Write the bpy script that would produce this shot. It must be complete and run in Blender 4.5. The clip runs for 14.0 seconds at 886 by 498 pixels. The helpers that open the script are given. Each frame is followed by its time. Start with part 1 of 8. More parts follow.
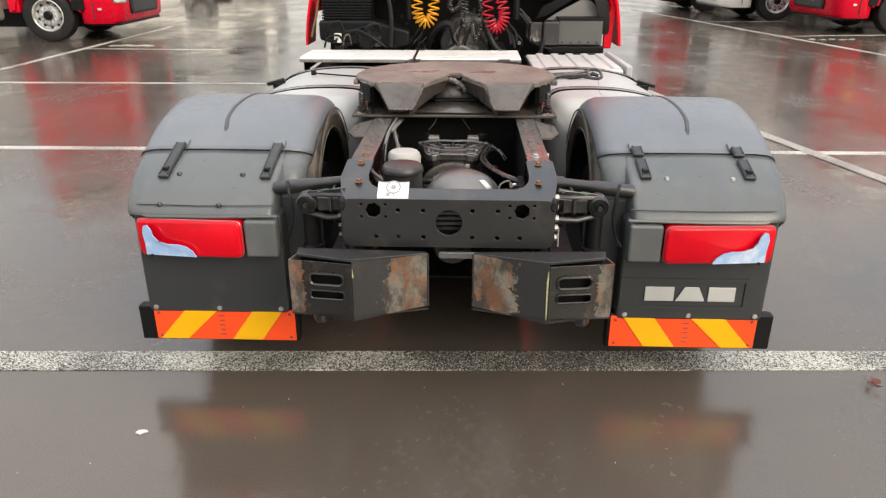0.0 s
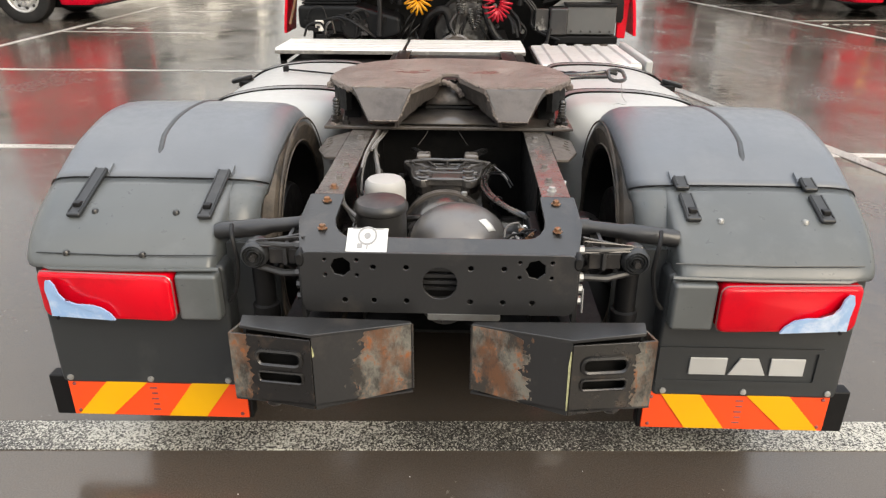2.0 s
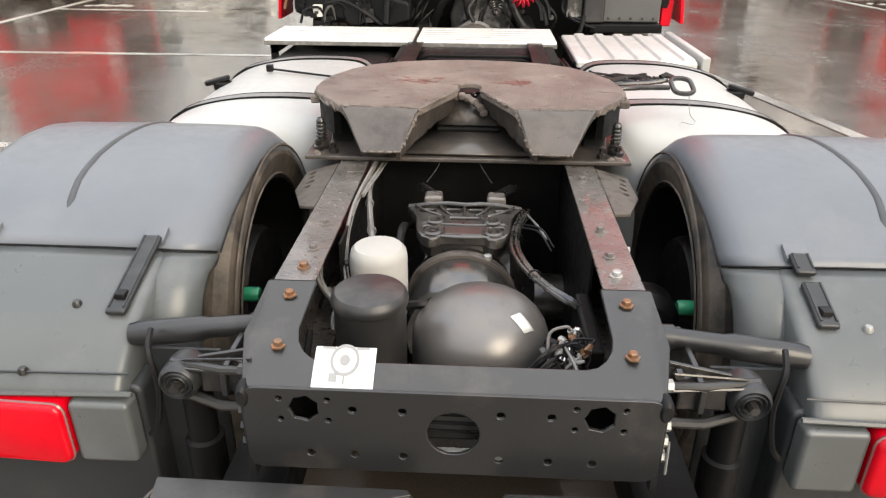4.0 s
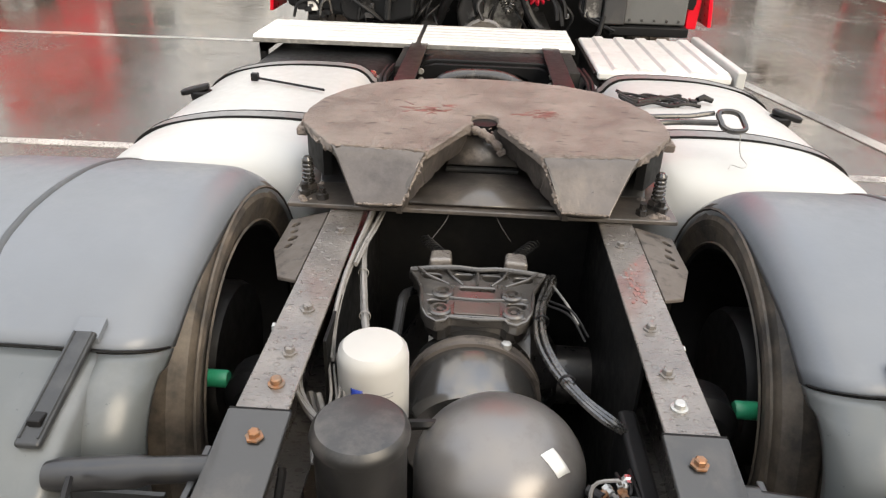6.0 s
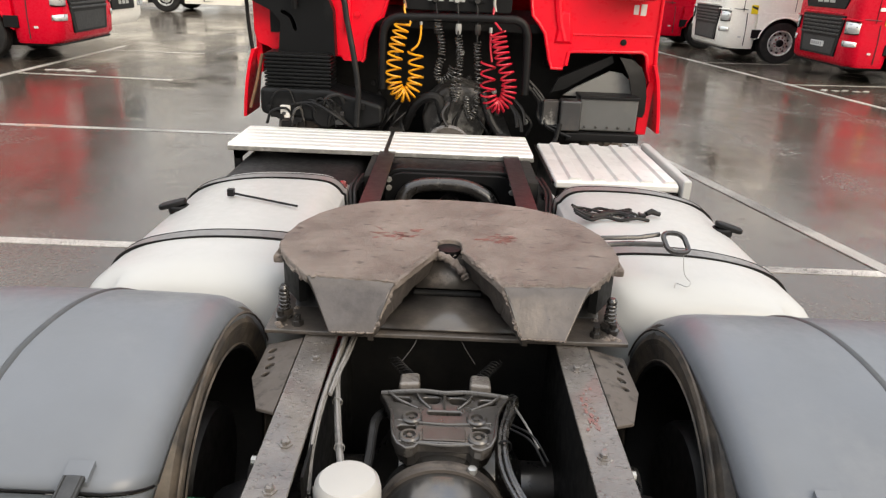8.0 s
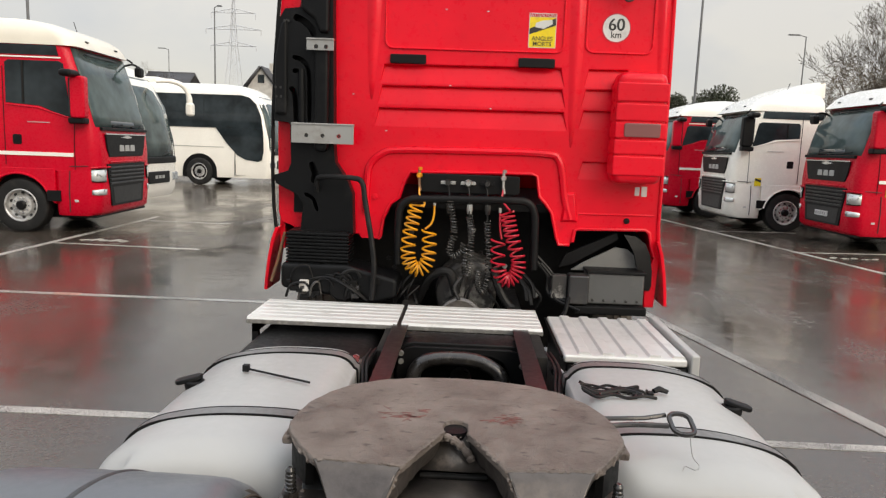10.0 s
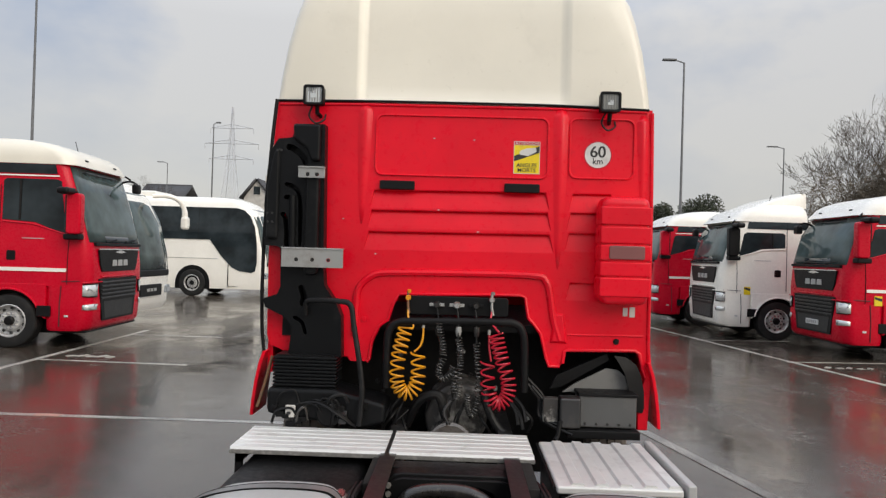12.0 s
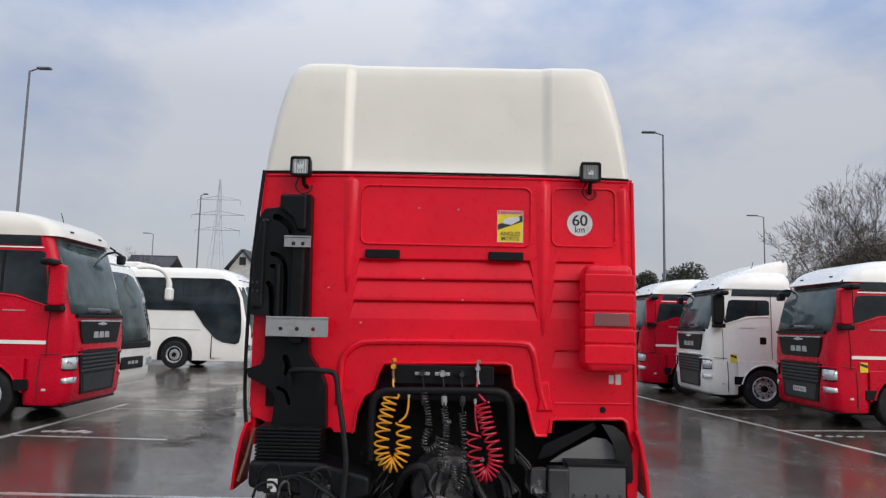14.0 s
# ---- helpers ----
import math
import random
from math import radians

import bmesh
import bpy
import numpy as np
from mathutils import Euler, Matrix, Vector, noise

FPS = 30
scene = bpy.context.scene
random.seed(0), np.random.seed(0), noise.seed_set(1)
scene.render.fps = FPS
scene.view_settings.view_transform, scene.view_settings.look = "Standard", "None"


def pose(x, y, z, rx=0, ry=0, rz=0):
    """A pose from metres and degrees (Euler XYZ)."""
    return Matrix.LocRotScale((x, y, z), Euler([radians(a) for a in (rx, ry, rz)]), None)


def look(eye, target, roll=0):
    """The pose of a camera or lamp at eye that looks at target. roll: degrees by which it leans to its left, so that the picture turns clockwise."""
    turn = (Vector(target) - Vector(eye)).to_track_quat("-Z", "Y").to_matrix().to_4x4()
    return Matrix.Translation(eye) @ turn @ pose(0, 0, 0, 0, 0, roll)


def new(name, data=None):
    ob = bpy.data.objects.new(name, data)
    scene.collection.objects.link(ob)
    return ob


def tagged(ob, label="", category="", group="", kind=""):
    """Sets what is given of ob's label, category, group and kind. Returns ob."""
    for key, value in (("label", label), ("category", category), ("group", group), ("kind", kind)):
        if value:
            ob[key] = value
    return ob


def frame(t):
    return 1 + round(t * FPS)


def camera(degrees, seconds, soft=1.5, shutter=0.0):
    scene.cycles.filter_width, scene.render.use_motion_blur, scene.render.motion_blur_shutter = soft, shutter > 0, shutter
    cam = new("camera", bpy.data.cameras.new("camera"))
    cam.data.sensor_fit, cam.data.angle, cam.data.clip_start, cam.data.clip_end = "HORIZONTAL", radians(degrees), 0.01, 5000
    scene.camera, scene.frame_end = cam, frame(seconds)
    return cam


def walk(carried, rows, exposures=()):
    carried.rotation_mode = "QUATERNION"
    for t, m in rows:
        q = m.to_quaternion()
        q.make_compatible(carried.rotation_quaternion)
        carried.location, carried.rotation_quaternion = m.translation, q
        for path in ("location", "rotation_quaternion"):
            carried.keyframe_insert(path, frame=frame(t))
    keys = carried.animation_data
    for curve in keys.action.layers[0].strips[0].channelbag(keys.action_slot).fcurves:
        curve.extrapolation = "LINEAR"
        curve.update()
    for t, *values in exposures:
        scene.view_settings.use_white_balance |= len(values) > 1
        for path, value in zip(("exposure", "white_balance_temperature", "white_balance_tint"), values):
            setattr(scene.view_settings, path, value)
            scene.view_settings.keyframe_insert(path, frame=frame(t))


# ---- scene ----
cam = camera(64.4, 14.0, 1.3)
PATH = [
    (0, (0.051, -2.437, 1.573), (-0.013, -0.591, 0.805), 0.0),
    (0.5, (0.073, -2.291, 1.578), (0.011, -0.45, 0.799), 0.0),
    (1, (0.084, -2.142, 1.573), (0.02, -0.306, 0.781), -0.0),
    (1.5, (0.065, -1.98, 1.567), (0.005, -0.148, 0.766), 0.1),
    (2, (0.048, -1.816, 1.561), (-0.005, 0.01, 0.747), 0.3),
    (2.5, (0.039, -1.635, 1.558), (-0.014, 0.187, 0.736), 0.4),
    (3, (0.032, -1.469, 1.553), (-0.03, 0.349, 0.721), 0.4),
    (3.2, (0.028, -1.397, 1.55), (-0.042, 0.417, 0.711), 0.3),
    (5.3, (0.007, -0.797, 1.561), (-0.108, 0.974, 0.64), 0.9),
    (5.5, (-0.006, -0.767, 1.569), (-0.116, 1.003, 0.645), 1.2),
    (6, (-0.034, -0.724, 1.602), (-0.11, 1.048, 0.677), 1.9),
    (6.5, (-0.042, -0.719, 1.645), (-0.081, 1.056, 0.725), 2.3),
    (7, (-0.036, -0.734, 1.695), (-0.045, 1.053, 0.797), 2.5),
    (7.5, (-0.037, -0.758, 1.741), (-0.026, 1.062, 0.911), 2.6),
    (8, (-0.039, -0.787, 1.777), (-0.031, 1.075, 1.047), 2.5),
    (10.3, (0.001, -0.864, 1.867), (-0.064, 1.121, 1.63), 2.1),
    (10.5, (0.007, -0.866, 1.874), (-0.059, 1.122, 1.667), 2.1),
    (11, (0.013, -0.848, 1.907), (-0.053, 1.146, 1.772), 2.0),
    (11.5, (0.014, -0.85, 1.935), (-0.045, 1.149, 1.88), 1.9),
    (12, (0.015, -0.86, 1.955), (-0.036, 1.139, 1.97), 1.7),
    (12.5, (0.016, -0.872, 1.966), (-0.024, 1.126, 2.045), 1.7),
    (13, (0.016, -0.879, 1.969), (-0.015, 1.116, 2.108), 1.6),
    (13.5, (0.019, -0.882, 1.961), (-0.005, 1.109, 2.143), 1.4),
    (14, (0.024, -0.887, 1.945), (0.007, 1.101, 2.158), 1.3),
]
walk(cam, [(t, look(eye, to, roll)) for t, eye, to, roll in PATH],
     [(0.0, 1.00, 8000, 10), (3.0, 1.12, 8000, 10), (5.4, 1.30, 8050, 10), (6.5, 1.23, 8100, 10), (7.5, 1.05, 8100, 10), (8.2, 0.90, 8000, 10), (10.3, 0.40, 7700, 10), (11.0, 0.32, 7500, 10), (12.5, 0.16, 7200, 11), (14.0, 0.02, 6650, 12)])

# ---------- world, sun, exposure ----------
world = bpy.data.worlds.new("overcast_sky")
scene.world = world
world.use_nodes = True
wt = world.node_tree
wt.nodes.clear()
w_out = wt.nodes.new("ShaderNodeOutputWorld")
w_bg = wt.nodes.new("ShaderNodeBackground")
w_bg.inputs["Strength"].default_value = 0.1
sky = wt.nodes.new("ShaderNodeTexSky")
sky.sky_type = "NISHITA"
sky.sun_disc = False
SUN_ELEVATION, SUN_AZIMUTH = radians(32), radians(138)
sky.sun_elevation, sky.sun_rotation = SUN_ELEVATION, SUN_AZIMUTH
w_co = wt.nodes.new("ShaderNodeTexCoord")
w_map = wt.nodes.new("ShaderNodeMapping")
w_map.inputs["Scale"].default_value = (1.0, 1.0, 1.7)
w_noise = wt.nodes.new("ShaderNodeTexNoise")
w_noise.inputs["Scale"].default_value = 2.0
w_noise.inputs["Detail"].default_value = 6.0
w_noise.inputs["Roughness"].default_value = 0.55
w_ramp = wt.nodes.new("ShaderNodeValToRGB")
w_ramp.color_ramp.elements[0].position, w_ramp.color_ramp.elements[0].color = 0.42, (3.25, 4.2, 6.1, 1)
w_ramp.color_ramp.elements[1].position, w_ramp.color_ramp.elements[1].color = 0.58, (5.9, 6.3, 7.0, 1)
w_sep = wt.nodes.new("ShaderNodeSeparateXYZ")
w_hz = wt.nodes.new("ShaderNodeMapRange")
w_hz.inputs["From Min"].default_value, w_hz.inputs["From Max"].default_value = 0.02, 0.34
w_hmix = wt.nodes.new("ShaderNodeMix")
w_hmix.data_type = "RGBA"
w_hmix.inputs["A"].default_value = (4.95, 5.1, 5.35, 1)
w_up = wt.nodes.new("ShaderNodeMapRange")          # an overcast sky is brightest overhead
w_up.inputs["From Min"].default_value, w_up.inputs["From Max"].default_value = 0.30, 0.95
w_up.inputs["To Min"].default_value, w_up.inputs["To Max"].default_value = 1.0, 2.55
w_grow = wt.nodes.new("ShaderNodeVectorMath")
w_grow.operation = "SCALE"
w_mix = wt.nodes.new("ShaderNodeMix")
w_mix.data_type = "RGBA"
w_mix.inputs["Factor"].default_value = 0.88
for a, b in (
    (w_co.outputs["Generated"], w_map.inputs["Vector"]),
    (w_map.outputs["Vector"], w_noise.inputs["Vector"]),
    (w_noise.outputs["Fac"], w_ramp.inputs["Fac"]),
    (w_co.outputs["Generated"], w_sep.inputs["Vector"]),
    (w_sep.outputs["Z"], w_hz.inputs["Value"]),
    (w_hz.outputs["Result"], w_hmix.inputs["Factor"]),
    (w_ramp.outputs["Color"], w_hmix.inputs["B"]),
    (sky.outputs["Color"], w_mix.inputs["A"]),
    (w_sep.outputs["Z"], w_up.inputs["Value"]),
    (w_hmix.outputs["Result"], w_grow.inputs["Vector"]),
    (w_up.outputs["Result"], w_grow.inputs["Scale"]),
    (w_grow.outputs["Vector"], w_mix.inputs["B"]),
    (w_mix.outputs["Result"], w_bg.inputs["Color"]),
    (w_bg.outputs["Background"], w_out.inputs["Surface"]),
):
    wt.links.new(a, b)

sun_data = bpy.data.lights.new("sun", "SUN")
sun_data.energy, sun_data.angle, sun_data.color = 1.4, radians(40), (1.0, 0.95, 0.87)
sun = new("sun", sun_data)
sun.matrix_world = look((10, -11, 9.3), (0, 0, 0))

# ---------- materials ----------
def nodes_of(name):
    m = bpy.data.materials.new(name)
    m.use_nodes = True
    nt = m.node_tree
    return m, nt, nt.nodes["Principled BSDF"]


def link(nt, a, b):
    nt.links.new(a, b)


def noise_fac(nt, scale, detail=4.0, rough=0.55, coords="Object", stretch=None):
    co = nt.nodes.new("ShaderNodeTexCoord")
    tex = nt.nodes.new("ShaderNodeTexNoise")
    tex.inputs["Scale"].default_value = scale
    tex.inputs["Detail"].default_value = detail
    tex.inputs["Roughness"].default_value = rough
    if stretch:
        mp = nt.nodes.new("ShaderNodeMapping")
        mp.inputs["Scale"].default_value = stretch
        link(nt, co.outputs[coords], mp.inputs["Vector"])
        link(nt, mp.outputs["Vector"], tex.inputs["Vector"])
    else:
        link(nt, co.outputs[coords], tex.inputs["Vector"])
    return tex.outputs["Fac"]


def ranged(nt, value, a, b, c, d):
    mr = nt.nodes.new("ShaderNodeMapRange")
    mr.inputs["From Min"].default_value, mr.inputs["From Max"].default_value = a, b
    mr.inputs["To Min"].default_value, mr.inputs["To Max"].default_value = c, d
    link(nt, value, mr.inputs["Value"])
    return mr.outputs["Result"]


def blend(nt, fac, a, b):
    mx = nt.nodes.new("ShaderNodeMix")
    mx.data_type = "RGBA"
    for value, socket in ((a, mx.inputs["A"]), (b, mx.inputs["B"]), (fac, mx.inputs["Factor"])):
        if isinstance(value, (tuple, float, int)):
            socket.default_value = (*value, 1) if isinstance(value, tuple) else value
        else:
            link(nt, value, socket)
    return mx.outputs["Result"]


def times(nt, a, b):
    mt = nt.nodes.new("ShaderNodeMath")
    mt.operation = "MULTIPLY"
    for value, socket in ((a, mt.inputs[0]), (b, mt.inputs[1])):
        if isinstance(value, (float, int)):
            socket.default_value = value
        else:
            link(nt, value, socket)
    return mt.outputs[0]


def bump(nt, bsdf, height, strength, distance=0.002):
    bp = nt.nodes.new("ShaderNodeBump")
    bp.inputs["Strength"].default_value, bp.inputs["Distance"].default_value = strength, distance
    link(nt, height, bp.inputs["Height"])
    link(nt, bp.outputs["Normal"], bsdf.inputs["Normal"])


def surface(name, color, rough=0.5, metal=0.0, coat=0.0, stain=None, stain_scale=3.0, stain_at=(0.5, 0.72), grain=0.0, grain_scale=180.0,
            spread=0.12, spec=0.5, coat_rough=0.08):
    """A painted, moulded or cast surface: broad tone drift, stains with a shape of their own, fine grain, drifting gloss."""
    m, nt, b = nodes_of(name)
    broad = noise_fac(nt, 1.7, 5.0)
    fine = noise_fac(nt, 28.0, 5.0, 0.65)
    lo, hi = tuple(c * (1 - spread) for c in color), tuple(min(1.0, c * (1 + spread)) for c in color)
    col = blend(nt, ranged(nt, broad, 0.35, 0.65, 0, 1), lo, hi)
    if stain:
        mask = ranged(nt, noise_fac(nt, stain_scale, 7.0, 0.68), *stain_at, 0, 1)
        col = blend(nt, mask, col, stain)
    link(nt, col, b.inputs["Base Color"])
    link(nt, ranged(nt, fine, 0.3, 0.7, max(0.02, rough * 0.82), min(1, rough * 1.2)), b.inputs["Roughness"])
    b.inputs["Metallic"].default_value = metal
    b.inputs["Coat Weight"].default_value = coat
    b.inputs["Coat Roughness"].default_value = coat_rough
    b.inputs["Specular IOR Level"].default_value = spec
    if grain:
        bump(nt, b, noise_fac(nt, grain_scale, 3.0), grain)
    return m


def wet_asphalt():
    m, nt, b = nodes_of("wet_asphalt")
    agg = noise_fac(nt, 210.0, 4.0, 0.75)
    blot = noise_fac(nt, 26.0, 7.0, 0.7)
    patch = noise_fac(nt, 0.55, 6.0, 0.6)
    puddle = noise_fac(nt, 0.9, 6.0, 0.6, stretch=(1.0, 0.6, 1.0))
    col = blend(nt, ranged(nt, agg, 0.32, 0.72, 0, 1), (0.034, 0.028, 0.023), (0.120, 0.100, 0.082))
    col = blend(nt, times(nt, ranged(nt, blot, 0.45, 0.75, 0, 1), 0.6), col, (0.084, 0.062, 0.045))
    col = blend(nt, times(nt, ranged(nt, patch, 0.35, 0.7, 0, 1), 0.7), col, (0.064, 0.049, 0.038))
    link(nt, col, b.inputs["Base Color"])
    wet = nt.nodes.new("ShaderNodeMath")
    wet.operation = "ADD"
    link(nt, ranged(nt, puddle, 0.36, 0.64, 0.08, 0.26), wet.inputs[0])
    link(nt, ranged(nt, blot, 0.35, 0.7, -0.04, 0.08), wet.inputs[1])
    link(nt, wet.outputs[0], b.inputs["Roughness"])
    b.inputs["Specular IOR Level"].default_value = 0.74
    b.inputs["IOR"].default_value = 1.5
    h = nt.nodes.new("ShaderNodeMath")
    h.operation = "ADD"
    link(nt, noise_fac(nt, 130.0, 4.0, 0.7), h.inputs[0])
    link(nt, times(nt, blot, 1.6), h.inputs[1])
    rough_patch = ranged(nt, noise_fac(nt, 2.3, 8.0, 0.68), 0.53, 0.62, 0.35, 1.5)     # where the film of water is broken by stones
    h2 = nt.nodes.new("ShaderNodeMath")
    h2.operation = "MULTIPLY"
    link(nt, h.outputs[0], h2.inputs[0])
    link(nt, rough_patch, h2.inputs[1])
    h3 = nt.nodes.new("ShaderNodeMath")
    h3.operation = "ADD"
    link(nt, h2.outputs[0], h3.inputs[0])
    link(nt, times(nt, noise_fac(nt, 5.0, 4.0, 0.5), 5.0), h3.inputs[1])
    bump(nt, b, h3.outputs[0], 0.17, 0.0022)
    return m


def road_paint(name, color, wear):
    m, nt, b = nodes_of(name)
    spot = noise_fac(nt, 150.0, 3.0, 0.75)
    broad = noise_fac(nt, 1.1, 4.0)
    wider = nt.nodes.new("ShaderNodeMath")
    wider.operation = "ADD"
    link(nt, spot, wider.inputs[0])
    link(nt, ranged(nt, broad, 0.3, 0.7, -0.10, 0.10), wider.inputs[1])
    mask = ranged(nt, wider.outputs[0], wear - 0.03, wear + 0.045, 0, 1)
    link(nt, blend(nt, mask, (0.036, 0.033, 0.029), color), b.inputs["Base Color"])
    link(nt, ranged(nt, spot, 0.3, 0.7, 0.20, 0.42), b.inputs["Roughness"])
    bump(nt, b, spot, 0.25, 0.002)
    return m


def greasy_steel():
    m, nt, b = nodes_of("greased_steel")
    a = noise_fac(nt, 5.0, 8.0, 0.7)
    scr = noise_fac(nt, 16.0, 6.0, 0.6, stretch=(1.0, 3.2, 1.0))
    col = blend(nt, ranged(nt, a, 0.38, 0.66, 0, 1), (0.150, 0.120, 0.103), (0.290, 0.240, 0.207))
    col = blend(nt, times(nt, ranged(nt, scr, 0.70, 0.76, 0, 1), 0.5), col, (0.17, 0.075, 0.06))
    link(nt, col, b.inputs["Base Color"])
    link(nt, ranged(nt, a, 0.3, 0.7, 0.36, 0.58), b.inputs["Roughness"])
    b.inputs["Metallic"].default_value = 0.08
    pit = noise_fac(nt, 30.0, 5.0, 0.65, stretch=(0.6, 1.4, 1.0))
    col = blend(nt, ranged(nt, pit, 0.60, 0.66, 0, 0.75), col, (0.040, 0.033, 0.028))
    link(nt, col, b.inputs["Base Color"])
    bump(nt, b, noise_fac(nt, 24.0, 9.0, 0.75), 1.0, 0.022)
    return m


def muddy_paint():
    m, nt, b = nodes_of("muddy_chassis_paint")
    a = noise_fac(nt, 9.0, 7.0, 0.65)
    drip = noise_fac(nt, 46.0, 3.0, 0.5, stretch=(1.0, 1.9, 1.0))
    pit = noise_fac(nt, 62.0, 4.0, 0.6, stretch=(0.7, 1.6, 1.0))
    col = blend(nt, ranged(nt, a, 0.36, 0.66, 0, 1), (0.082, 0.073, 0.067), (0.140, 0.125, 0.113))
    col = blend(nt, times(nt, ranged(nt, noise_fac(nt, 17.0, 6.0, 0.7), 0.68, 0.74, 0, 1), 0.4), col, (0.15, 0.075, 0.064))
    col = blend(nt, ranged(nt, pit, 0.68, 0.72, 0, 0.9), col, (0.020, 0.018, 0.017))
    link(nt, col, b.inputs["Base Color"])
    link(nt, ranged(nt, pit, 0.3, 0.7, 0.22, 0.40), b.inputs["Roughness"])
    b.inputs["Coat Weight"].default_value = 0.7
    b.inputs["Coat Roughness"].default_value = 0.10
    hgt = nt.nodes.new("ShaderNodeMath")
    hgt.operation = "ADD"
    link(nt, times(nt, noise_fac(nt, 42.0, 7.0, 0.7), 0.35), hgt.inputs[0])
    link(nt, ranged(nt, drip, 0.63, 0.70, 0, 0.8), hgt.inputs[1])
    bump(nt, b, hgt.outputs[0], 0.7, 0.012)
    return m


def rusted():
    m, nt, b = nodes_of("rusty_worn_steel")
    a = noise_fac(nt, 15.0, 9.0, 0.72, stretch=(1.0, 1.0, 0.6))
    c = noise_fac(nt, 30.0, 8.0, 0.74, stretch=(1.0, 1.0, 0.6))
    scr = noise_fac(nt, 60.0, 4.0, 0.7, stretch=(0.25, 0.25, 1.0))
    col = blend(nt, ranged(nt, a, 0.42, 0.56, 0, 1), (0.036, 0.032, 0.028), (0.165, 0.155, 0.132))
    col = blend(nt, ranged(nt, noise_fac(nt, 9.0, 8.0, 0.7, stretch=(1.0, 1.0, 0.55)), 0.48, 0.60, 0, 0.9), col, (0.135, 0.060, 0.030))
    col = blend(nt, ranged(nt, c, 0.55, 0.66, 0, 1), col, (0.26, 0.088, 0.030))
    col = blend(nt, ranged(nt, scr, 0.60, 0.70, 0, 0.6), col, (0.030, 0.026, 0.023))
    link(nt, col, b.inputs["Base Color"])
    link(nt, ranged(nt, c, 0.3, 0.7, 0.42, 0.72), b.inputs["Roughness"])
    b.inputs["Metallic"].default_value = 0.15
    bump(nt, b, c, 0.5, 0.003)
    return m


def glass_dark(name, color=(0.012, 0.016, 0.018)):
    m, nt, b = nodes_of(name)
    link(nt, blend(nt, ranged(nt, noise_fac(nt, 1.4, 3.0), 0.35, 0.65, 0, 1), color, tuple(c * 2.6 for c in color)), b.inputs["Base Color"])
    b.inputs["Roughness"].default_value = 0.04
    b.inputs["Specular IOR Level"].default_value = 0.24
    return m


def bark():
    m, nt, b = nodes_of("bark")
    link(nt, blend(nt, noise_fac(nt, 9.0), (0.035, 0.028, 0.022), (0.10, 0.085, 0.07)), b.inputs["Base Color"])
    b.inputs["Roughness"].default_value = 0.9
    return m


def foliage(name, a, c):
    m, nt, b = nodes_of(name)
    geo = nt.nodes.new("ShaderNodeNewGeometry")
    link(nt, blend(nt, geo.outputs["Random Per Island"], a, c), b.inputs["Base Color"])
    b.inputs["Roughness"].default_value = 0.7
    return m


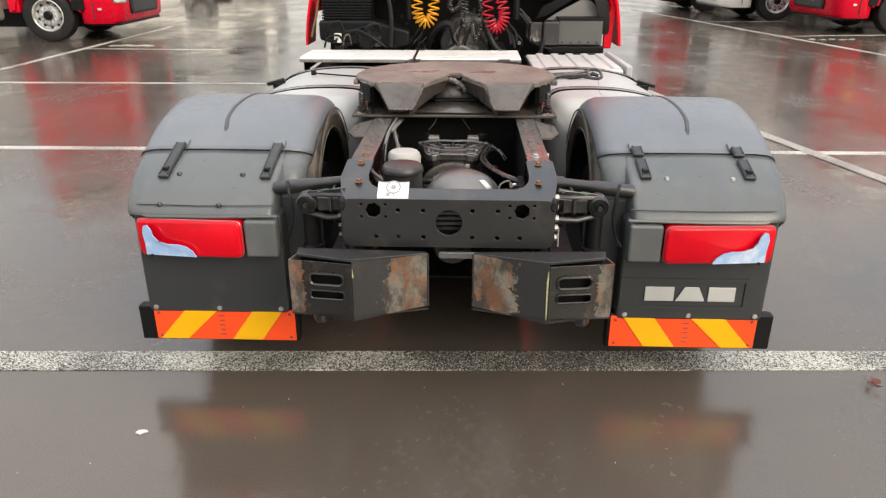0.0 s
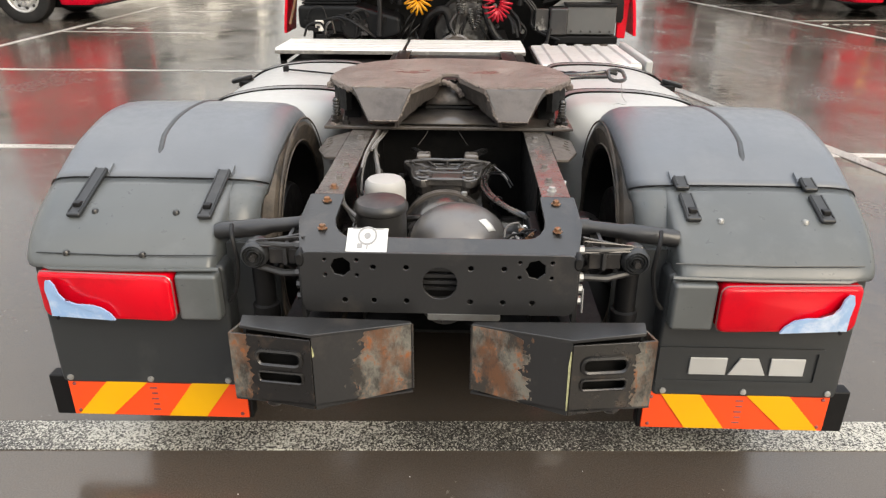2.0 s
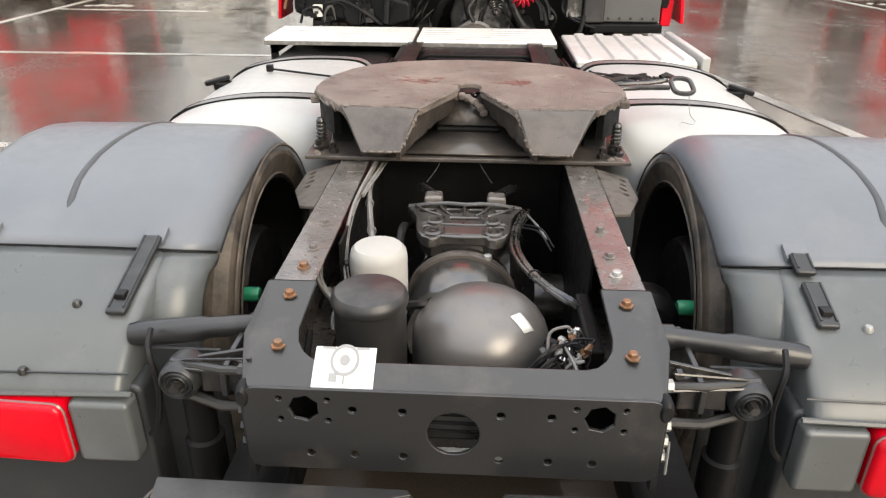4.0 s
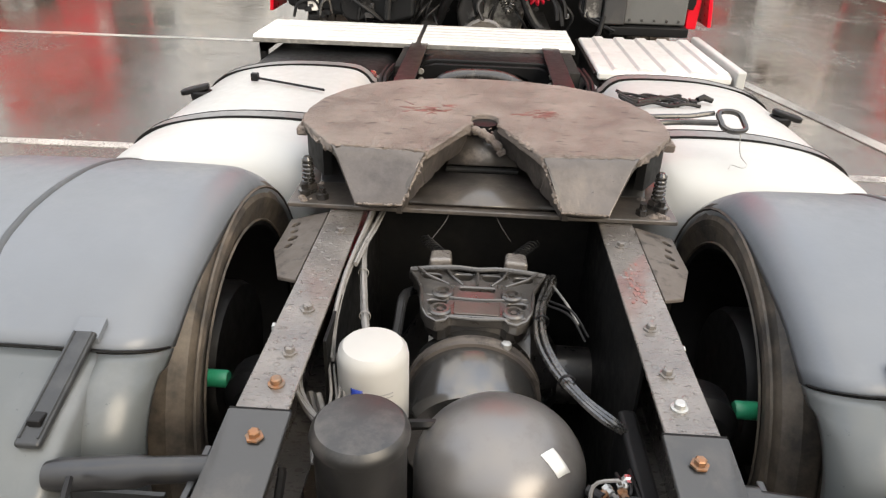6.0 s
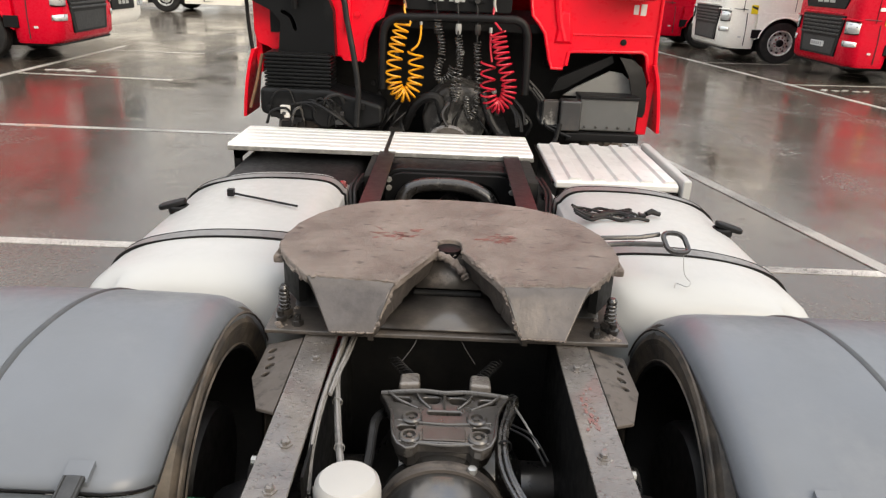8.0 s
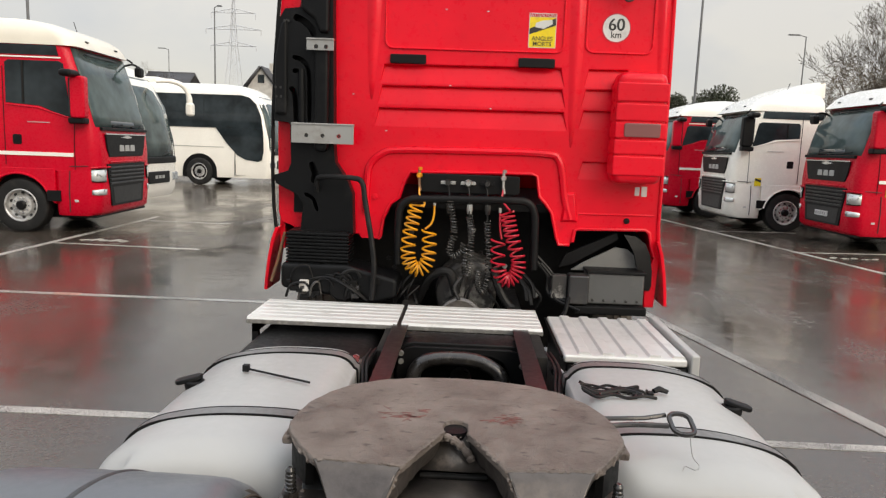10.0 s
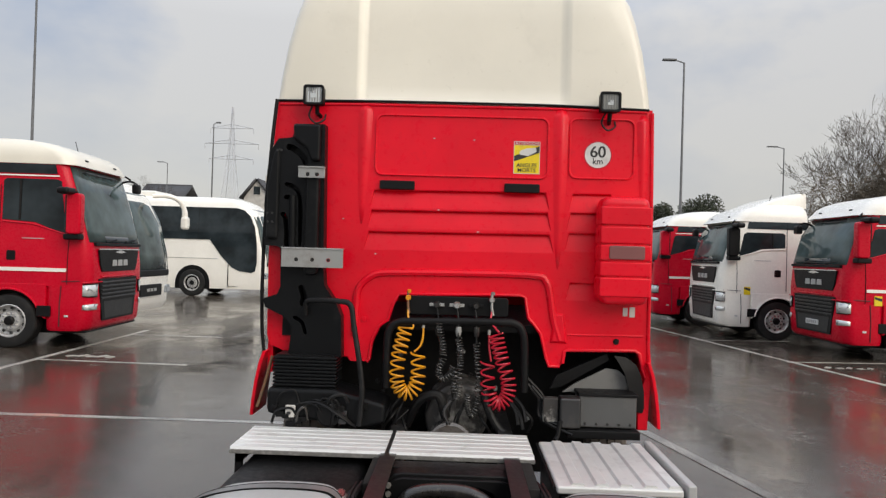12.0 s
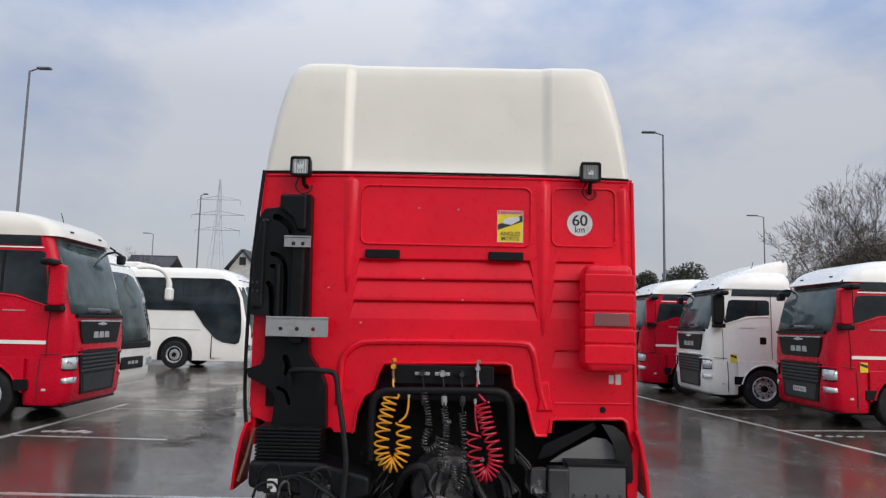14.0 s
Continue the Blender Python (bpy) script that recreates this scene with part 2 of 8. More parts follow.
MAT = dict(
    asphalt=wet_asphalt(),
    line=road_paint("white_road_paint", (0.54, 0.52, 0.455), 0.524),
    line_far=road_paint("old_road_paint", (0.52, 0.50, 0.46), 0.455),
    line_faint=road_paint("faded_road_paint", (0.34, 0.33, 0.30), 0.495),
    line_red=road_paint("pale_red_road_paint", (0.55, 0.33, 0.27), 0.42),
    red=surface("red_cab_paint", (0.76, 0.004, 0.020), 0.30, coat=0.14, coat_rough=0.2, spec=0.22, stain=(0.36, 0.010, 0.020), stain_scale=3.4, stain_at=(0.60, 0.95), spread=0.10, grain=0.10, grain_scale=14),
    red_far=surface("red_truck_paint", (0.60, 0.003, 0.022), 0.28, coat=0.07, spec=0.18, spread=0.06),
    cream=surface("cream_roof_paint", (0.79, 0.745, 0.63), 0.32, coat=0.4, stain=(0.66, 0.62, 0.52), stain_scale=1.4, stain_at=(0.55, 0.9), spread=0.03),
    white=surface("white_truck_paint", (0.90, 0.875, 0.80), 0.26, coat=0.35, stain=(0.74, 0.71, 0.63), stain_scale=2.0, stain_at=(0.58, 0.9), spread=0.03),
    tank=surface("white_tank_paint", (0.40, 0.40, 0.388), 0.42, coat=0.08, spec=0.35, stain=(0.42, 0.40, 0.36), stain_scale=4.0, stain_at=(0.60, 0.86), spread=0.04),
    # same mudguard plastic, with sky light put into a lighter, bluer base colour
    guard_lit=surface("grey_plastic_sky_lit", (0.118, 0.129, 0.143), 0.36, spec=0.5, stain=(0.15, 0.158, 0.168), stain_scale=4.5, stain_at=(0.52, 0.92), spread=0.1, grain=0.10, grain_scale=90),
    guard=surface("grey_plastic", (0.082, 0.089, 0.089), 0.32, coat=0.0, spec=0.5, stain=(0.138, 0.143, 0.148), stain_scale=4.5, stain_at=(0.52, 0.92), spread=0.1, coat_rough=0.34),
    guard_rib=surface("mid_grey_plastic", (0.042, 0.046, 0.049), 0.45, stain=(0.07, 0.072, 0.073), stain_scale=9.0, stain_at=(0.52, 0.8)),
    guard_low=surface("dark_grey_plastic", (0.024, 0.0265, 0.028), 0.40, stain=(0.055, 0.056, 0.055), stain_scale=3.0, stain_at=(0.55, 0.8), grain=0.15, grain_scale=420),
    black=surface("black_plastic", (0.006, 0.006, 0.0064), 0.46, spec=0.18, stain=(0.028, 0.026, 0.024), stain_scale=5.0, stain_at=(0.58, 0.85), grain=0.15, grain_scale=300),
    snorkel=surface("matt_black_plastic", (0.006, 0.0064, 0.007), 0.38, spec=0.16, stain=(0.028, 0.028, 0.028), stain_scale=3.0, stain_at=(0.55, 0.85), grain=0.1, grain_scale=350),
    chassis=surface("dark_chassis_paint", (0.018, 0.018, 0.0185), 0.36, coat=0.3, coat_rough=0.24, stain=(0.052, 0.045, 0.040), stain_scale=6.0, stain_at=(0.55, 0.78), grain=0.25, grain_scale=90),
    rail=muddy_paint(),
    stay=surface("satin_black_tube", (0.014, 0.014, 0.015), 0.34, coat=0.2, stain=(0.03, 0.028, 0.026), stain_scale=8.0, grain=0.2, grain_scale=60),
    tyre=surface("black_tyre_rubber", (0.012, 0.012, 0.012), 0.6, spec=0.3, stain=(0.030, 0.028, 0.026), stain_scale=7.0, grain=0.2, grain_scale=120),
    lamp_clear=surface("clear_headlamp", (0.66, 0.68, 0.66), 0.10, metal=0.3, coat=0.7, stain=(0.16, 0.17, 0.17), stain_scale=11.0, stain_at=(0.52, 0.60)),
    wet_iron=surface("wet_oily_iron", (0.046, 0.042, 0.039), 0.30, metal=0.25, coat=0.9, coat_rough=0.12, stain=(0.10, 0.09, 0.08), stain_scale=14.0, stain_at=(0.55, 0.75), grain=0.4, grain_scale=60),
    # near-black base colour stands for the shade in hollows and joints
    shade_black=surface("near_black_shade", (0.005, 0.005, 0.005), 0.6, spec=0.15, stain=(0.012, 0.011, 0.010), stain_scale=6.0),
    casting=surface("oily_cast_iron", (0.024, 0.022, 0.021), 0.30, metal=0.3, coat=0.5, stain=(0.10, 0.09, 0.08), stain_scale=9.0, stain_at=(0.55, 0.75), grain=0.3, grain_scale=70),
    drum=surface("black_tank_paint", (0.150, 0.141, 0.135), 0.34, metal=0.45, coat=0.12, coat_rough=0.2, stain=(0.105, 0.097, 0.091), stain_scale=14.0, stain_at=(0.5, 0.8), spread=0.05),
    drum_gloss=surface("glossy_black_housing", (0.14, 0.134, 0.128), 0.20, metal=0.8, stain=(0.06, 0.055, 0.05), stain_scale=18.0, stain_at=(0.55, 0.8), spread=0.05),
    can_black=surface("black_canister_paint", (0.019, 0.0185, 0.0185), 0.42, coat=0.12, coat_rough=0.3, stain=(0.075, 0.066, 0.060), stain_scale=8.0, stain_at=(0.52, 0.78), grain=0.08),
    dim_glass=surface("dull_lamp_glass", (0.20, 0.20, 0.185), 0.16, coat=0.5, stain=(0.24, 0.23, 0.2), stain_scale=16.0),
    lemon=surface("yellow_sticker", (0.80, 0.60, 0.015), 0.4, stain=(0.6, 0.45, 0.05), stain_scale=20.0),
    rubber=surface("tyre_rubber", (0.030, 0.026, 0.023), 0.62, stain=(0.125, 0.100, 0.077), stain_scale=9.0, stain_at=(0.38, 0.68), grain=0.3, grain_scale=120),
    oily_hose=surface("oily_rubber_hose", (0.020, 0.019, 0.018), 0.26, spec=0.6, coat=0.4, stain=(0.08, 0.074, 0.068), stain_scale=20.0),
    worn_black=surface("grey_black_plastic", (0.018, 0.019, 0.020), 0.35, spec=0.5, stain=(0.05, 0.05, 0.05), stain_scale=6.0),
    hose=surface("black_rubber_hose", (0.008, 0.008, 0.0085), 0.46, spec=0.22, stain=(0.022, 0.021, 0.020), stain_scale=9.0),
    cable=surface("grey_dusty_cable", (0.19, 0.18, 0.17), 0.55, stain=(0.04, 0.04, 0.04), stain_scale=14.0),
    grease=greasy_steel(),
    ramp=surface("polished_ramp_steel", (0.085, 0.072, 0.064), 0.33, metal=0.5, coat=0.25, coat_rough=0.25, stain=(0.060, 0.050, 0.044), stain_scale=9.0, stain_at=(0.46, 0.64), grain=0.9, grain_scale=30),
    frame=surface("matt_chassis_paint", (0.026, 0.025, 0.024), 0.80, spec=0.04, stain=(0.040, 0.036, 0.033), stain_scale=8.0, grain=0.3),
    throat=surface("black_grease_on_steel", (0.040, 0.034, 0.030), 0.45, coat=0.15, stain=(0.115, 0.096, 0.083), stain_scale=14.0, stain_at=(0.54, 0.68), grain=0.9, grain_scale=45),
    bed=surface("wet_greasy_bed_plate", (0.050, 0.043, 0.038), 0.34, coat=0.3, stain=(0.12, 0.10, 0.085), stain_scale=9.0, stain_at=(0.50, 0.72), grain=0.6, grain_scale=50),
    # mud without a coat, matter and slightly darker than on the rails
    dry_mud=surface("matt_mud_on_steel", (0.088, 0.075, 0.066), 0.62, spec=0.25, stain=(0.032, 0.027, 0.024), stain_scale=22.0, stain_at=(0.52, 0.64), grain=0.7, grain_scale=40),
    rust=rusted(),
    worn=surface("blackened_worn_steel", (0.015, 0.014, 0.0135), 0.30, metal=0.2, coat=0.35, stain=(0.075, 0.052, 0.038), stain_scale=16.0, stain_at=(0.54, 0.74), grain=0.3, grain_scale=90),
    scuff=surface("reddish_scraped_steel", (0.20, 0.090, 0.080), 0.45, metal=0.2, stain=(0.20, 0.15, 0.13), stain_scale=60.0),
    pad=surface("grey_strap_steel", (0.22, 0.22, 0.215), 0.42, metal=0.4, stain=(0.15, 0.145, 0.14), stain_scale=14.0),
    alu=surface("ribbed_aluminium", (0.72, 0.72, 0.70), 0.34, metal=0.2, stain=(0.46, 0.44, 0.40), stain_scale=7.0, stain_at=(0.56, 0.78), spread=0.05),
    cover=surface("weathered_aluminium", (0.62, 0.62, 0.60), 0.40, metal=0.2, stain=(0.44, 0.435, 0.42), stain_scale=9.0, stain_at=(0.52, 0.80), spread=0.1, grain=0.2, grain_scale=60),
    # darker base colour puts shade into the grooves between the tread ribs
    groove=surface("shaded_groove_aluminium", (0.16, 0.155, 0.145), 0.6, metal=0.1, stain=(0.30, 0.29, 0.27), stain_scale=30.0),
    zinc=surface("galvanised_steel", (0.40, 0.40, 0.385), 0.42, metal=0.6, stain=(0.32, 0.30, 0.27), stain_scale=11.0),
    chrome=surface("chromed_metal", (0.72, 0.72, 0.72), 0.18, metal=1.0),
    rim=surface("silver_wheel_paint", (0.58, 0.58, 0.57), 0.36, metal=0.5, stain=(0.12, 0.10, 0.09), stain_scale=8.0),
    brass=surface("orange_zinc_bolt", (0.27, 0.125, 0.060), 0.40, metal=0.55, stain=(0.16, 0.12, 0.09), stain_scale=60.0, stain_at=(0.42, 0.62)),
    red_lens=surface("red_lamp_lens", (0.60, 0.003, 0.013), 0.16, coat=0.08, spec=0.22, spread=0.08, stain=(0.42, 0.003, 0.012), stain_scale=7.0, stain_at=(0.5, 0.75)),
    # blue base colour stands in for the sky mirrored by the lens
    clear_lens=surface("sky_blue_lamp_lens", (0.26, 0.42, 0.66), 0.08, coat=0.8, stain=(0.62, 0.70, 0.80), stain_scale=8.0),
    dim_lens=surface("smoked_lamp_lens", (0.20, 0.06, 0.06), 0.12, coat=0.6),
    lamp_glass=surface("headlamp_glass", (0.42, 0.46, 0.48), 0.10, metal=0.4, coat=0.6, stain=(0.08, 0.09, 0.1), stain_scale=9.0, stain_at=(0.5, 0.6)),
    orange=surface("orange_reflective_sheet", (0.86, 0.070, 0.014), 0.40, stain=(0.55, 0.07, 0.03), stain_scale=10.0, stain_at=(0.62, 0.8), spread=0.06),
    yellow=surface("yellow_reflective_sheet", (0.74, 0.37, 0.008), 0.40, stain=(0.55, 0.30, 0.03), stain_scale=10.0, stain_at=(0.62, 0.8), spread=0.06),
    coil_yellow=surface("yellow_coil_plastic", (0.74, 0.31, 0.012), 0.36, stain=(0.45, 0.22, 0.03), stain_scale=14.0),
    coil_red=surface("red_coil_plastic", (0.50, 0.010, 0.030), 0.34, stain=(0.30, 0.015, 0.02), stain_scale=14.0),
    green=surface("green_plastic_cap", (0.010, 0.26, 0.13), 0.4),
    sticker=surface("white_paper_sticker", (0.60, 0.60, 0.58), 0.5, stain=(0.46, 0.46, 0.44), stain_scale=14.0),
    filter=surface("white_filter_paint", (0.39, 0.38, 0.36), 0.45, coat=0.0, spec=0.3, stain=(0.36, 0.34, 0.31), stain_scale=9.0, stain_at=(0.56, 0.8)),
    blue=surface("blue_ink", (0.012, 0.04, 0.28), 0.4),
    ink=surface("dark_ink", (0.02, 0.02, 0.02), 0.5),
    silver=surface("silver_badge", (0.46, 0.465, 0.455), 0.35, metal=0.3),
    grey_ink=surface("grey_ink", (0.26, 0.26, 0.26), 0.5),
    tape=surface("pale_yellow_tape", (0.40, 0.40, 0.22), 0.5, stain=(0.10, 0.09, 0.06), stain_scale=30.0),
    liner=surface("grey_arch_liner", (0.085, 0.086, 0.085), 0.45, stain=(0.12, 0.115, 0.108), stain_scale=5.0, stain_at=(0.5, 0.75), grain=0.15),
    liner_pale=surface("dusty_grey_liner", (0.17, 0.168, 0.160), 0.5, stain=(0.10, 0.095, 0.09), stain_scale=5.0, stain_at=(0.5, 0.75), grain=0.15),
    gear=surface("dull_gearbox_alloy", (0.30, 0.29, 0.27), 0.5, metal=0.15, stain=(0.035, 0.032, 0.030), stain_scale=9.0, stain_at=(0.36, 0.52), grain=0.6, grain_scale=30),
    glass=glass_dark("tinted_glass"),
    windscreen=glass_dark("windscreen_glass", (0.036, 0.050, 0.049)),
    bark=bark(),
    ever=foliage("dark_evergreen_leaves", (0.020, 0.028, 0.014), (0.05, 0.06, 0.03)),
    hedge=foliage("brown_winter_hedge", (0.060, 0.048, 0.036), (0.15, 0.12, 0.085)),
    pole=surface("grey_lamp_post", (0.16, 0.165, 0.17), 0.5, metal=0.3),
    pylon=surface("grey_lattice_steel", (0.55, 0.57, 0.60), 0.6),
    wall=surface("pale_render", (0.52, 0.50, 0.46), 0.8, stain=(0.38, 0.36, 0.33), stain_scale=0.8),
    roof=surface("dark_roof_slate", (0.06, 0.06, 0.065), 0.7),
    leaf=surface("brown_dead_leaf", (0.12, 0.035, 0.02), 0.6),
    scrap=surface("pale_litter", (0.6, 0.58, 0.55), 0.6),
)


# ---------- mesh helpers ----------
def filled(loops):
    """Triangles that fill an outline and spare its holes."""
    bm = bmesh.new()
    edges = []
    for lp in loops:
        vs = [bm.verts.new((p[0], p[1], 0)) for p in lp]
        edges += [bm.edges.new((vs[i], vs[(i + 1) % len(vs)])) for i in range(len(vs))]
    bm.verts.index_update()
    bmesh.ops.triangle_fill(bm, edges=edges, use_beauty=True, normal=(0, 0, 1))
    tris = [tuple(v.index for v in fc.verts) for fc in bm.faces]
    bm.free()
    return tris


class Geo:
    """Vertices and faces of one mesh."""

    def __init__(self):
        self.v, self.f = [], []

    def add(self, verts, faces):
        n = len(self.v)
        self.v += [tuple(p) for p in verts]
        self.f += [tuple(i + n for i in f) for f in faces]
        return self

    def box(self, x0, x1, y0, y1, z0, z1):
        v = [(x, y, z) for x in (x0, x1) for y in (y0, y1) for z in (z0, z1)]
        return self.add(v, [(0, 1, 3, 2), (4, 6, 7, 5), (0, 4, 5, 1), (2, 3, 7, 6), (0, 2, 6, 4), (1, 5, 7, 3)])

    def loft(self, rings, caps=True, closed=True):
        n = len(rings[0])
        v = [p for r in rings for p in r]
        f = []
        for i in range(len(rings) - 1):
            for j in range(n if closed else n - 1):
                k = (j + 1) % n
                f.append((i * n + j, i * n + k, (i + 1) * n + k, (i + 1) * n + j))
        if caps and closed:
            f.append(tuple(range(n))[::-1])
            f.append(tuple((len(rings) - 1) * n + j for j in range(n)))
        return self.add(v, f)

    def prism(self, poly, plane, a, b, holes=()):
        """A flat outline in a plane ('xy', 'xz' or 'yz'), from a to b along the third axis, with holes through it."""
        def at(p, w):
            return {"xy": (p[0], p[1], w), "xz": (p[0], w, p[1]), "yz": (w, p[0], p[1])}[plane]
        loops = [list(poly)] + [list(h) for h in holes]
        flat = [p for lp in loops for p in lp]
        n = len(flat)
        tris = filled(loops) if holes else ()
        if holes:
            f = [tuple(t) for t in tris] + [tuple(i + n for i in t[::-1]) for t in tris]
        else:
            f = [tuple(range(n)), tuple(range(2 * n - 1, n - 1, -1))]
        s = 0
        for lp in loops:
            m = len(lp)
            f += [(s + i, s + (i + 1) % m, n + s + (i + 1) % m, n + s + i) for i in range(m)]
            s += m
        return self.add([at(p, a) for p in flat] + [at(p, b) for p in flat], f)

    def tube(self, pts, r, n=8, closed=False):
        pts = [Vector(p) for p in pts]
        rr = r if isinstance(r, (list, tuple)) else [r] * len(pts)
        rings, up = [], None
        for i, p in enumerate(pts):
            a = pts[i - 1] if (i or closed) else p
            b = pts[(i + 1) % len(pts)] if (i < len(pts) - 1 or closed) else p
            t = (b - a).normalized()
            if up is None:
                up = Vector((0, 0, 1)) if abs(t.z) < 0.9 else Vector((1, 0, 0))
            side = t.cross(up).normalized()
            up = side.cross(t).normalized()
            rings.append([p + (side * math.cos(q) + up * math.sin(q)) * rr[i] for q in [2 * math.pi * k / n for k in range(n)]])
        if closed:
            return self.loft(rings + [rings[0]], caps=False)
        return self.loft(rings)

    def rod(self, a, b, r, n=12):
        return self.tube([a, b], r, n)

    def turn(self, profile, centre, axis="x", n=28):
        """A solid of revolution: (radius, along) pairs round an axis through centre."""
        cx, cy, cz = centre
        rings = []
        for r, h in profile:
            ring = []
            for k in range(n):
                c, s = r * math.cos(2 * math.pi * k / n), r * math.sin(2 * math.pi * k / n)
                ring.append({"x": (cx + h, cy + c, cz + s), "y": (cx + c, cy + h, cz + s), "z": (cx + c, cy + s, cz + h)}[axis])
            rings.append(ring)
        return self.loft(rings, caps=False)


def rounded(x0, x1, y0, y1, r, n=4):
    out = []
    for cx, cy, a in ((x1 - r, y1 - r, 0), (x0 + r, y1 - r, 90), (x0 + r, y0 + r, 180), (x1 - r, y0 + r, 270)):
        out += [(cx + r * math.cos(radians(a + 90 * k / n)), cy + r * math.sin(radians(a + 90 * k / n))) for k in range(n + 1)]
    return out


def circle(cx, cy, r, n=16):
    return [(cx + r * math.cos(2 * math.pi * k / n), cy + r * math.sin(2 * math.pi * k / n)) for k in range(n)]


def smooth_path(pts, n=6):
    """A soft curve through the points."""
    pts = [Vector(p) for p in pts]
    ext = [pts[0] * 2 - pts[1]] + pts + [pts[-1] * 2 - pts[-2]]
    out = []
    for i in range(1, len(ext) - 2):
        p0, p1, p2, p3 = ext[i - 1:i + 3]
        for k in range(n):
            t = k / n
            out.append(0.5 * (2 * p1 + (p2 - p0) * t + (2 * p0 - 5 * p1 + 4 * p2 - p3) * t * t + (3 * p1 - p0 - 3 * p2 + p3) * t ** 3))
    return out + [pts[-1]]


def thing(name, label, category, group="", kind="", at=None):
    ob = new(name)
    ob.empty_display_size = 0.2
    if at is not None:
        ob.matrix_basis = at
    return tagged(ob, label, category, group, kind)


def mesh_of(name, geo, mat, sharp=32):
    me = bpy.data.meshes.new(name)
    me.from_pydata(geo.v, [], geo.f)
    bm = bmesh.new()
    bm.from_mesh(me)
    bmesh.ops.recalc_face_normals(bm, faces=bm.faces)
    bm.to_mesh(me)
    bm.free()
    me.materials.append(MAT[mat])
    me.shade_smooth()
    me.set_sharp_from_angle(angle=radians(sharp))
    return me


def part(name, geo, mat, parent, label="", bevel=0.0, solid=0.0, seg=2, sharp=32):
    ob = new(name, mesh_of(name, geo, mat, sharp))
    ob.parent = parent
    if label:
        ob["label"] = label
    if solid:
        md = ob.modifiers.new("thickness", "SOLIDIFY")
        md.thickness, md.offset = solid, -1
    if bevel:
        md = ob.modifiers.new("edges", "BEVEL")
        md.width, md.segments, md.limit_method, md.angle_limit = bevel, seg, "ANGLE", radians(40)
        md.harden_normals = True
    return ob


def lone(name, geo, mat, label, category, kind="", group="", bevel=0.0):
    ob = part(name, geo, mat, None, label, bevel)
    return tagged(ob, label, category, group, kind)


def writing(name, text, size, mat, at, parent, depth=0.0008, bold=0.0):
    cu = bpy.data.curves.new(name, "FONT")
    cu.body, cu.size, cu.align_x, cu.align_y, cu.extrude = text, size, "CENTER", "CENTER", depth
    cu.offset = bold
    tmp = new(name, cu)
    dg = bpy.context.evaluated_depsgraph_get()
    me = bpy.data.meshes.new_from_object(tmp.evaluated_get(dg))
    bpy.data.objects.remove(tmp)
    me.materials.clear()
    me.materials.append(MAT[mat])
    ob = new(name, me)
    ob.parent = parent
    ob.matrix_basis = at
    return ob

# ---------- ground and road markings ----------
g = Geo().add([(-900, -400, 0), (900, -400, 0), (900, 1600, 0), (-900, 1600, 0)], [(0, 1, 2, 3)])
ground = lone("ground", g, "asphalt", "dark wet asphalt of the truck yard", "ground", "structure")


def marking(name, label, pts, mat="line_far", thick=0.004):
    """A painted line between two points on the ground."""
    (x0, y0), (x1, y1), w = pts
    d = Vector((x1 - x0, y1 - y0)).normalized()
    s = Vector((-d.y, d.x)) * w / 2
    poly = [(x0 + s.x, y0 + s.y), (x0 - s.x, y0 - s.y), (x1 - s.x, y1 - s.y), (x1 + s.x, y1 + s.y)]
    return lone(name, Geo().prism(poly, "xy", 0.0, thick), mat, label, "road marking", "structure")


marking("bay_line", "broad worn white parking line on wet asphalt", ((-14.0, -0.371), (14.0, 0.607), 0.150), "line")
marking("bay_line", "worn white parking line on wet asphalt", ((-6.9, 3.54), (4.4, 3.63), 0.10))
marking("bay_line", "worn white parking line on wet asphalt", ((-6.9, 6.99), (-1.2, 7.04), 0.09))
marking("bay_line", "short worn white parking line on wet asphalt", ((-6.95, 10.74), (-4.45, 10.66), 0.09))
marking("bay_line", "short worn white parking line on wet asphalt", ((-7.05, 14.32), (-5.15, 14.36), 0.09))
marking("end_line", "long white line in front of parked trucks", ((-6.85, 3.4), (-7.15, 15.2), 0.10), "line_far", 0.0065)
marking("lane_line", "white line beside the tractor unit", ((1.95, 8.1), (3.62, 1.22), 0.125), "line_faint", 0.007)
marking("end_line", "long white line in front of parked trucks", ((5.30, 21.6), (8.1, 5.2), 0.10), "line_far", 0.0065)
marking("bay_line", "short worn white parking line on wet asphalt", ((6.6, 13.4), (9.2, 13.75), 0.08))
marking("bay_line", "short worn white parking line on wet asphalt", ((6.0, 16.9), (8.4, 17.25), 0.08))
marking("bay_line", "faded white parking line on wet asphalt", ((7.25, 10.0), (12.0, 10.7), 0.08))
marking("paint_patch", "pale red dash on a parking line", ((-4.75, 7.005), (-4.45, 7.01), 0.10), "line_red", 0.008)
for k in range(5):
    x = -6.75 + 0.17 * k
    marking("bay_mark", "small worn bay marking on the asphalt", ((x, 11.15), (x + 0.11, 11.25 + 0.12 * (k % 2)), 0.10), "line_far", 0.0085)
for k in range(5):
    x = 7.05 + 0.2 * k
    marking("bay_mark", "small worn bay marking on the asphalt", ((x, 12.75), (x + 0.12, 12.9 - 0.1 * (k % 2)), 0.09), "line_far", 0.0085)

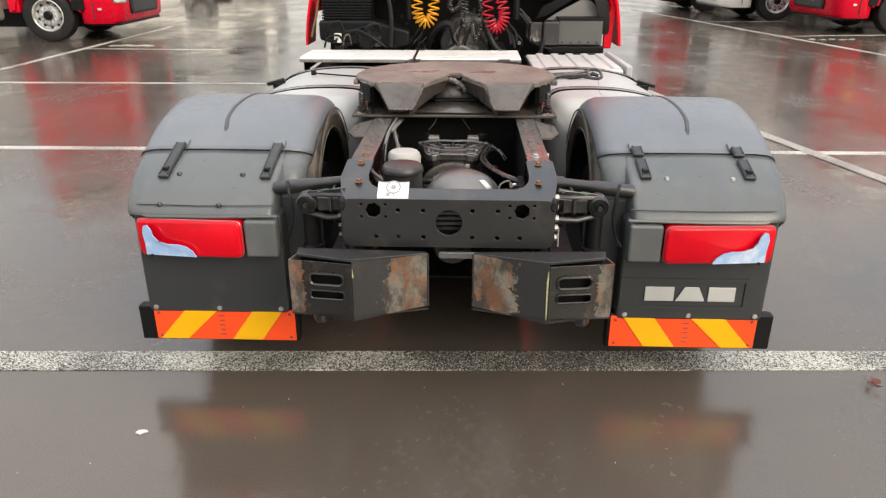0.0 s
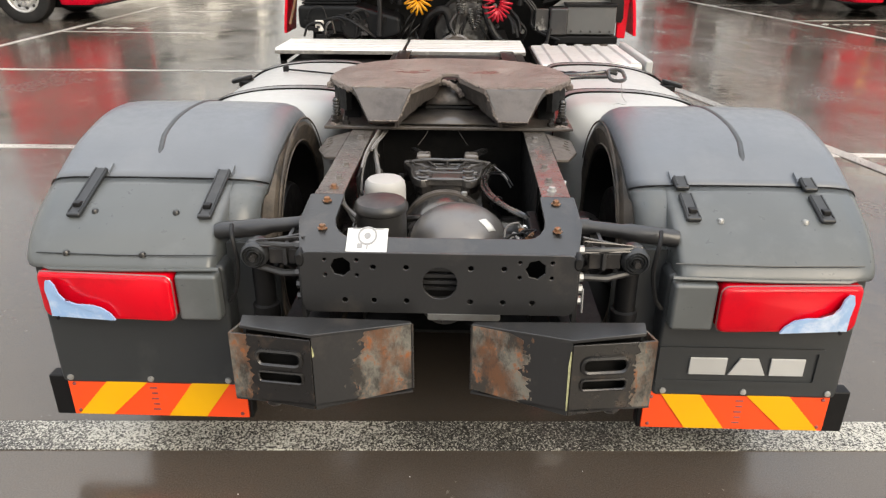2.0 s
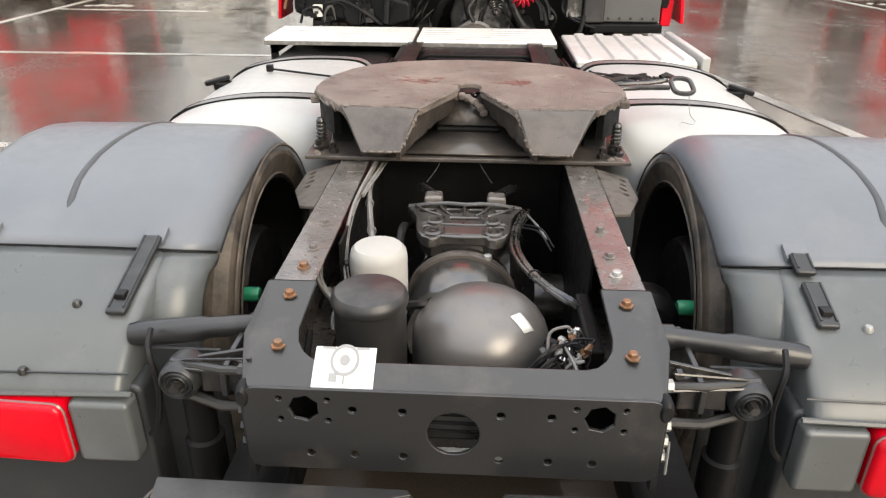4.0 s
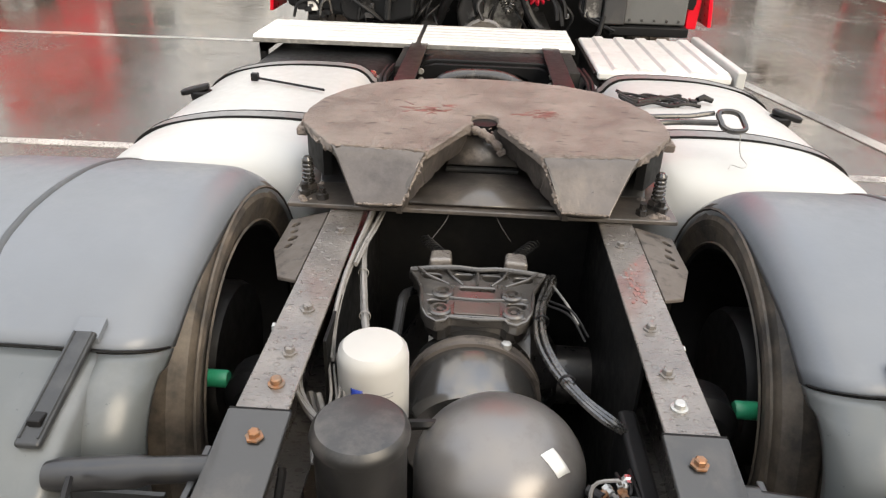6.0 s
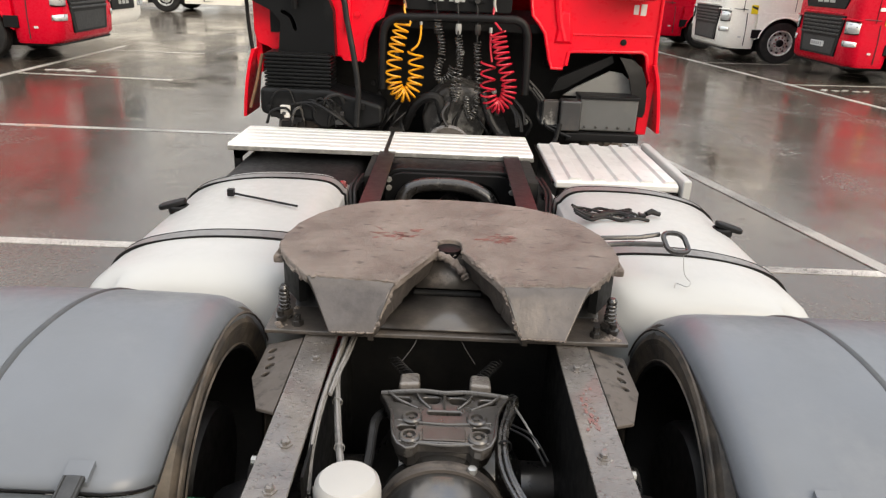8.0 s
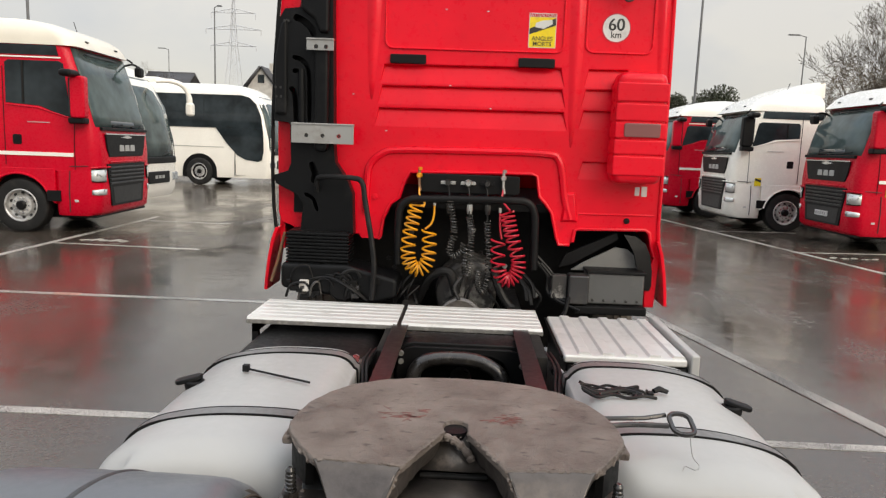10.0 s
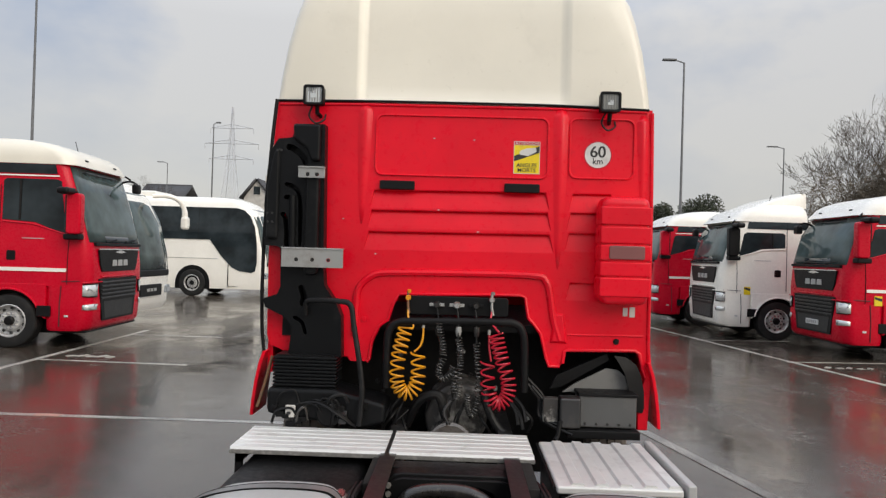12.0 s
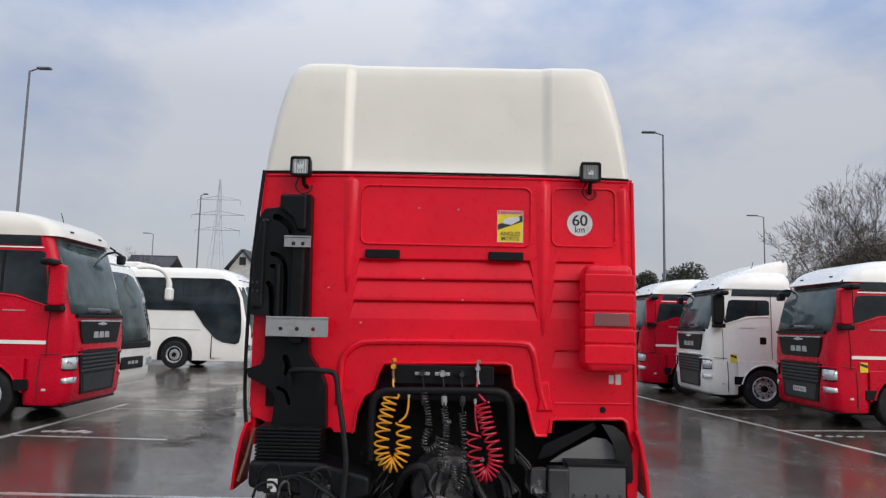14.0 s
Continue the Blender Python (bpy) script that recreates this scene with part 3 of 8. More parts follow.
lf = Geo()
for k in range(7):
    a = k * 0.9
    p = Vector((1.675 + 0.016 * math.cos(a) * (k % 3), -0.01 + 0.014 * math.sin(a) * (k % 3), 0.006 + 0.002 * k))
    lf.add([p, p + Vector((0.03 * math.cos(a), 0.02 * math.sin(a), 0.006)), p + Vector((0.02 * math.cos(a + 1), 0.03 * math.sin(a + 1), 0.012)), p + Vector((-0.008, 0.012, 0.003))], [(0, 1, 2, 3)])
lone("dead_leaf", lf, "leaf", "curled brown dead leaf on wet asphalt", "leaf")
sc = Geo().prism([(-1.118, -0.408), (-1.10, -0.417), (-1.088, -0.405), (-1.075, -0.40), (-1.09, -0.393), (-1.11, -0.397)], "xy", 0.0, 0.006)
lone("litter", sc, "scrap", "small pale scrap of litter on wet asphalt", "litter")
gt = Geo()
rg = random.Random(12)
for k in range(36):
    x, y, r = rg.uniform(-2.2, 2.2), rg.uniform(-1.3, 0.05), rg.uniform(0.0010, 0.0024)
    a = rg.uniform(0, 6.28)
    gt.loft([[(x + r * q * math.cos(a + 1.257 * i) * rg.uniform(0.7, 1.3), y + r * q * math.sin(a + 1.257 * i) * rg.uniform(0.7, 1.3), r * h) for i in range(5)] for h, q in ((0.0, 1.0), (0.5, 0.8), (0.8, 0.3))])
lone("grit", gt, "scrap", "scattered pale grit on wet asphalt", "grit", "stuff")

# ---------- the tractor unit ----------
truck = thing("tractor_truck", "red tractor unit with cream roof and grey mudguards, parked without trailer", "truck")


def mirrored(pts):
    return [(-p[0], *p[1:]) for p in pts]


# chassis rails and rear crossmember
for s in (-1, 1):
    c = Geo()
    sec = [(0.290, 0.868), (0.375, 0.868), (0.375, 0.60), (0.304, 0.60), (0.304, 0.608), (0.367, 0.608), (0.367, 0.860), (0.290, 0.860)]
    c.loft([[(s * x, y, z) for x, z in sec] for y in (0.105, 0.8, 1.6)])
    rail = part("chassis_rail", c, "rail", truck, "dark muddy steel chassis rail", bevel=0.003)
    c2 = Geo().loft([[(s * x, y, z) for x, z in sec] for y in (1.6, 2.4, 3.9, 5.9)])
    part("front_rail", c2, "chassis", rail)
    for y, m in ((0.175, "brass" if s < 0 else "zinc"), (0.262, "rail"), (0.40, "rail"), (0.74, "rail")):
        b = Geo().turn([(0.0, 0), (0.014, 0.0), (0.014, 0.003), (0.0095, 0.004), (0.0095, 0.012), (0.007, 0.014), (0, 0.014)], (s * 0.325, y, 0.868), "z", 6 if m == "rail" else 12)
        part("bolt", b, m, rail)
    for y, z in ((0.14, 0.80), (0.14, 0.74), (0.14, 0.68), (0.42, 0.81), (0.50, 0.78)):
        part("bolt", Geo().turn([(0, 0), (0.016, 0), (0.016, 0.008), (0.010, 0.009), (0.010, 0.028), (0, 0.028)], (s * 0.375, y, z), "x", 8).add([], []), "zinc", rail) if s > 0 else \
            part("bolt", Geo().turn([(0, 0), (0.016, 0), (0.016, -0.008), (0.010, -0.009), (0.010, -0.028), (0, -0.028)], (s * 0.375, y, z), "x", 8), "zinc", rail)

top = [(-0.382, 0.108), (-0.382, -0.06), (-0.365, -0.150), (0.365, -0.150), (0.382, -0.06), (0.382, 0.108), (0.282, 0.108)]
for k in range(5):
    a = radians(0 - 90 * k / 4)
    top.append((0.232 + 0.05 * math.cos(a), -0.052 + 0.05 * math.sin(a)))
for k in range(5):
    a = radians(270 - 90 * k / 4)
    top.append((-0.232 + 0.05 * math.cos(a), -0.052 + 0.05 * math.sin(a)))
top.append((-0.282, 0.108))
crossmember = part("rear_crossmember", Geo().prism(top, "xy", 0.864, 0.874), "chassis", truck, "dark painted steel rear crossmember", bevel=0.004)
for v in crossmember.data.vertices:
    v.co.z -= max(0.0, -v.co.y - 0.03) * 0.60
face = rounded(-0.365, 0.365, 0.630, 0.8075, 0.026)
holes = [circle(0.004, 0.722, 0.046, 20)]
for x in (-0.257, 0.255):
    holes.append([(x + 0.024 * math.cos(q) * (1 + 0.14 * (i % 2)), 0.766 + 0.024 * math.sin(q) * (1 + 0.14 * (i % 2))) for i, q in enumerate([2 * math.pi * k / 14 for k in range(14)])])
    for dx, dz in ((-0.042, 0.020), (0.042, 0.020), (-0.042, -0.024), (0.042, -0.024)):
        holes.append(circle(x + dx, 0.766 + dz, 0.0055, 8))
for x, z in ((-0.085, 0.766), (0.085, 0.766), (-0.172, 0.766), (0.172, 0.766), (-0.085, 0.668), (0.085, 0.668), (-0.172, 0.668), (0.172, 0.668), (-0.25, 0.668), (0.25, 0.668)):
    holes.append(circle(x, z, 0.0075, 10))
fp = part("face_plate", Geo().prism(face, "xz", -0.158, -0.150, holes), "chassis", crossmember, bevel=0.002)
bk = Geo()
for k in range(5):
    bk.box(-0.05, 0.05, -0.12, -0.112, 0.682 + 0.019 * k, 0.692 + 0.019 * k)
part("slat", bk, "chassis", crossmember)
part("back_plate", Geo().box(-0.36, 0.36, -0.075, -0.065, 0.64, 0.80), "black", crossmember)
for s in (-1, 1):
    part("end_plate", Geo().box(s * 0.365 - 0.006, s * 0.365 + 0.006, -0.150, 0.105, 0.60, 0.798), "chassis", crossmember)
    gm = part("grommet", Geo().turn([(0.0, -0.010), (0.010, -0.010), (0.014, -0.004), (0.016, 0.0), (0.016, 0.02), (0.0, 0.02)], (0, 0, 0), "y", 16), "hose", crossmember)
    gm.matrix_basis = Matrix.Translation((s * 0.364, -0.154, 0.786)) @ Matrix.Diagonal((0.85, 1, 1.5, 1))
    for y in (0.045, -0.082):
        z = 0.874 - max(0.0, -y - 0.03) * 0.60
        part("bolt", Geo().turn([(0, 0), (0.0140, 0), (0.0140, 0.003), (0.0092, 0.004), (0.0092, 0.011), (0.0070, 0.013), (0, 0.013)], (s * (0.322 if y > 0 else 0.314), y, z), "z", 6), "brass", crossmember, "orange zinc-plated bolt")
    for z in (0.80, 0.765, 0.73, 0.695, 0.66):
        part("bolt", Geo().turn([(0, 0), (0.012, 0), (0.012, s * 0.014), (0, s * 0.014)], (s * 0.371, -0.12 + 0.02 * (z > 0.75), z), "x", 6), "zinc" if s > 0 else "casting", crossmember)
stk = Geo().prism([(-0.244, -0.149), (-0.136, -0.149), (-0.136, -0.082), (-0.244, -0.082)], "xy", 0.0, 0.0015)
stk_ob = part("sticker", stk, "sticker", crossmember, "white paper sticker with a small drawing")
for v in stk_ob.data.vertices:
    v.co.z += 0.875 - max(0.0, -v.co.y - 0.03) * 0.60
dr = Geo().prism(circle(-0.190, -0.104, 0.026, 20), "xy", 0.0, 0.0008, [circle(-0.190, -0.104, 0.021, 20)])
dr.prism(circle(-0.190, -0.104, 0.009, 12), "xy", 0.0, 0.0008)
dr.box(-0.232, -0.209, -0.086, -0.083, 0, 0.0008).box(-0.171, -0.148, -0.086, -0.083, 0, 0.0008).box(-0.215, -0.201, -0.139, -0.126, 0, 0.0008).box(-0.190, -0.187, -0.142, -0.13, 0, 0.0008)
dr_ob = part("sticker_drawing", dr, "grey_ink", stk_ob)
for v in dr_ob.data.vertices:
    v.co.z += 0.8769 - max(0.0, -v.co.y - 0.03) * 0.60

for s in (-1, 1):
    part("joint", Geo().box(min(s * 0.284, s * 0.381), max(s * 0.284, s * 0.381), 0.1085, 0.1125, 0.866, 0.8715), "shade_black", crossmember, "dark joint where the plate lies on the rail")

# rear underrun brackets, wedge-shaped steel boxes
def face_plate(p, q, poly, holes=(), depth=0.007, lift=0.0):
    """A plate on the upright plane from p to q: outline in (along, z), thickness inwards from the plane."""
    p, q = Vector((p[0], p[1], 0)), Vector((q[0], q[1], 0))
    e = (q - p).normalized()
    n = Vector((e.y, -e.x, 0))
    n = n if n.y < 0 else -n
    g = Geo().prism(poly, "xz", 0.0, depth, holes)
    g.v = [tuple(p + e * x + n * (lift - y) + Vector((0, 0, z))) for x, y, z in g.v]
    return g


def slot_ring(p, q, ring, r, lift):
    p, q = Vector((p[0], p[1], 0)), Vector((q[0], q[1], 0))
    e = (q - p).normalized()
    n = Vector((e.y, -e.x, 0))
    n = n if n.y < 0 else -n
    return Geo().tube([p + e * x + n * lift + Vector((0, 0, z)) for x, z in ring], r, 6, True)


for s in (-1, 1):
    OUT, APEX, INN = (s * 0.552, -0.262), (s * 0.332, -0.288), (s * 0.078, -0.216)
    plan = [(s * 0.520, -0.262), APEX, INN, (s * 0.085, -0.203), (s * 0.528, -0.209)]
    br = part("underrun_bracket", Geo().prism(plan[::s], "xy", 0.624, 0.634), "chassis", truck, "rusty steel underrun bracket", bevel=0.002)
    for v in br.data.vertices:
        v.co.z += 0.012 * max(0.0, abs(v.co.x) - 0.34) / 0.2
    part("base_plate", Geo().prism([OUT] + plan[1:][::1] if s > 0 else ([OUT] + plan[1:])[::-1], "xy", 0.416, 0.422), "chassis", br)
    L = (Vector(OUT) - Vector(APEX)).length
    L2 = (Vector(INN) - Vector(APEX)).length
    slots = [rounded(0.030, 0.150, 0.534, 0.578, 0.018), rounded(0.030, 0.150, 0.482, 0.514, 0.010)]
    rgp = random.Random(40 + s)
    sp_ = part("slotted_plate", face_plate(APEX, OUT, [(0.002, 0.402), (L, 0.424), (L, 0.622), (0.002, 0.618)], slots), "worn", br, "blackened slotted plate with rusty end", bevel=0.002)
    part("rust_end", face_plate(APEX, OUT, [(L * 0.80, 0.4225), (L * 0.998, 0.4235), (L * 0.998, 0.6215), (L * 0.78, 0.6205)] + [(L * 0.775 + rgp.gauss(0, 0.005), 0.610 - 0.0065 * k) for k in range(28)], (), 0.002, 0.0015), "rust", sp_, "rust-brown outer edge")
    part("slot_lip", slot_ring(APEX, OUT, slots[0], 0.0065, 0.002), "worn", sp_)
    part("slot_lip", slot_ring(APEX, OUT, slots[1], 0.004, 0.002), "worn", sp_)
    # near-black sheet as the shade behind the slots
    part("slot_shade", face_plate(APEX, OUT, [(0.02, 0.45), (L - 0.03, 0.45), (L - 0.03, 0.60), (0.02, 0.60)], (), 0.004, -0.030), "shade_black", sp_)
    part("end_return", Geo().prism([OUT, (OUT[0] - s * 0.006, OUT[1]), (s * 0.530, -0.21), (s * 0.536, -0.21)][::s], "xy", 0.424, 0.622), "rust", br)
    part("back_wall", Geo().box(min(s * 0.10, s * 0.52), max(s * 0.10, s * 0.52), -0.216, -0.211, 0.42, 0.624), "black", br)
    part("inner_plate", face_plate(APEX, INN, [(0.0, 0.402), (L2, 0.432), (L2, 0.632), (0.0, 0.626)]), "chassis", br, bevel=0.0015)
    pad, wander = [], 0.0
    for k in range(40):
        wander = wander * 0.86 + rgp.gauss(0, 0.0042)
        pad.append((L2 * 0.46 + wander * 1.6 + rgp.uniform(-0.003, 0.003), 0.418 + 0.208 * k / 39))
    part("worn_pad", face_plate(APEX, INN, pad[::-1] + [(L2 - 0.001, 0.433), (L2 - 0.001, 0.631)], (), 0.002, 0.0016), "rust", br, "rust-stained contact face")
    fk = Geo()
    for k in range(46):     # flakes of rust at the edge of the bare patch, and over the slotted plate
        on_pad = k < 22
        cx, cz = (L2 * rgp.gauss(0.44, 0.05), rgp.uniform(0.43, 0.62)) if on_pad else (L * (1.02 - abs(rgp.gauss(0, 0.22))), rgp.uniform(0.43, 0.612))
        r = rgp.uniform(0.0015, 0.0055)
        if not on_pad and (cx > L - 0.014 or (0.018 < cx < 0.162 and 0.470 < cz < 0.590)):
            continue
        fl_ = face_plate(APEX, INN if on_pad else OUT, [(cx + r * rgp.uniform(0.3, 1.1) * math.cos(1.05 * i), cz + r * rgp.uniform(0.5, 2.0) * math.sin(1.05 * i)) for i in range(6)], (), 0.001, 0.0012)
        fk.add(fl_.v, fl_.f)
    tagged(part("rust_flake", fk, "rust", br, "flakes of orange rust"), kind="stuff")
    part("pad_edge", Geo().tube([(INN[0], INN[1] - 0.002, 0.433), (INN[0], INN[1] - 0.002, 0.632)], 0.0035, 6), "worn", br)
    part("bracket_foot", Geo().turn([(0, 0.0), (0.018, 0.0), (0.026, 0.010), (0.026, 0.040), (0.020, 0.046), (0.020, 0.075), (0, 0.075)], (s * 0.470, -0.185, 0.348), "z", 16), "casting", br, "dark round foot under the bracket")
    part("tape_strip", face_plate(APEX, INN, [(0.0, 0.568), (0.006, 0.572), (0.001, 0.605)] if s < 0 else [(0.0, 0.42), (0.004, 0.42), (0.006, 0.56), (0.003, 0.60), (0.0, 0.60)], (), 0.002, 0.002), "tape", br, "pale yellow tape strip")
    part("arm", Geo().box(min(s * 0.33, s * 0.45), max(s * 0.33, s * 0.45), -0.212, 0.25, 0.45, 0.56), "black", br)

# pipe stays, brackets and bushes beside the crossmember
for s in (-1, 1):
    st = part("mudguard_stay", Geo().tube([(s * 0.36, 0.045, 0.812), (s * 0.50, 0.042, 0.797), (s * 0.52, 0.041, 0.794), (s * 0.640, 0.036, 0.782), (s * 0.660, 0.034, 0.780)], [0.020, 0.021, 0.026, 0.026, 0.022], 18), "stay", truck, "black tubular steel stay")
    part("collar", Geo().turn([(0.026, -0.02), (0.026, 0.02)], (s * 0.385, 0.042, 0.809), "x", 18), "stay", st)
    lk = part("damper_bracket", Geo().prism([(-0.03, 0.80), (-0.10, 0.79), (-0.10, 0.74), (0.02, 0.66), (0.10, 0.70), (0.10, 0.80)], "yz", s * 0.43 - 0.006, s * 0.43 + 0.006), "chassis", truck, "dark forged damper bracket", bevel=0.003)
    bu = part("bush", Geo().turn([(0.010, -0.030), (0.016, -0.036), (0.020, -0.030), (0.024, -0.037), (0.028, -0.030), (0.031, -0.036), (0.036, -0.030), (0.038, -0.02), (0.038, 0.02), (0.034, 0.035), (0.010, 0.035)], (s * 0.515, -0.07, 0.765), "y", 24), "worn_black", lk, "ribbed rubber bush")
    part("bush_bolt", Geo().turn([(0, -0.05), (0.009, -0.05), (0.011, -0.03), (0, -0.03)], (s * 0.515, -0.07, 0.765), "y", 6), "casting", bu)
    part("web", Geo().prism([(s * 0.375, 0.818), (s * 0.50, 0.792), (s * 0.48, 0.752), (s * 0.375, 0.715)][::s], "xz", -0.055, -0.045, [[(s * 0.395, 0.795), (s * 0.455, 0.782), (s * 0.445, 0.764), (s * 0.395, 0.757)][::s]]), "casting", lk, bevel=0.003)
    for z in (0.800, 0.770, 0.735, 0.712):
        part("bolt", Geo().turn([(0, -0.012), (0.009, -0.012), (0.010, 0), (0, 0)], (s * 0.392, -0.060, z), "y", 6), "casting", lk)
    part("damper", Geo().turn([(0.0, 0), (0.030, 0), (0.030, -0.16), (0.038, -0.165), (0.038, -0.40), (0, -0.40)], (s * 0.515, -0.03, 0.75), "z", 16), "black", lk)
    part("brace_rod", Geo().tube([(s * 0.372, -0.10, 0.825), (s * 0.50, -0.085, 0.808), (s * 0.535, -0.075, 0.792)], 0.0025, 5), "casting", lk)
    part("brace_rod", Geo().tube([(s * 0.372, -0.108, 0.795), (s * 0.505, -0.095, 0.795)], 0.003, 5), "casting", lk)
    part("hanging_wire", Geo().tube([(s * 0.374, -0.13, 0.70), (s * 0.375, -0.135, 0.63)], 0.0025, 5), "zinc", lk)
    part("upper_arm", Geo().tube([(s * 0.37, -0.10, 0.80), (s * 0.43, -0.10, 0.80), (s * 0.53, -0.075, 0.797)], 0.008, 8), "chassis", lk)
    part("lower_arm", Geo().tube([(s * 0.37, -0.10, 0.72), (s * 0.44, -0.095, 0.715), (s * 0.52, -0.075, 0.728)], 0.010, 8), "chassis", lk)
    part("link_block", Geo().box(min(s * 0.39, s * 0.48), max(s * 0.39, s * 0.48), -0.085, -0.03, 0.735, 0.785), "casting", lk, bevel=0.006)
    part("lamp_cable", Geo().tube(smooth_path([(s * 0.60, 0.0, 0.815), (s * 0.585, -0.05, 0.80), (s * 0.575, -0.06, 0.72), (s * 0.59, -0.06, 0.64), (s * 0.615, -0.05, 0.60)]), 0.006, 6), "hose", lk)

# mudguards
def guard_strip(s, profile, cross, taper=0.0, lean=0.0):
    """A moulded strip: profile in (y, z) swept with a cross-section of (x, inset) pairs; the inner flank leans forward."""
    rings = []
    for i, (y, z) in enumerate(profile):
        a, b = profile[max(i - 1, 0)], profile[min(i + 1, len(profile) - 1)]
        t = Vector((b[0] - a[0], b[1] - a[1])).normalized()
        n = Vector((t.y, -t.x))
        k = taper * i / (len(profile) - 1)
        rings.append([(s * (x - k * max(0.0, x - 0.9) / 0.33), y - n.x * w - t.x * lean * w * (x < 0.64), z - n.y * w - t.y * lean * w * (x < 0.64)) for x, w in cross])
    return rings


def curve2(pts, n=5):
    return [(p.x, p.y) for p in smooth_path([(a, b, 0) for a, b in pts], n)]


TOP = curve2([(1.31, 0.42), (1.29, 0.58), (1.22, 0.71), (1.11, 0.828), (1.0, 0.905), (0.90, 0.957), (0.80, 0.984), (0.70, 0.991), (0.58, 0.980), (0.40, 0.938), (0.235, 0.867)])
REAR = curve2([(0.228, 0.869), (0.12, 0.829), (0.03, 0.783), (-0.03, 0.736), (-0.052, 0.712), (-0.058, 0.700)], 4)
CROSS = [(0.572, 0.080), (0.571, 0.062), (0.576, 0.042), (0.588, 0.024), (0.606, 0.010), (0.634, 0.001), (0.68, -0.002), (0.80, -0.004), (1.00, -0.004), (1.165, -0.002), (1.212, 0.003), (1.240, 0.013), (1.255, 0.032), (1.262, 0.070), (1.265, 0.15)]
CROSS_R = [(0.648, 0.14), (0.650, 0.05), (0.653, 0.014), (0.660, 0.003), (0.672, 0.0), (0.70, 0.0), (0.95, -0.004), (1.16, 0.0), (1.205, 0.006), (1.230, 0.020), (1.246, 0.048), (1.250, 0.12)]
for s, side in ((-1, "left"), (1, "right")):
    mg = part("mudguard", Geo().loft(guard_strip(s, TOP, CROSS, 0.012, 0.8), caps=False, closed=False), "guard_lit", truck, "grey plastic rear mudguard, wet on top", solid=0.006, sharp=60)
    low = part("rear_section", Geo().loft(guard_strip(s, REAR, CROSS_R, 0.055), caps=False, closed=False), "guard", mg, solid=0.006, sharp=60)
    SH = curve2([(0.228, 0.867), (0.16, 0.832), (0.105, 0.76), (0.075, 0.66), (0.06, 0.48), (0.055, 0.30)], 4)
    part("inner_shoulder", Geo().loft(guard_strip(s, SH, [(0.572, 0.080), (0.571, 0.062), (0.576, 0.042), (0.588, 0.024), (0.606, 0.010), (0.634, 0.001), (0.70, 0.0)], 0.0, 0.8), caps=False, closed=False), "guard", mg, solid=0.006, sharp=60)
    # lip line above the lamp, lamp and filler block
    part("lip", Geo().tube([(s * 0.632, -0.058, 0.702), (s * 0.90, -0.062, 0.698), (s * 1.11, -0.060, 0.698), (s * 1.165, -0.035, 0.702)], 0.006, 6), "guard", mg)
    part("crease", Geo().tube([(s * 0.64, -0.040, 0.737), (s * 0.92, -0.044, 0.735), (s * 1.155, -0.037, 0.737)], 0.0022, 5), "guard_low", mg)
    panel = rounded(min(s * 0.628, s * 1.180), max(s * 0.628, s * 1.180), 0.290, 0.700, 0.02)
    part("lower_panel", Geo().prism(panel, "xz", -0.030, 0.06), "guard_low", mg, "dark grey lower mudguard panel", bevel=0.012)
    part("inner_panel", Geo().box(min(s * 0.49, s * 0.64), max(s * 0.49, s * 0.64), 0.045, 0.053, 0.30, 0.74), "guard_low", mg)
    part("filler_block", Geo().box(min(s * 0.636, s * 0.758), max(s * 0.636, s * 0.758), -0.078, -0.028, 0.545, 0.690), "guard", mg, bevel=0.012)
    lens = Geo().loft([[(s * x, y, z) for x, z in rounded(0.764 + d, 1.160 - d, 0.548 + d, 0.688 - d, 0.022)] for y, d in ((-0.028, 0.0), (-0.080, 0.0), (-0.0885, 0.0025), (-0.092, 0.009))])
    for i, v in enumerate(lens.v):
        k = max(0.0, abs(v[0]) - 1.05) / 0.135
        lens.v[i] = (v[0], v[1] + 0.045 * k * k if v[1] < -0.05 else v[1], v[2])
    tl = part("tail_lamp", lens, "red_lens", mg, "red tail lamp with a clear swoosh", sharp=50)
    sw = [(1.140, 0.556), (0.950, 0.553), (0.962, 0.574), (0.985, 0.592), (1.015, 0.600), (1.055, 0.602), (1.085, 0.612), (1.102, 0.632), (1.110, 0.658), (1.122, 0.672), (1.137, 0.668), (1.146, 0.64), (1.140, 0.60)]
    sg = Geo().prism([(s * (x - 0.014), z) for x, z in (sw if s > 0 else sw[::-1])], "xz", -0.0955, -0.089)
    for i, v in enumerate(sg.v):
        k = max(0.0, abs(v[0]) - 1.05) / 0.135
        sg.v[i] = (v[0], v[1] + 0.045 * k * k, v[2])
    part("clear_lens", sg, "clear_lens", tl, "clear lens swoosh, its blue painted in as mirrored sky")
    part("lens_rim", Geo().tube([(s * x, -0.078 + 0.045 * (max(0.0, x - 1.05) / 0.135) ** 2, z) for x, z in rounded(0.764, 1.158, 0.548, 0.688, 0.022)], 0.0035, 5, True), "dim_lens", tl)
    part("lamp_screw", Geo().rod((s * 1.10, -0.092, 0.558), (s * 1.10, -0.098, 0.558), 0.005, 8), "black", tl)
    # marker board with diagonal stripes
    bd = part("marker_board", Geo().box(min(s * 0.612, s * 1.168), max(s * 0.612, s * 1.168), -0.024, -0.016, 0.168, 0.300), "orange", mg, "orange and yellow striped reflective marker board", bevel=0.002)
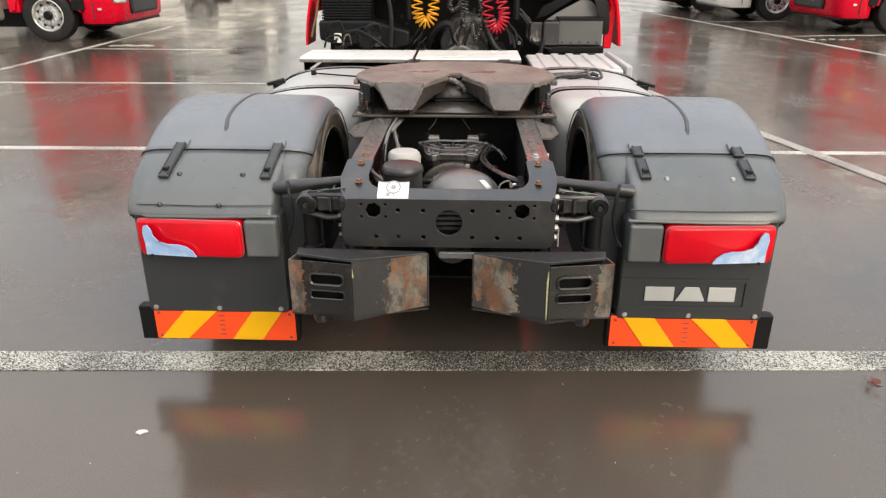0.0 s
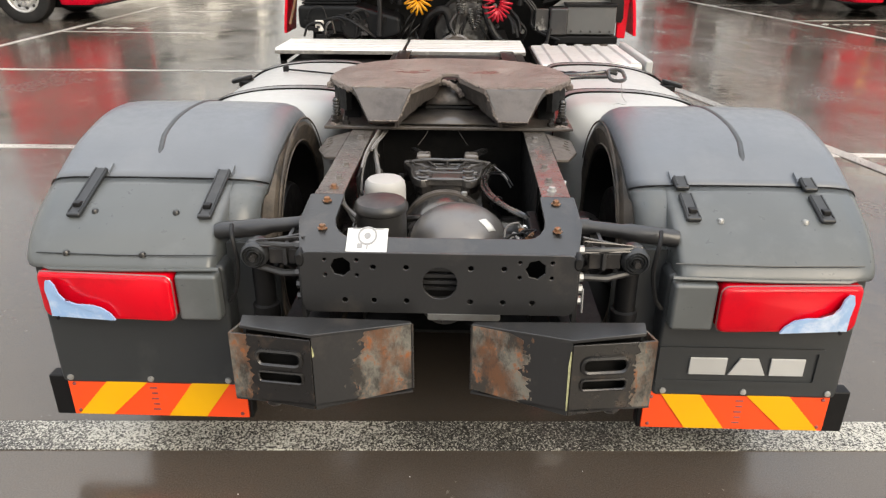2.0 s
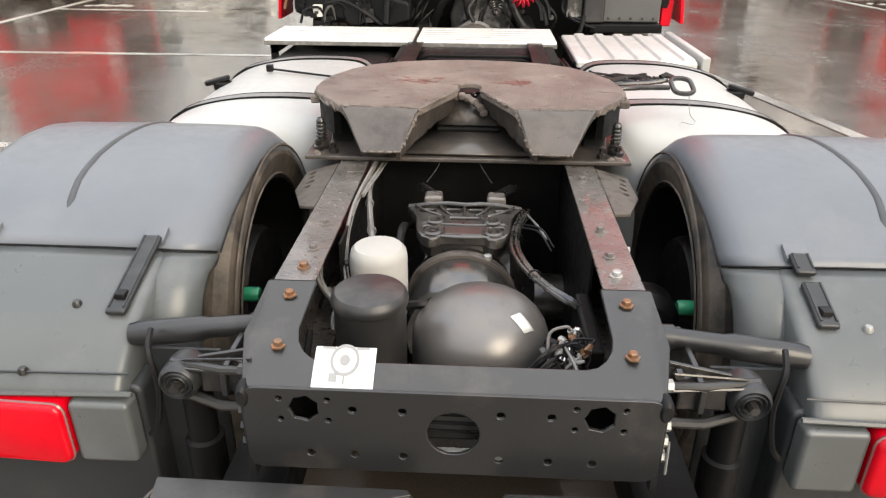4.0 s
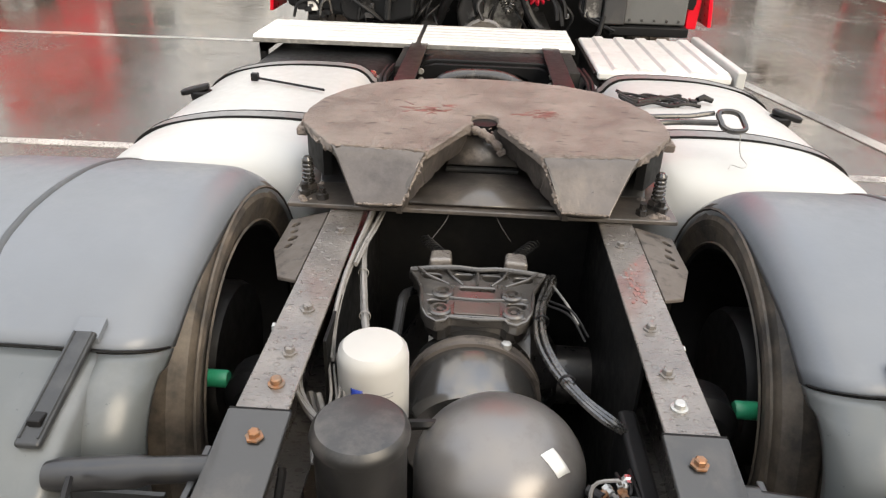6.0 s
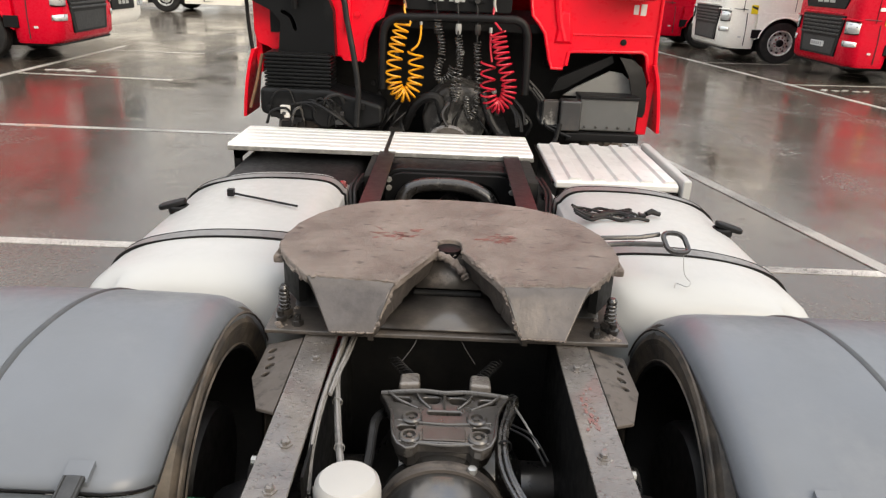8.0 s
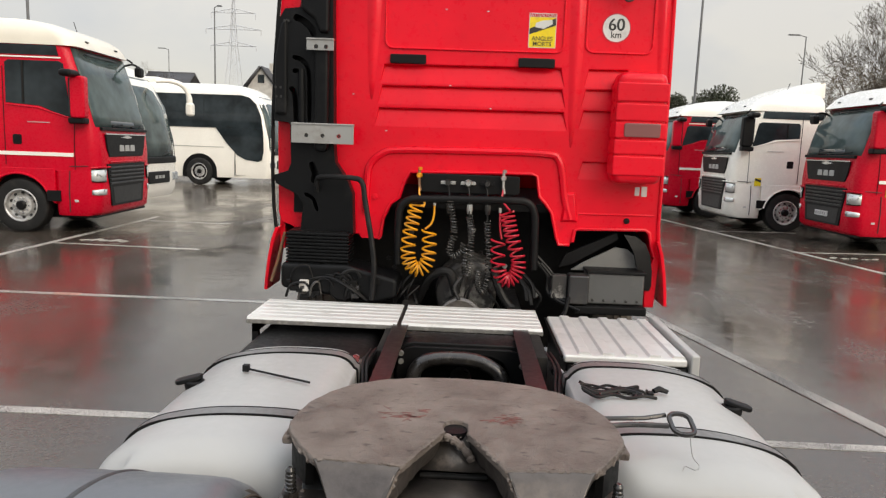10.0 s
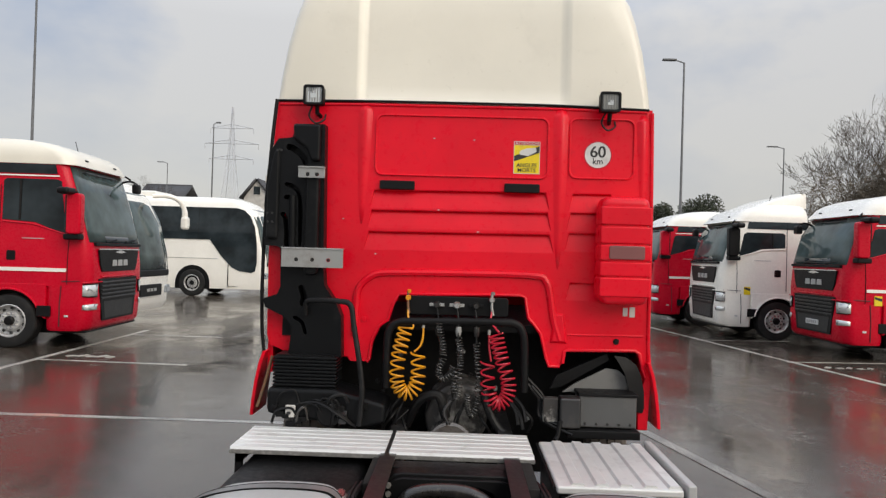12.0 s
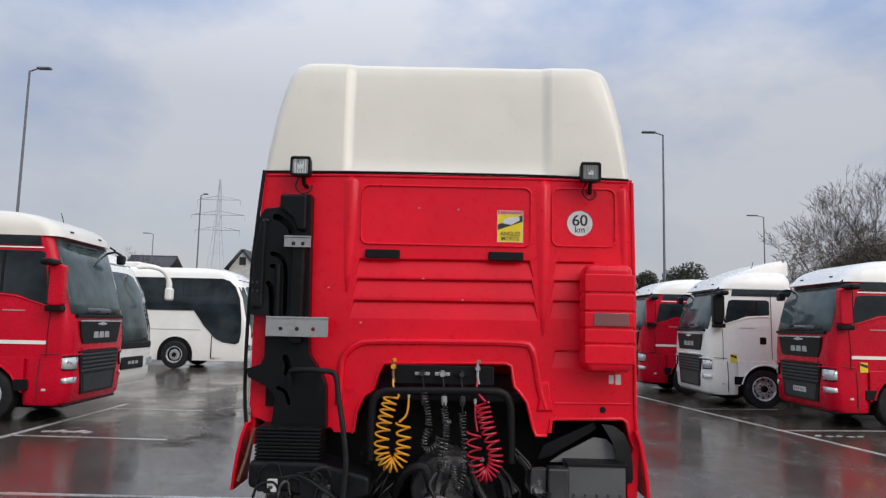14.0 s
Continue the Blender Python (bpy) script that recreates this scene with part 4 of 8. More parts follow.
    for a, b2, c, d in ((0.03, 0.225, 0.455, 0.225), (0.545, 0.705, 0.915, 0.76)):
        xs = [1.168 - 0.556 * q for q in (a, d if a < 0.1 else d, c, b2)]
        quad = [(s * xs[0], 0.172), (s * xs[1], 0.172), (s * xs[2], 0.296), (s * xs[3], 0.296)]
        part("stripe", Geo().prism(quad, "xz", -0.0275, -0.024), "yellow", bd, "yellow diagonal stripe")
    for x in (0.632, 1.148):
        for z in (0.184, 0.284):
            part("rivet", Geo().turn([(0, -0.004), (0.005, -0.003), (0.006, 0)], (s * x, -0.0245, z), "y", 8), "dim_lens", bd)
    bar = Geo()
    for k in range(5):
        bar.box(s * 0.90 - 0.012 + 0.004 * (k % 2), s * 0.90 + 0.010, -0.0262, -0.024, 0.192 + 0.020 * k, 0.196 + 0.020 * k)
    part("stamp", bar, "dim_lens", bd)
    part("board_holder", Geo().box(min(s * 0.60, s * 1.232), max(s * 0.60, s * 1.232), -0.016, 0.03, 0.160, 0.306), "black", mg, "black plastic board holder", bevel=0.006)
    for x in (0.66, 0.90, 1.15):
        part("screw", Geo().turn([(0, -0.006), (0.009, -0.005), (0.010, 0)], (s * x, -0.031, 0.312), "y", 10), "zinc", mg)
    # rubber hinges
    for x in ((0.690, 1.075) if s < 0 else (0.705, 1.085)):
        hg = Geo()
        a, b2 = (Vector((s * x, 0.255, 0.889)), Vector((s * (x + 0.010), 0.055, 0.805)))
        if s > 0:
            segs = ((0.0, 0.26), (0.36, 0.88))
        else:
            segs = ((0.0, 0.98),)
        for f0, f1 in segs:
            p, q = a.lerp(b2, f0), a.lerp(b2, f1)
            d = (q - p).normalized()
            up = Vector((0, d.z, -d.y)) * -1
            up = up if up.z > 0 else -up
            ww = Vector((0.021, 0, 0))
            vs = [p - ww, p + ww, q + ww, q - ww]
            hg.add([v + up * -0.004 for v in vs] + [v + up * 0.011 for v in vs], [(0, 1, 2, 3), (4, 7, 6, 5), (0, 4, 5, 1), (1, 5, 6, 2), (2, 6, 7, 3), (3, 7, 4, 0)])
        part("hinge_pad", Geo().add([(a.x + dx, a.y + dy, a.z + dz + h) for h in (-0.01, 0.002) for dx, dy, dz in ((-0.024, -0.01, -0.004), (0.024, -0.01, -0.004), (0.024, 0.030, 0.012), (-0.024, 0.030, 0.012))], [(0, 1, 2, 3), (4, 7, 6, 5), (0, 4, 5, 1), (1, 5, 6, 2), (2, 6, 7, 3), (3, 7, 4, 0)]), "guard_lit", mg)
        hb = part("hinge_strap", hg, "worn_black", mg, "black rubber hinge strap", bevel=0.006)
        for f0, f1 in segs:
            for dx in (-0.015, 0.015):
                p, q = a.lerp(b2, f0 + 0.04), a.lerp(b2, f1 - 0.04)
                part("strap_edge", Geo().rod((p.x + dx, p.y, p.z + 0.012), (q.x + dx, q.y, q.z + 0.012), 0.003, 6), "worn_black", hb)
        p = a.lerp(b2, 0.80 if s < 0 else 0.74)
        part("hinge_button", Geo().box(p.x - 0.011, p.x + 0.011, p.y - 0.012, p.y + 0.012, p.z + 0.006, p.z + 0.020), "hose", hb, bevel=0.003)
    for x, y, z, m in ((0.79, 0.085, 0.817, "chassis"), (1.03, 0.085, 0.817, "chassis")) + (((0.85, -0.040, 0.737, "worn"), (1.07, -0.036, 0.737, "worn")) if s < 0 else ()):
        part("plug", Geo().turn([(0, 0.007), (0.007, 0.006), (0.010, 0.0), (0.010, -0.006)], (s * x, y, z), "z", 10), m if s < 0 else "zinc", mg)
    # raised rib that runs over the crown
    rib = [(y, z) for y, z in TOP if 0.33 < y < 1.12]
    rib = [(s * (0.945 - 0.02 * min(1.0, max(0.0, 0.45 - y) / 0.1) - 0.13 * max(0.0, y - 0.55)), y, z + 0.003) for y, z in rib]
    part("crown_rib", Geo().tube([(x, y, z - 0.006) for x, y, z in rib], [0.005] + [0.0115] * (len(rib) - 2) + [0.005], 12), "guard_rib", mg)
    seam = guard_strip(s, TOP, CROSS, 0.012, 0.8)[-1][1:-2]
    seam = [(x, y - 0.003, z + 0.002) for x, y, z in seam]
    part("seam", Geo().tube([(x, y, z + 0.0015) for x, y, z in seam], 0.0024, 5), "black", mg)
# maker's plate on one side only: three plain blocks
pl = part("badge_plate", Geo().prism(rounded(0.633, 1.112, 0.338, 0.466, 0.006), "xz", -0.036, -0.030, [rounded(0.650, 1.096, 0.352, 0.452, 0.005)]), "guard_low", truck, "dark plastic badge panel")
for a, b2, c, d in ((0.726, 0.835, 0.726, 0.835), (0.842, 0.952, 0.872, 0.925), (0.962, 1.062, 0.962, 1.062)):
    part("badge_block", Geo().prism([(a, 0.374), (b2, 0.374), (d, 0.432), (c, 0.432)], "xz", -0.037, -0.031), "silver", pl, "plain silver badge block", bevel=0.002)

# wheels: dual tyres, rim, hub and brake cap
AXLE_Y, AXLE_Z, TYRE_R = 0.76, 0.48, 0.48
def tyre_profile(w, R, rim):
    return [(rim, -w / 2 + 0.02), (R - 0.06, -w / 2), (R - 0.02, -w / 2 + 0.015), (R, -w / 2 + 0.045), (R, -w * 0.2), (R - 0.012, -w * 0.19), (R - 0.012, -w * 0.16), (R, -w * 0.15), (R, 0.0 - 0.008),
            (R - 0.012, -0.006), (R - 0.012, 0.006), (R, 0.008), (R, w * 0.15), (R - 0.012, w * 0.16), (R - 0.012, w * 0.19), (R, w * 0.2), (R, w / 2 - 0.045), (R - 0.02, w / 2 - 0.015), (R - 0.06, w / 2), (rim, w / 2 - 0.02), (rim, 0), (rim, -w / 2 + 0.02)]
for s in (-1, 1):
    wh = part("wheel", Geo().turn(tyre_profile(0.27, TYRE_R, 0.350), (s * 0.702, AXLE_Y, AXLE_Z), "x", 48), "rubber", truck, "worn dusty truck tyre under the mudguard")
    part("outer_tyre", Geo().turn(tyre_profile(0.27, TYRE_R, 0.29), (s * 1.04, AXLE_Y, AXLE_Z), "x", 48), "rubber", wh)
    part("rim", Geo().turn([(0.358, -s * 0.121), (0.348, -s * 0.117), (0.338, -s * 0.05), (0.30, s * 0.06), (0.10, s * 0.10), (0.10, s * 0.14), (0.0, s * 0.14)], (s * 0.702, AXLE_Y, AXLE_Z), "x", 36), "black", wh)
    for r in (0.361, 0.405, 0.447):
        part("sidewall_ring", Geo().turn([(r - 0.004, 0.0), (r, -s * 0.004), (r + 0.004, 0.0)], (s * (0.702 - 0.135 + (0.013 if r < 0.38 else 0.001 if r > 0.42 else 0.008)), AXLE_Y, AXLE_Z), "x", 48), "rubber", wh)
    part("brake_drum", Geo().turn([(0.0, 0), (0.19, 0), (0.20, s * 0.02), (0.20, s * 0.12), (0, s * 0.12)], (s * 0.62, AXLE_Y, AXLE_Z), "x", 28), "black", wh)
    part("brake_cap", Geo().turn([(0, 0.0), (0.017, 0), (0.020, s * 0.006), (0.020, s * 0.050), (0.017, s * 0.056), (0, s * 0.056)], (s * 0.552, 0.497, 0.612), "x", 16), "green", wh, "green plastic cap")
    part("brake_chamber", Geo().turn([(0, 0), (0.06, 0.01), (0.085, 0.04), (0.085, 0.10), (0.06, 0.14), (0, 0.15)], (s * 0.46, 0.40, 0.60), "y", 20), "black", wh)
# unseen front end, added to carry the cab and block light beneath it
for s in (-1, 1):
    fwh = part("front_wheel", Geo().turn(tyre_profile(0.30, 0.50, 0.29), (s * 1.06, 4.50, 0.50), "x", 40), "rubber", truck, "black front tyre")
    part("rim", Geo().turn([(0.29, -s * 0.12), (0.285, s * 0.02), (0.10, s * 0.05), (0.0, s * 0.05)], (s * 1.06, 4.50, 0.50), "x", 28), "rim", fwh)
part("front_axle", Geo().box(-0.95, 0.95, 4.44, 4.56, 0.40, 0.52), "casting", truck, "front axle beam", bevel=0.02)
part("front_bumper", Geo().box(-1.22, 1.22, 5.70, 5.92, 0.28, 1.19), "red", truck, "red front bumper", bevel=0.05)
axle = part("rear_axle", Geo().turn([(0, -0.52), (0.07, -0.52), (0.075, -0.2), (0.20, -0.12), (0.22, 0.0), (0.20, 0.12), (0.075, 0.2), (0.07, 0.52), (0, 0.52)], (0, AXLE_Y, AXLE_Z), "x", 24), "casting", truck, "oily cast rear axle housing")

# what lies between the rails
flt = part("air_filter", Geo().turn([(0, 0.0), (0.064, 0.0), (0.067, 0.01), (0.067, 0.150), (0.064, 0.166), (0.055, 0.176), (0.02, 0.180), (0, 0.180)], (-0.190, 0.330, 0.672), "z", 36), "filter", truck, "white spin-on air dryer cartridge")
lab = Geo()
lab.add([(-0.190 + 0.0676 * math.cos(a), 0.330 + 0.0676 * math.sin(a), z) for a in [radians(-118 + 5 * k) for k in range(5)] for z in (0.760, 0.792)], [(2 * k, 2 * k + 2, 2 * k + 3, 2 * k + 1) for k in range(4)])
fl = Geo()
for z in (0.772, 0.780):
    fl.add([(-0.190 + 0.0674 * math.cos(a), 0.330 + 0.0674 * math.sin(a), z + h) for a in [radians(-92 + 6 * k) for k in range(8)] for h in (0.0, 0.0022)], [(2 * k, 2 * k + 2, 2 * k + 3, 2 * k + 1) for k in range(7)])
part("label_lines", fl, "grey_ink", flt, solid=0.0006)
part("label_mark", lab, "blue", flt, "blue label mark", solid=0.001)
cn = part("dryer_canister", Geo().turn([(0, 0), (0.070, 0.0), (0.074, 0.01), (0.074, 0.240), (0.079, 0.244), (0.080, 0.252), (0.077, 0.262), (0.070, 0.270), (0.040, 0.276), (0, 0.277)], (-0.178, 0.112, 0.584), "z", 40), "can_black", truck, "black domed air canister")
part("drain_valve", Geo().turn([(0, 0), (0.010, 0.0), (0.010, 0.02), (0.007, 0.025), (0.007, 0.05), (0, 0.05)], (-0.165, 0.052, 0.71), "z", 10), "brass", cn)
part("valve_body", Geo().box(-0.178, -0.152, 0.044, 0.064, 0.66, 0.715), "brass", cn, bevel=0.004)
dome_prof = [(0, -0.10), (0.14, -0.09), (0.152, -0.07)] + [(0.152 * math.cos(radians(a)), 0.115 * math.sin(radians(a))) for a in range(0, 90, 10)] + [(0, 0.115)]
dm = part("air_tank", Geo().turn(dome_prof, (0.050, 0.205, 0.690), "z", 48), "drum", truck, "black domed air tank")
lb = [(0.136 + 0.0130 * (u - v) - 0.002 * (u + v), 0.140 + 0.0105 * (u + v)) for u in (-1, -0.5, 0, 0.5, 1) for v in (-1, -0.5, 0, 0.5, 1)]
lb = [(x, y, 0.6915 + 0.115 * math.sqrt(max(0.0, 1 - (math.hypot(x - 0.050, y - 0.205) / 0.152) ** 2))) for x, y in lb]
part("tank_label", Geo().add(lb, [(5 * i + k, 5 * i + k + 1, 5 * i + k + 6, 5 * i + k + 5) for i in range(4) for k in range(4)]), "sticker", dm, "small white square sticker", solid=0.0008)
drum = part("axle_drum", Geo().turn([(0, -0.12), (0.13, -0.12), (0.142, -0.10), (0.142, 0.10), (0.13, 0.12), (0, 0.12)], (0.0, 0.46, 0.60), "y", 48), "drum_gloss", truck, "round black housing with a clamp band")
for y in (0.505,):
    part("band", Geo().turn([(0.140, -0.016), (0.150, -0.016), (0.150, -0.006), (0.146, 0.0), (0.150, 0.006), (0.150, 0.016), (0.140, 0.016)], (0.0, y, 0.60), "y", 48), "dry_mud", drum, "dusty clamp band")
    part("clamp_nut", Geo().turn([(0, 0), (0.011, 0), (0.011, 0.012), (0, 0.014)], (0.066, y, 0.733), "z", 6), "zinc", drum)
cast_half = [(0.0, 0.742), (0.045, 0.748), (0.062, 0.760), (0.100, 0.750), (0.166, 0.748), (0.146, 0.706), (0.132, 0.660), (0.128, 0.610), (0.122, 0.572), (0.108, 0.538), (0.088, 0.522), (0.070, 0.528), (0.058, 0.546)]
cast_out = cast_half + mirrored(cast_half[:0:-1])
def blob(cx, cy, w, h, lean=0.0):
    return [(x + lean * (y - cy), y) for x, y in rounded(cx - w, cx + w, cy - h, cy + h, min(w, h) * 0.7, 3)]


windows = [blob(x, y, w, h, k) for x, y, w, h, k in ((-0.108, 0.720, 0.022, 0.011, -0.3), (0.108, 0.720, 0.022, 0.011, 0.3), (-0.034, 0.722, 0.022, 0.013, 0.2), (0.034, 0.722, 0.022, 0.013, -0.2), (-0.088, 0.604, 0.020, 0.010, 0.0), (0.088, 0.604, 0.020, 0.010, 0.0), (0.0, 0.668, 0.040, 0.007, 0.0))]
ct = part("axle_bracket", Geo().prism(cast_out, "xy", 0.750, 0.776, windows), "wet_iron", truck, "oily cast axle guide bracket", bevel=0.005)
part("bracket_core", Geo().prism([(x * 0.93, 0.64 + (y - 0.64) * 0.93) for x, y in cast_out], "xy", 0.725, 0.752), "casting", ct)
part("plate", Geo().prism(rounded(-0.050, 0.050, 0.556, 0.604, 0.006), "xy", 0.776, 0.780), "ramp", ct, "smooth flat between the bosses", bevel=0.002)
for x, y in ((-0.080, 0.566), (0.080, 0.566), (-0.078, 0.640), (0.078, 0.640)):
    part("boss", Geo().turn([(0.0, 0.0), (0.025, 0.0), (0.025, 0.008), (0.021, 0.012), (0.015, 0.012), (0.013, 0.004), (0.008, 0.004), (0.007, 0.010), (0.0, 0.010)], (x, y, 0.774), "z", 20), "wet_iron", ct)
for y0 in (0.619, 0.540):
    part("web", Geo().tube(smooth_path([(-0.112, y0 + 0.012, 0.776), (-0.055, y0 + 0.004, 0.777), (0.0, y0, 0.777), (0.055, y0 + 0.004, 0.777), (0.112, y0 + 0.012, 0.776)], 4), 0.0038, 8), "wet_iron", ct)
for k in range(5):      # ribs that fan out to the crown
    a = (k - 2) * 0.036
    part("rib", Geo().tube([(a * 0.9, 0.684, 0.775), (a * 1.6, 0.712, 0.780), (a * 2.0, 0.744, 0.783)], 0.0042, 8), "wet_iron", ct)
part("crown", Geo().tube(smooth_path([(-0.160, 0.742, 0.778), (-0.10, 0.742, 0.786), (-0.05, 0.742, 0.789), (0.0, 0.736, 0.789), (0.05, 0.742, 0.789), (0.10, 0.742, 0.786), (0.160, 0.742, 0.778)], 5), 0.0062, 8), "wet_iron", ct, "raised crown of the casting")
part("rim_bead", Geo().tube([(x * 0.97, 0.64 + (y - 0.64) * 0.97, 0.776) for x, y in cast_out[4:-4]], 0.0042, 8), "wet_iron", ct)
for s in (-1, 1):
    lug = [(s * 0.062, 0.752), (s * 0.118, 0.746), (s * 0.116, 0.800), (s * 0.066, 0.806)]
    part("lug", Geo().prism(lug[::s], "xy", 0.755, 0.806), "rail", ct, "muddy brown lug", bevel=0.009)
    coil_pts = [(s * (0.092 + 0.05 * k / 60) + 0.016 * math.cos(k * 0.75), 0.815 + 0.10 * k / 60, 0.785 - 0.01 * k / 60 + 0.012 * math.sin(k * 0.75)) for k in range(61)]
    part("spring", Geo().tube(coil_pts, 0.0018, 6), "black", ct, "small dark coil spring")
vb = part("valve_block", Geo().box(0.205, 0.250, 0.03, 0.08, 0.69, 0.745), "casting", truck, "cluster of small brake valves and fittings", bevel=0.008)
rng = random.Random(5)
for k in range(9):
    x, y, z = 0.222 + rng.uniform(-0.035, 0.035), 0.045 + rng.uniform(-0.05, 0.05), 0.735 + rng.uniform(-0.02, 0.03)
    d = Vector((rng.uniform(-1, 1), rng.uniform(-1, 1), rng.uniform(-0.2, 0.8))).normalized() * 0.028
    part("fitting", Geo().rod((x, y, z), Vector((x, y, z)) + d, 0.009, 10), ("casting", "chassis", "brass", "hose")[k % 4], vb)
rng = random.Random(8)
for k in range(12):     # bright unions and elbows on top of the valves
    p = Vector((0.232 + rng.uniform(-0.032, 0.030), 0.062 + rng.uniform(-0.045, 0.050), 0.762 + rng.uniform(-0.012, 0.022)))
    d = Vector((rng.uniform(-1, 1), rng.uniform(-1, 1), rng.uniform(0.0, 0.7))).normalized()
    el = part("union", Geo().turn([(0, 0), (0.0085, 0), (0.0085, 0.008), (0.006, 0.010), (0.006, 0.018), (0, 0.018)], (0, 0, 0), "z", 6), ("zinc", "chrome", "cable", "brass")[k % 4], vb)
    el.matrix_basis = Matrix.Translation(p) @ Vector((0, 0, 1)).rotation_difference(d).to_matrix().to_4x4()
    q = p + d * 0.018
    part("pipe", Geo().tube(smooth_path([q, q + d * 0.015, q + Vector((rng.uniform(-0.05, 0.03), rng.uniform(-0.06, 0.02), -0.01)), q + Vector((rng.uniform(-0.05, 0.04), rng.uniform(-0.07, 0.0), -0.06))], 4), 0.0032, 6), ("cable", "hose")[k % 2], vb)
part("inner_box", Geo().box(0.250, 0.286, 0.06, 0.30, 0.60, 0.76), "black", truck, "black control box on the inside of the rail", bevel=0.01)

# hoses and wiring looms
def loom(name, pts, n, r, mat, parent, label="", spread=0.012, seed=1):
    rg = random.Random(seed)
    first = None
    for k in range(n):
        off = Vector((rg.uniform(-1, 1), rg.uniform(-1, 1), rg.uniform(-1, 1))) * spread
        pp = [Vector(p) + off * (0.6 + 0.6 * rg.random()) for p in pts]
        ob = part(name, Geo().tube(smooth_path(pp, 5), r, 6), mat, parent, label)
        first = first or ob
    return first


loom("wiring_loom", [(-0.262, 1.00, 0.83), (-0.270, 0.86, 0.845), (-0.268, 0.72, 0.845), (-0.248, 0.58, 0.84), (-0.226, 0.46, 0.835), (-0.210, 0.385, 0.82)], 6, 0.0046, "cable", truck, "dusty grey wiring loom", 0.0065, 3)
loom("wiring_loom", [(-0.264, 1.00, 0.85), (-0.268, 0.88, 0.862), (-0.272, 0.76, 0.866), (-0.275, 0.64, 0.866), (-0.277, 0.52, 0.862), (-0.276, 0.42, 0.84), (-0.272, 0.355, 0.79)], 4, 0.0040, "cable", truck, "dusty grey wiring loom", 0.008, 4)
loom("wiring_loom", [(-0.256, 0.94, 0.850), (-0.260, 0.80, 0.860), (-0.268, 0.70, 0.862), (-0.274, 0.60, 0.864)], 3, 0.0035, "cable", truck, "dusty grey wiring loom", 0.012, 24)
loom("thin_wire", [(-0.332, 0.335, 0.80), (-0.318, 0.27, 0.785), (-0.290, 0.225, 0.775), (-0.262, 0.205, 0.76)], 3, 0.0045, "cable", truck, "thin grey wire", 0.007, 30)
for p in ((-0.270, 0.80, 0.846), (-0.250, 0.60, 0.842), (-0.222, 0.44, 0.836)):
    part("cable_tie", Geo().turn([(0.0105, -0.002), (0.0118, -0.002), (0.0118, 0.002), (0.0105, 0.002)], p, "y", 14), "cable", truck)
loom("thin_wire", [(-0.075, 0.875, 0.874), (-0.085, 0.85, 0.852), (-0.115, 0.83, 0.815)], 1, 0.0014, "casting", truck, "", 0.004, 25)
loom("thin_wire", [(0.035, 0.875, 0.874), (0.050, 0.85, 0.855), (0.075, 0.83, 0.825)], 1, 0.0014, "casting", truck, "", 0.004, 26)
loom("brake_hose", [(0.178, 0.84, 0.72), (0.176, 0.74, 0.770), (0.142, 0.61, 0.775), (0.138, 0.49, 0.772), (0.160, 0.39, 0.768), (0.198, 0.315, 0.764), (0.240, 0.262, 0.760), (0.272, 0.245, 0.75)], 5, 0.0056, "oily_hose", truck, "black rubber brake hose", 0.011, 6)
for p in ((0.140, 0.55, 0.774), (0.176, 0.355, 0.768)):
    part("cable_tie", Geo().turn([(0.0145, -0.003), (0.0165, -0.003), (0.0165, 0.003), (0.0145, 0.003)], p, "y", 14), "hose", truck)
loom("brake_hose", [(0.176, 0.70, 0.775), (0.198, 0.60, 0.785), (0.216, 0.54, 0.775)], 1, 0.003, "cable", truck, "", 0.004, 33)
loom("brake_hose", [(-0.15, 0.78, 0.70), (-0.165, 0.66, 0.75), (-0.17, 0.55, 0.72), (-0.19, 0.42, 0.66)], 3, 0.008, "hose", truck, "black rubber brake hose", 0.010, 7)
loom("brake_hose", [(-0.30, 0.30, 0.75), (-0.265, 0.22, 0.73), (-0.25, 0.19, 0.70)], 2, 0.007, "cable", truck, "", 0.014, 8)
loom("brake_hose", [(-0.12, 0.24, 0.75), (-0.085, 0.235, 0.755), (-0.06, 0.25, 0.745)], 2, 0.009, "hose", truck, "", 0.010, 9)
loom("brake_hose", [(-0.305, 0.10, 0.76), (-0.30, 0.02, 0.70), (-0.27, -0.03, 0.62)], 2, 0.007, "hose", truck, "", 0.014, 10)
loom("thin_wire", [(-0.27, 0.36, 0.78), (-0.25, 0.27, 0.755), (-0.27, 0.20, 0.735), (-0.255, 0.14, 0.73)], 4, 0.003, "cable", truck, "thin grey wire", 0.016, 15)
loom("thin_wire", [(0.245, 0.14, 0.75), (0.245, 0.08, 0.765), (0.25, 0.04, 0.74), (0.22, 0.00, 0.72)], 6, 0.0035, "hose", truck, "", 0.03, 16)
loom("thin_wire", [(0.155, 0.01, 0.73), (0.185, 0.02, 0.765), (0.22, 0.05, 0.765), (0.25, 0.10, 0.74)], 6, 0.004, "hose", truck, "", 0.025, 18)
loom("thin_wire", [(0.16, 0.62, 0.78), (0.20, 0.55, 0.80), (0.23, 0.50, 0.77)], 2, 0.0025, "hose", truck, "", 0.01, 19)
part("pale_rim", Geo().prism(rounded(-0.05, 0.165, 0.522, 0.545, 0.008), "xz", -0.005, 0.01), "zinc", truck, "pale metal rim of the silencer end", bevel=0.003)
# sheet added to darken the space under the frame
part("shade_floor", Geo().box(-0.36, 0.36, 0.3, 3.4, 0.30, 0.31), "shade_black", truck, "added near-black floor for the shade under the frame")
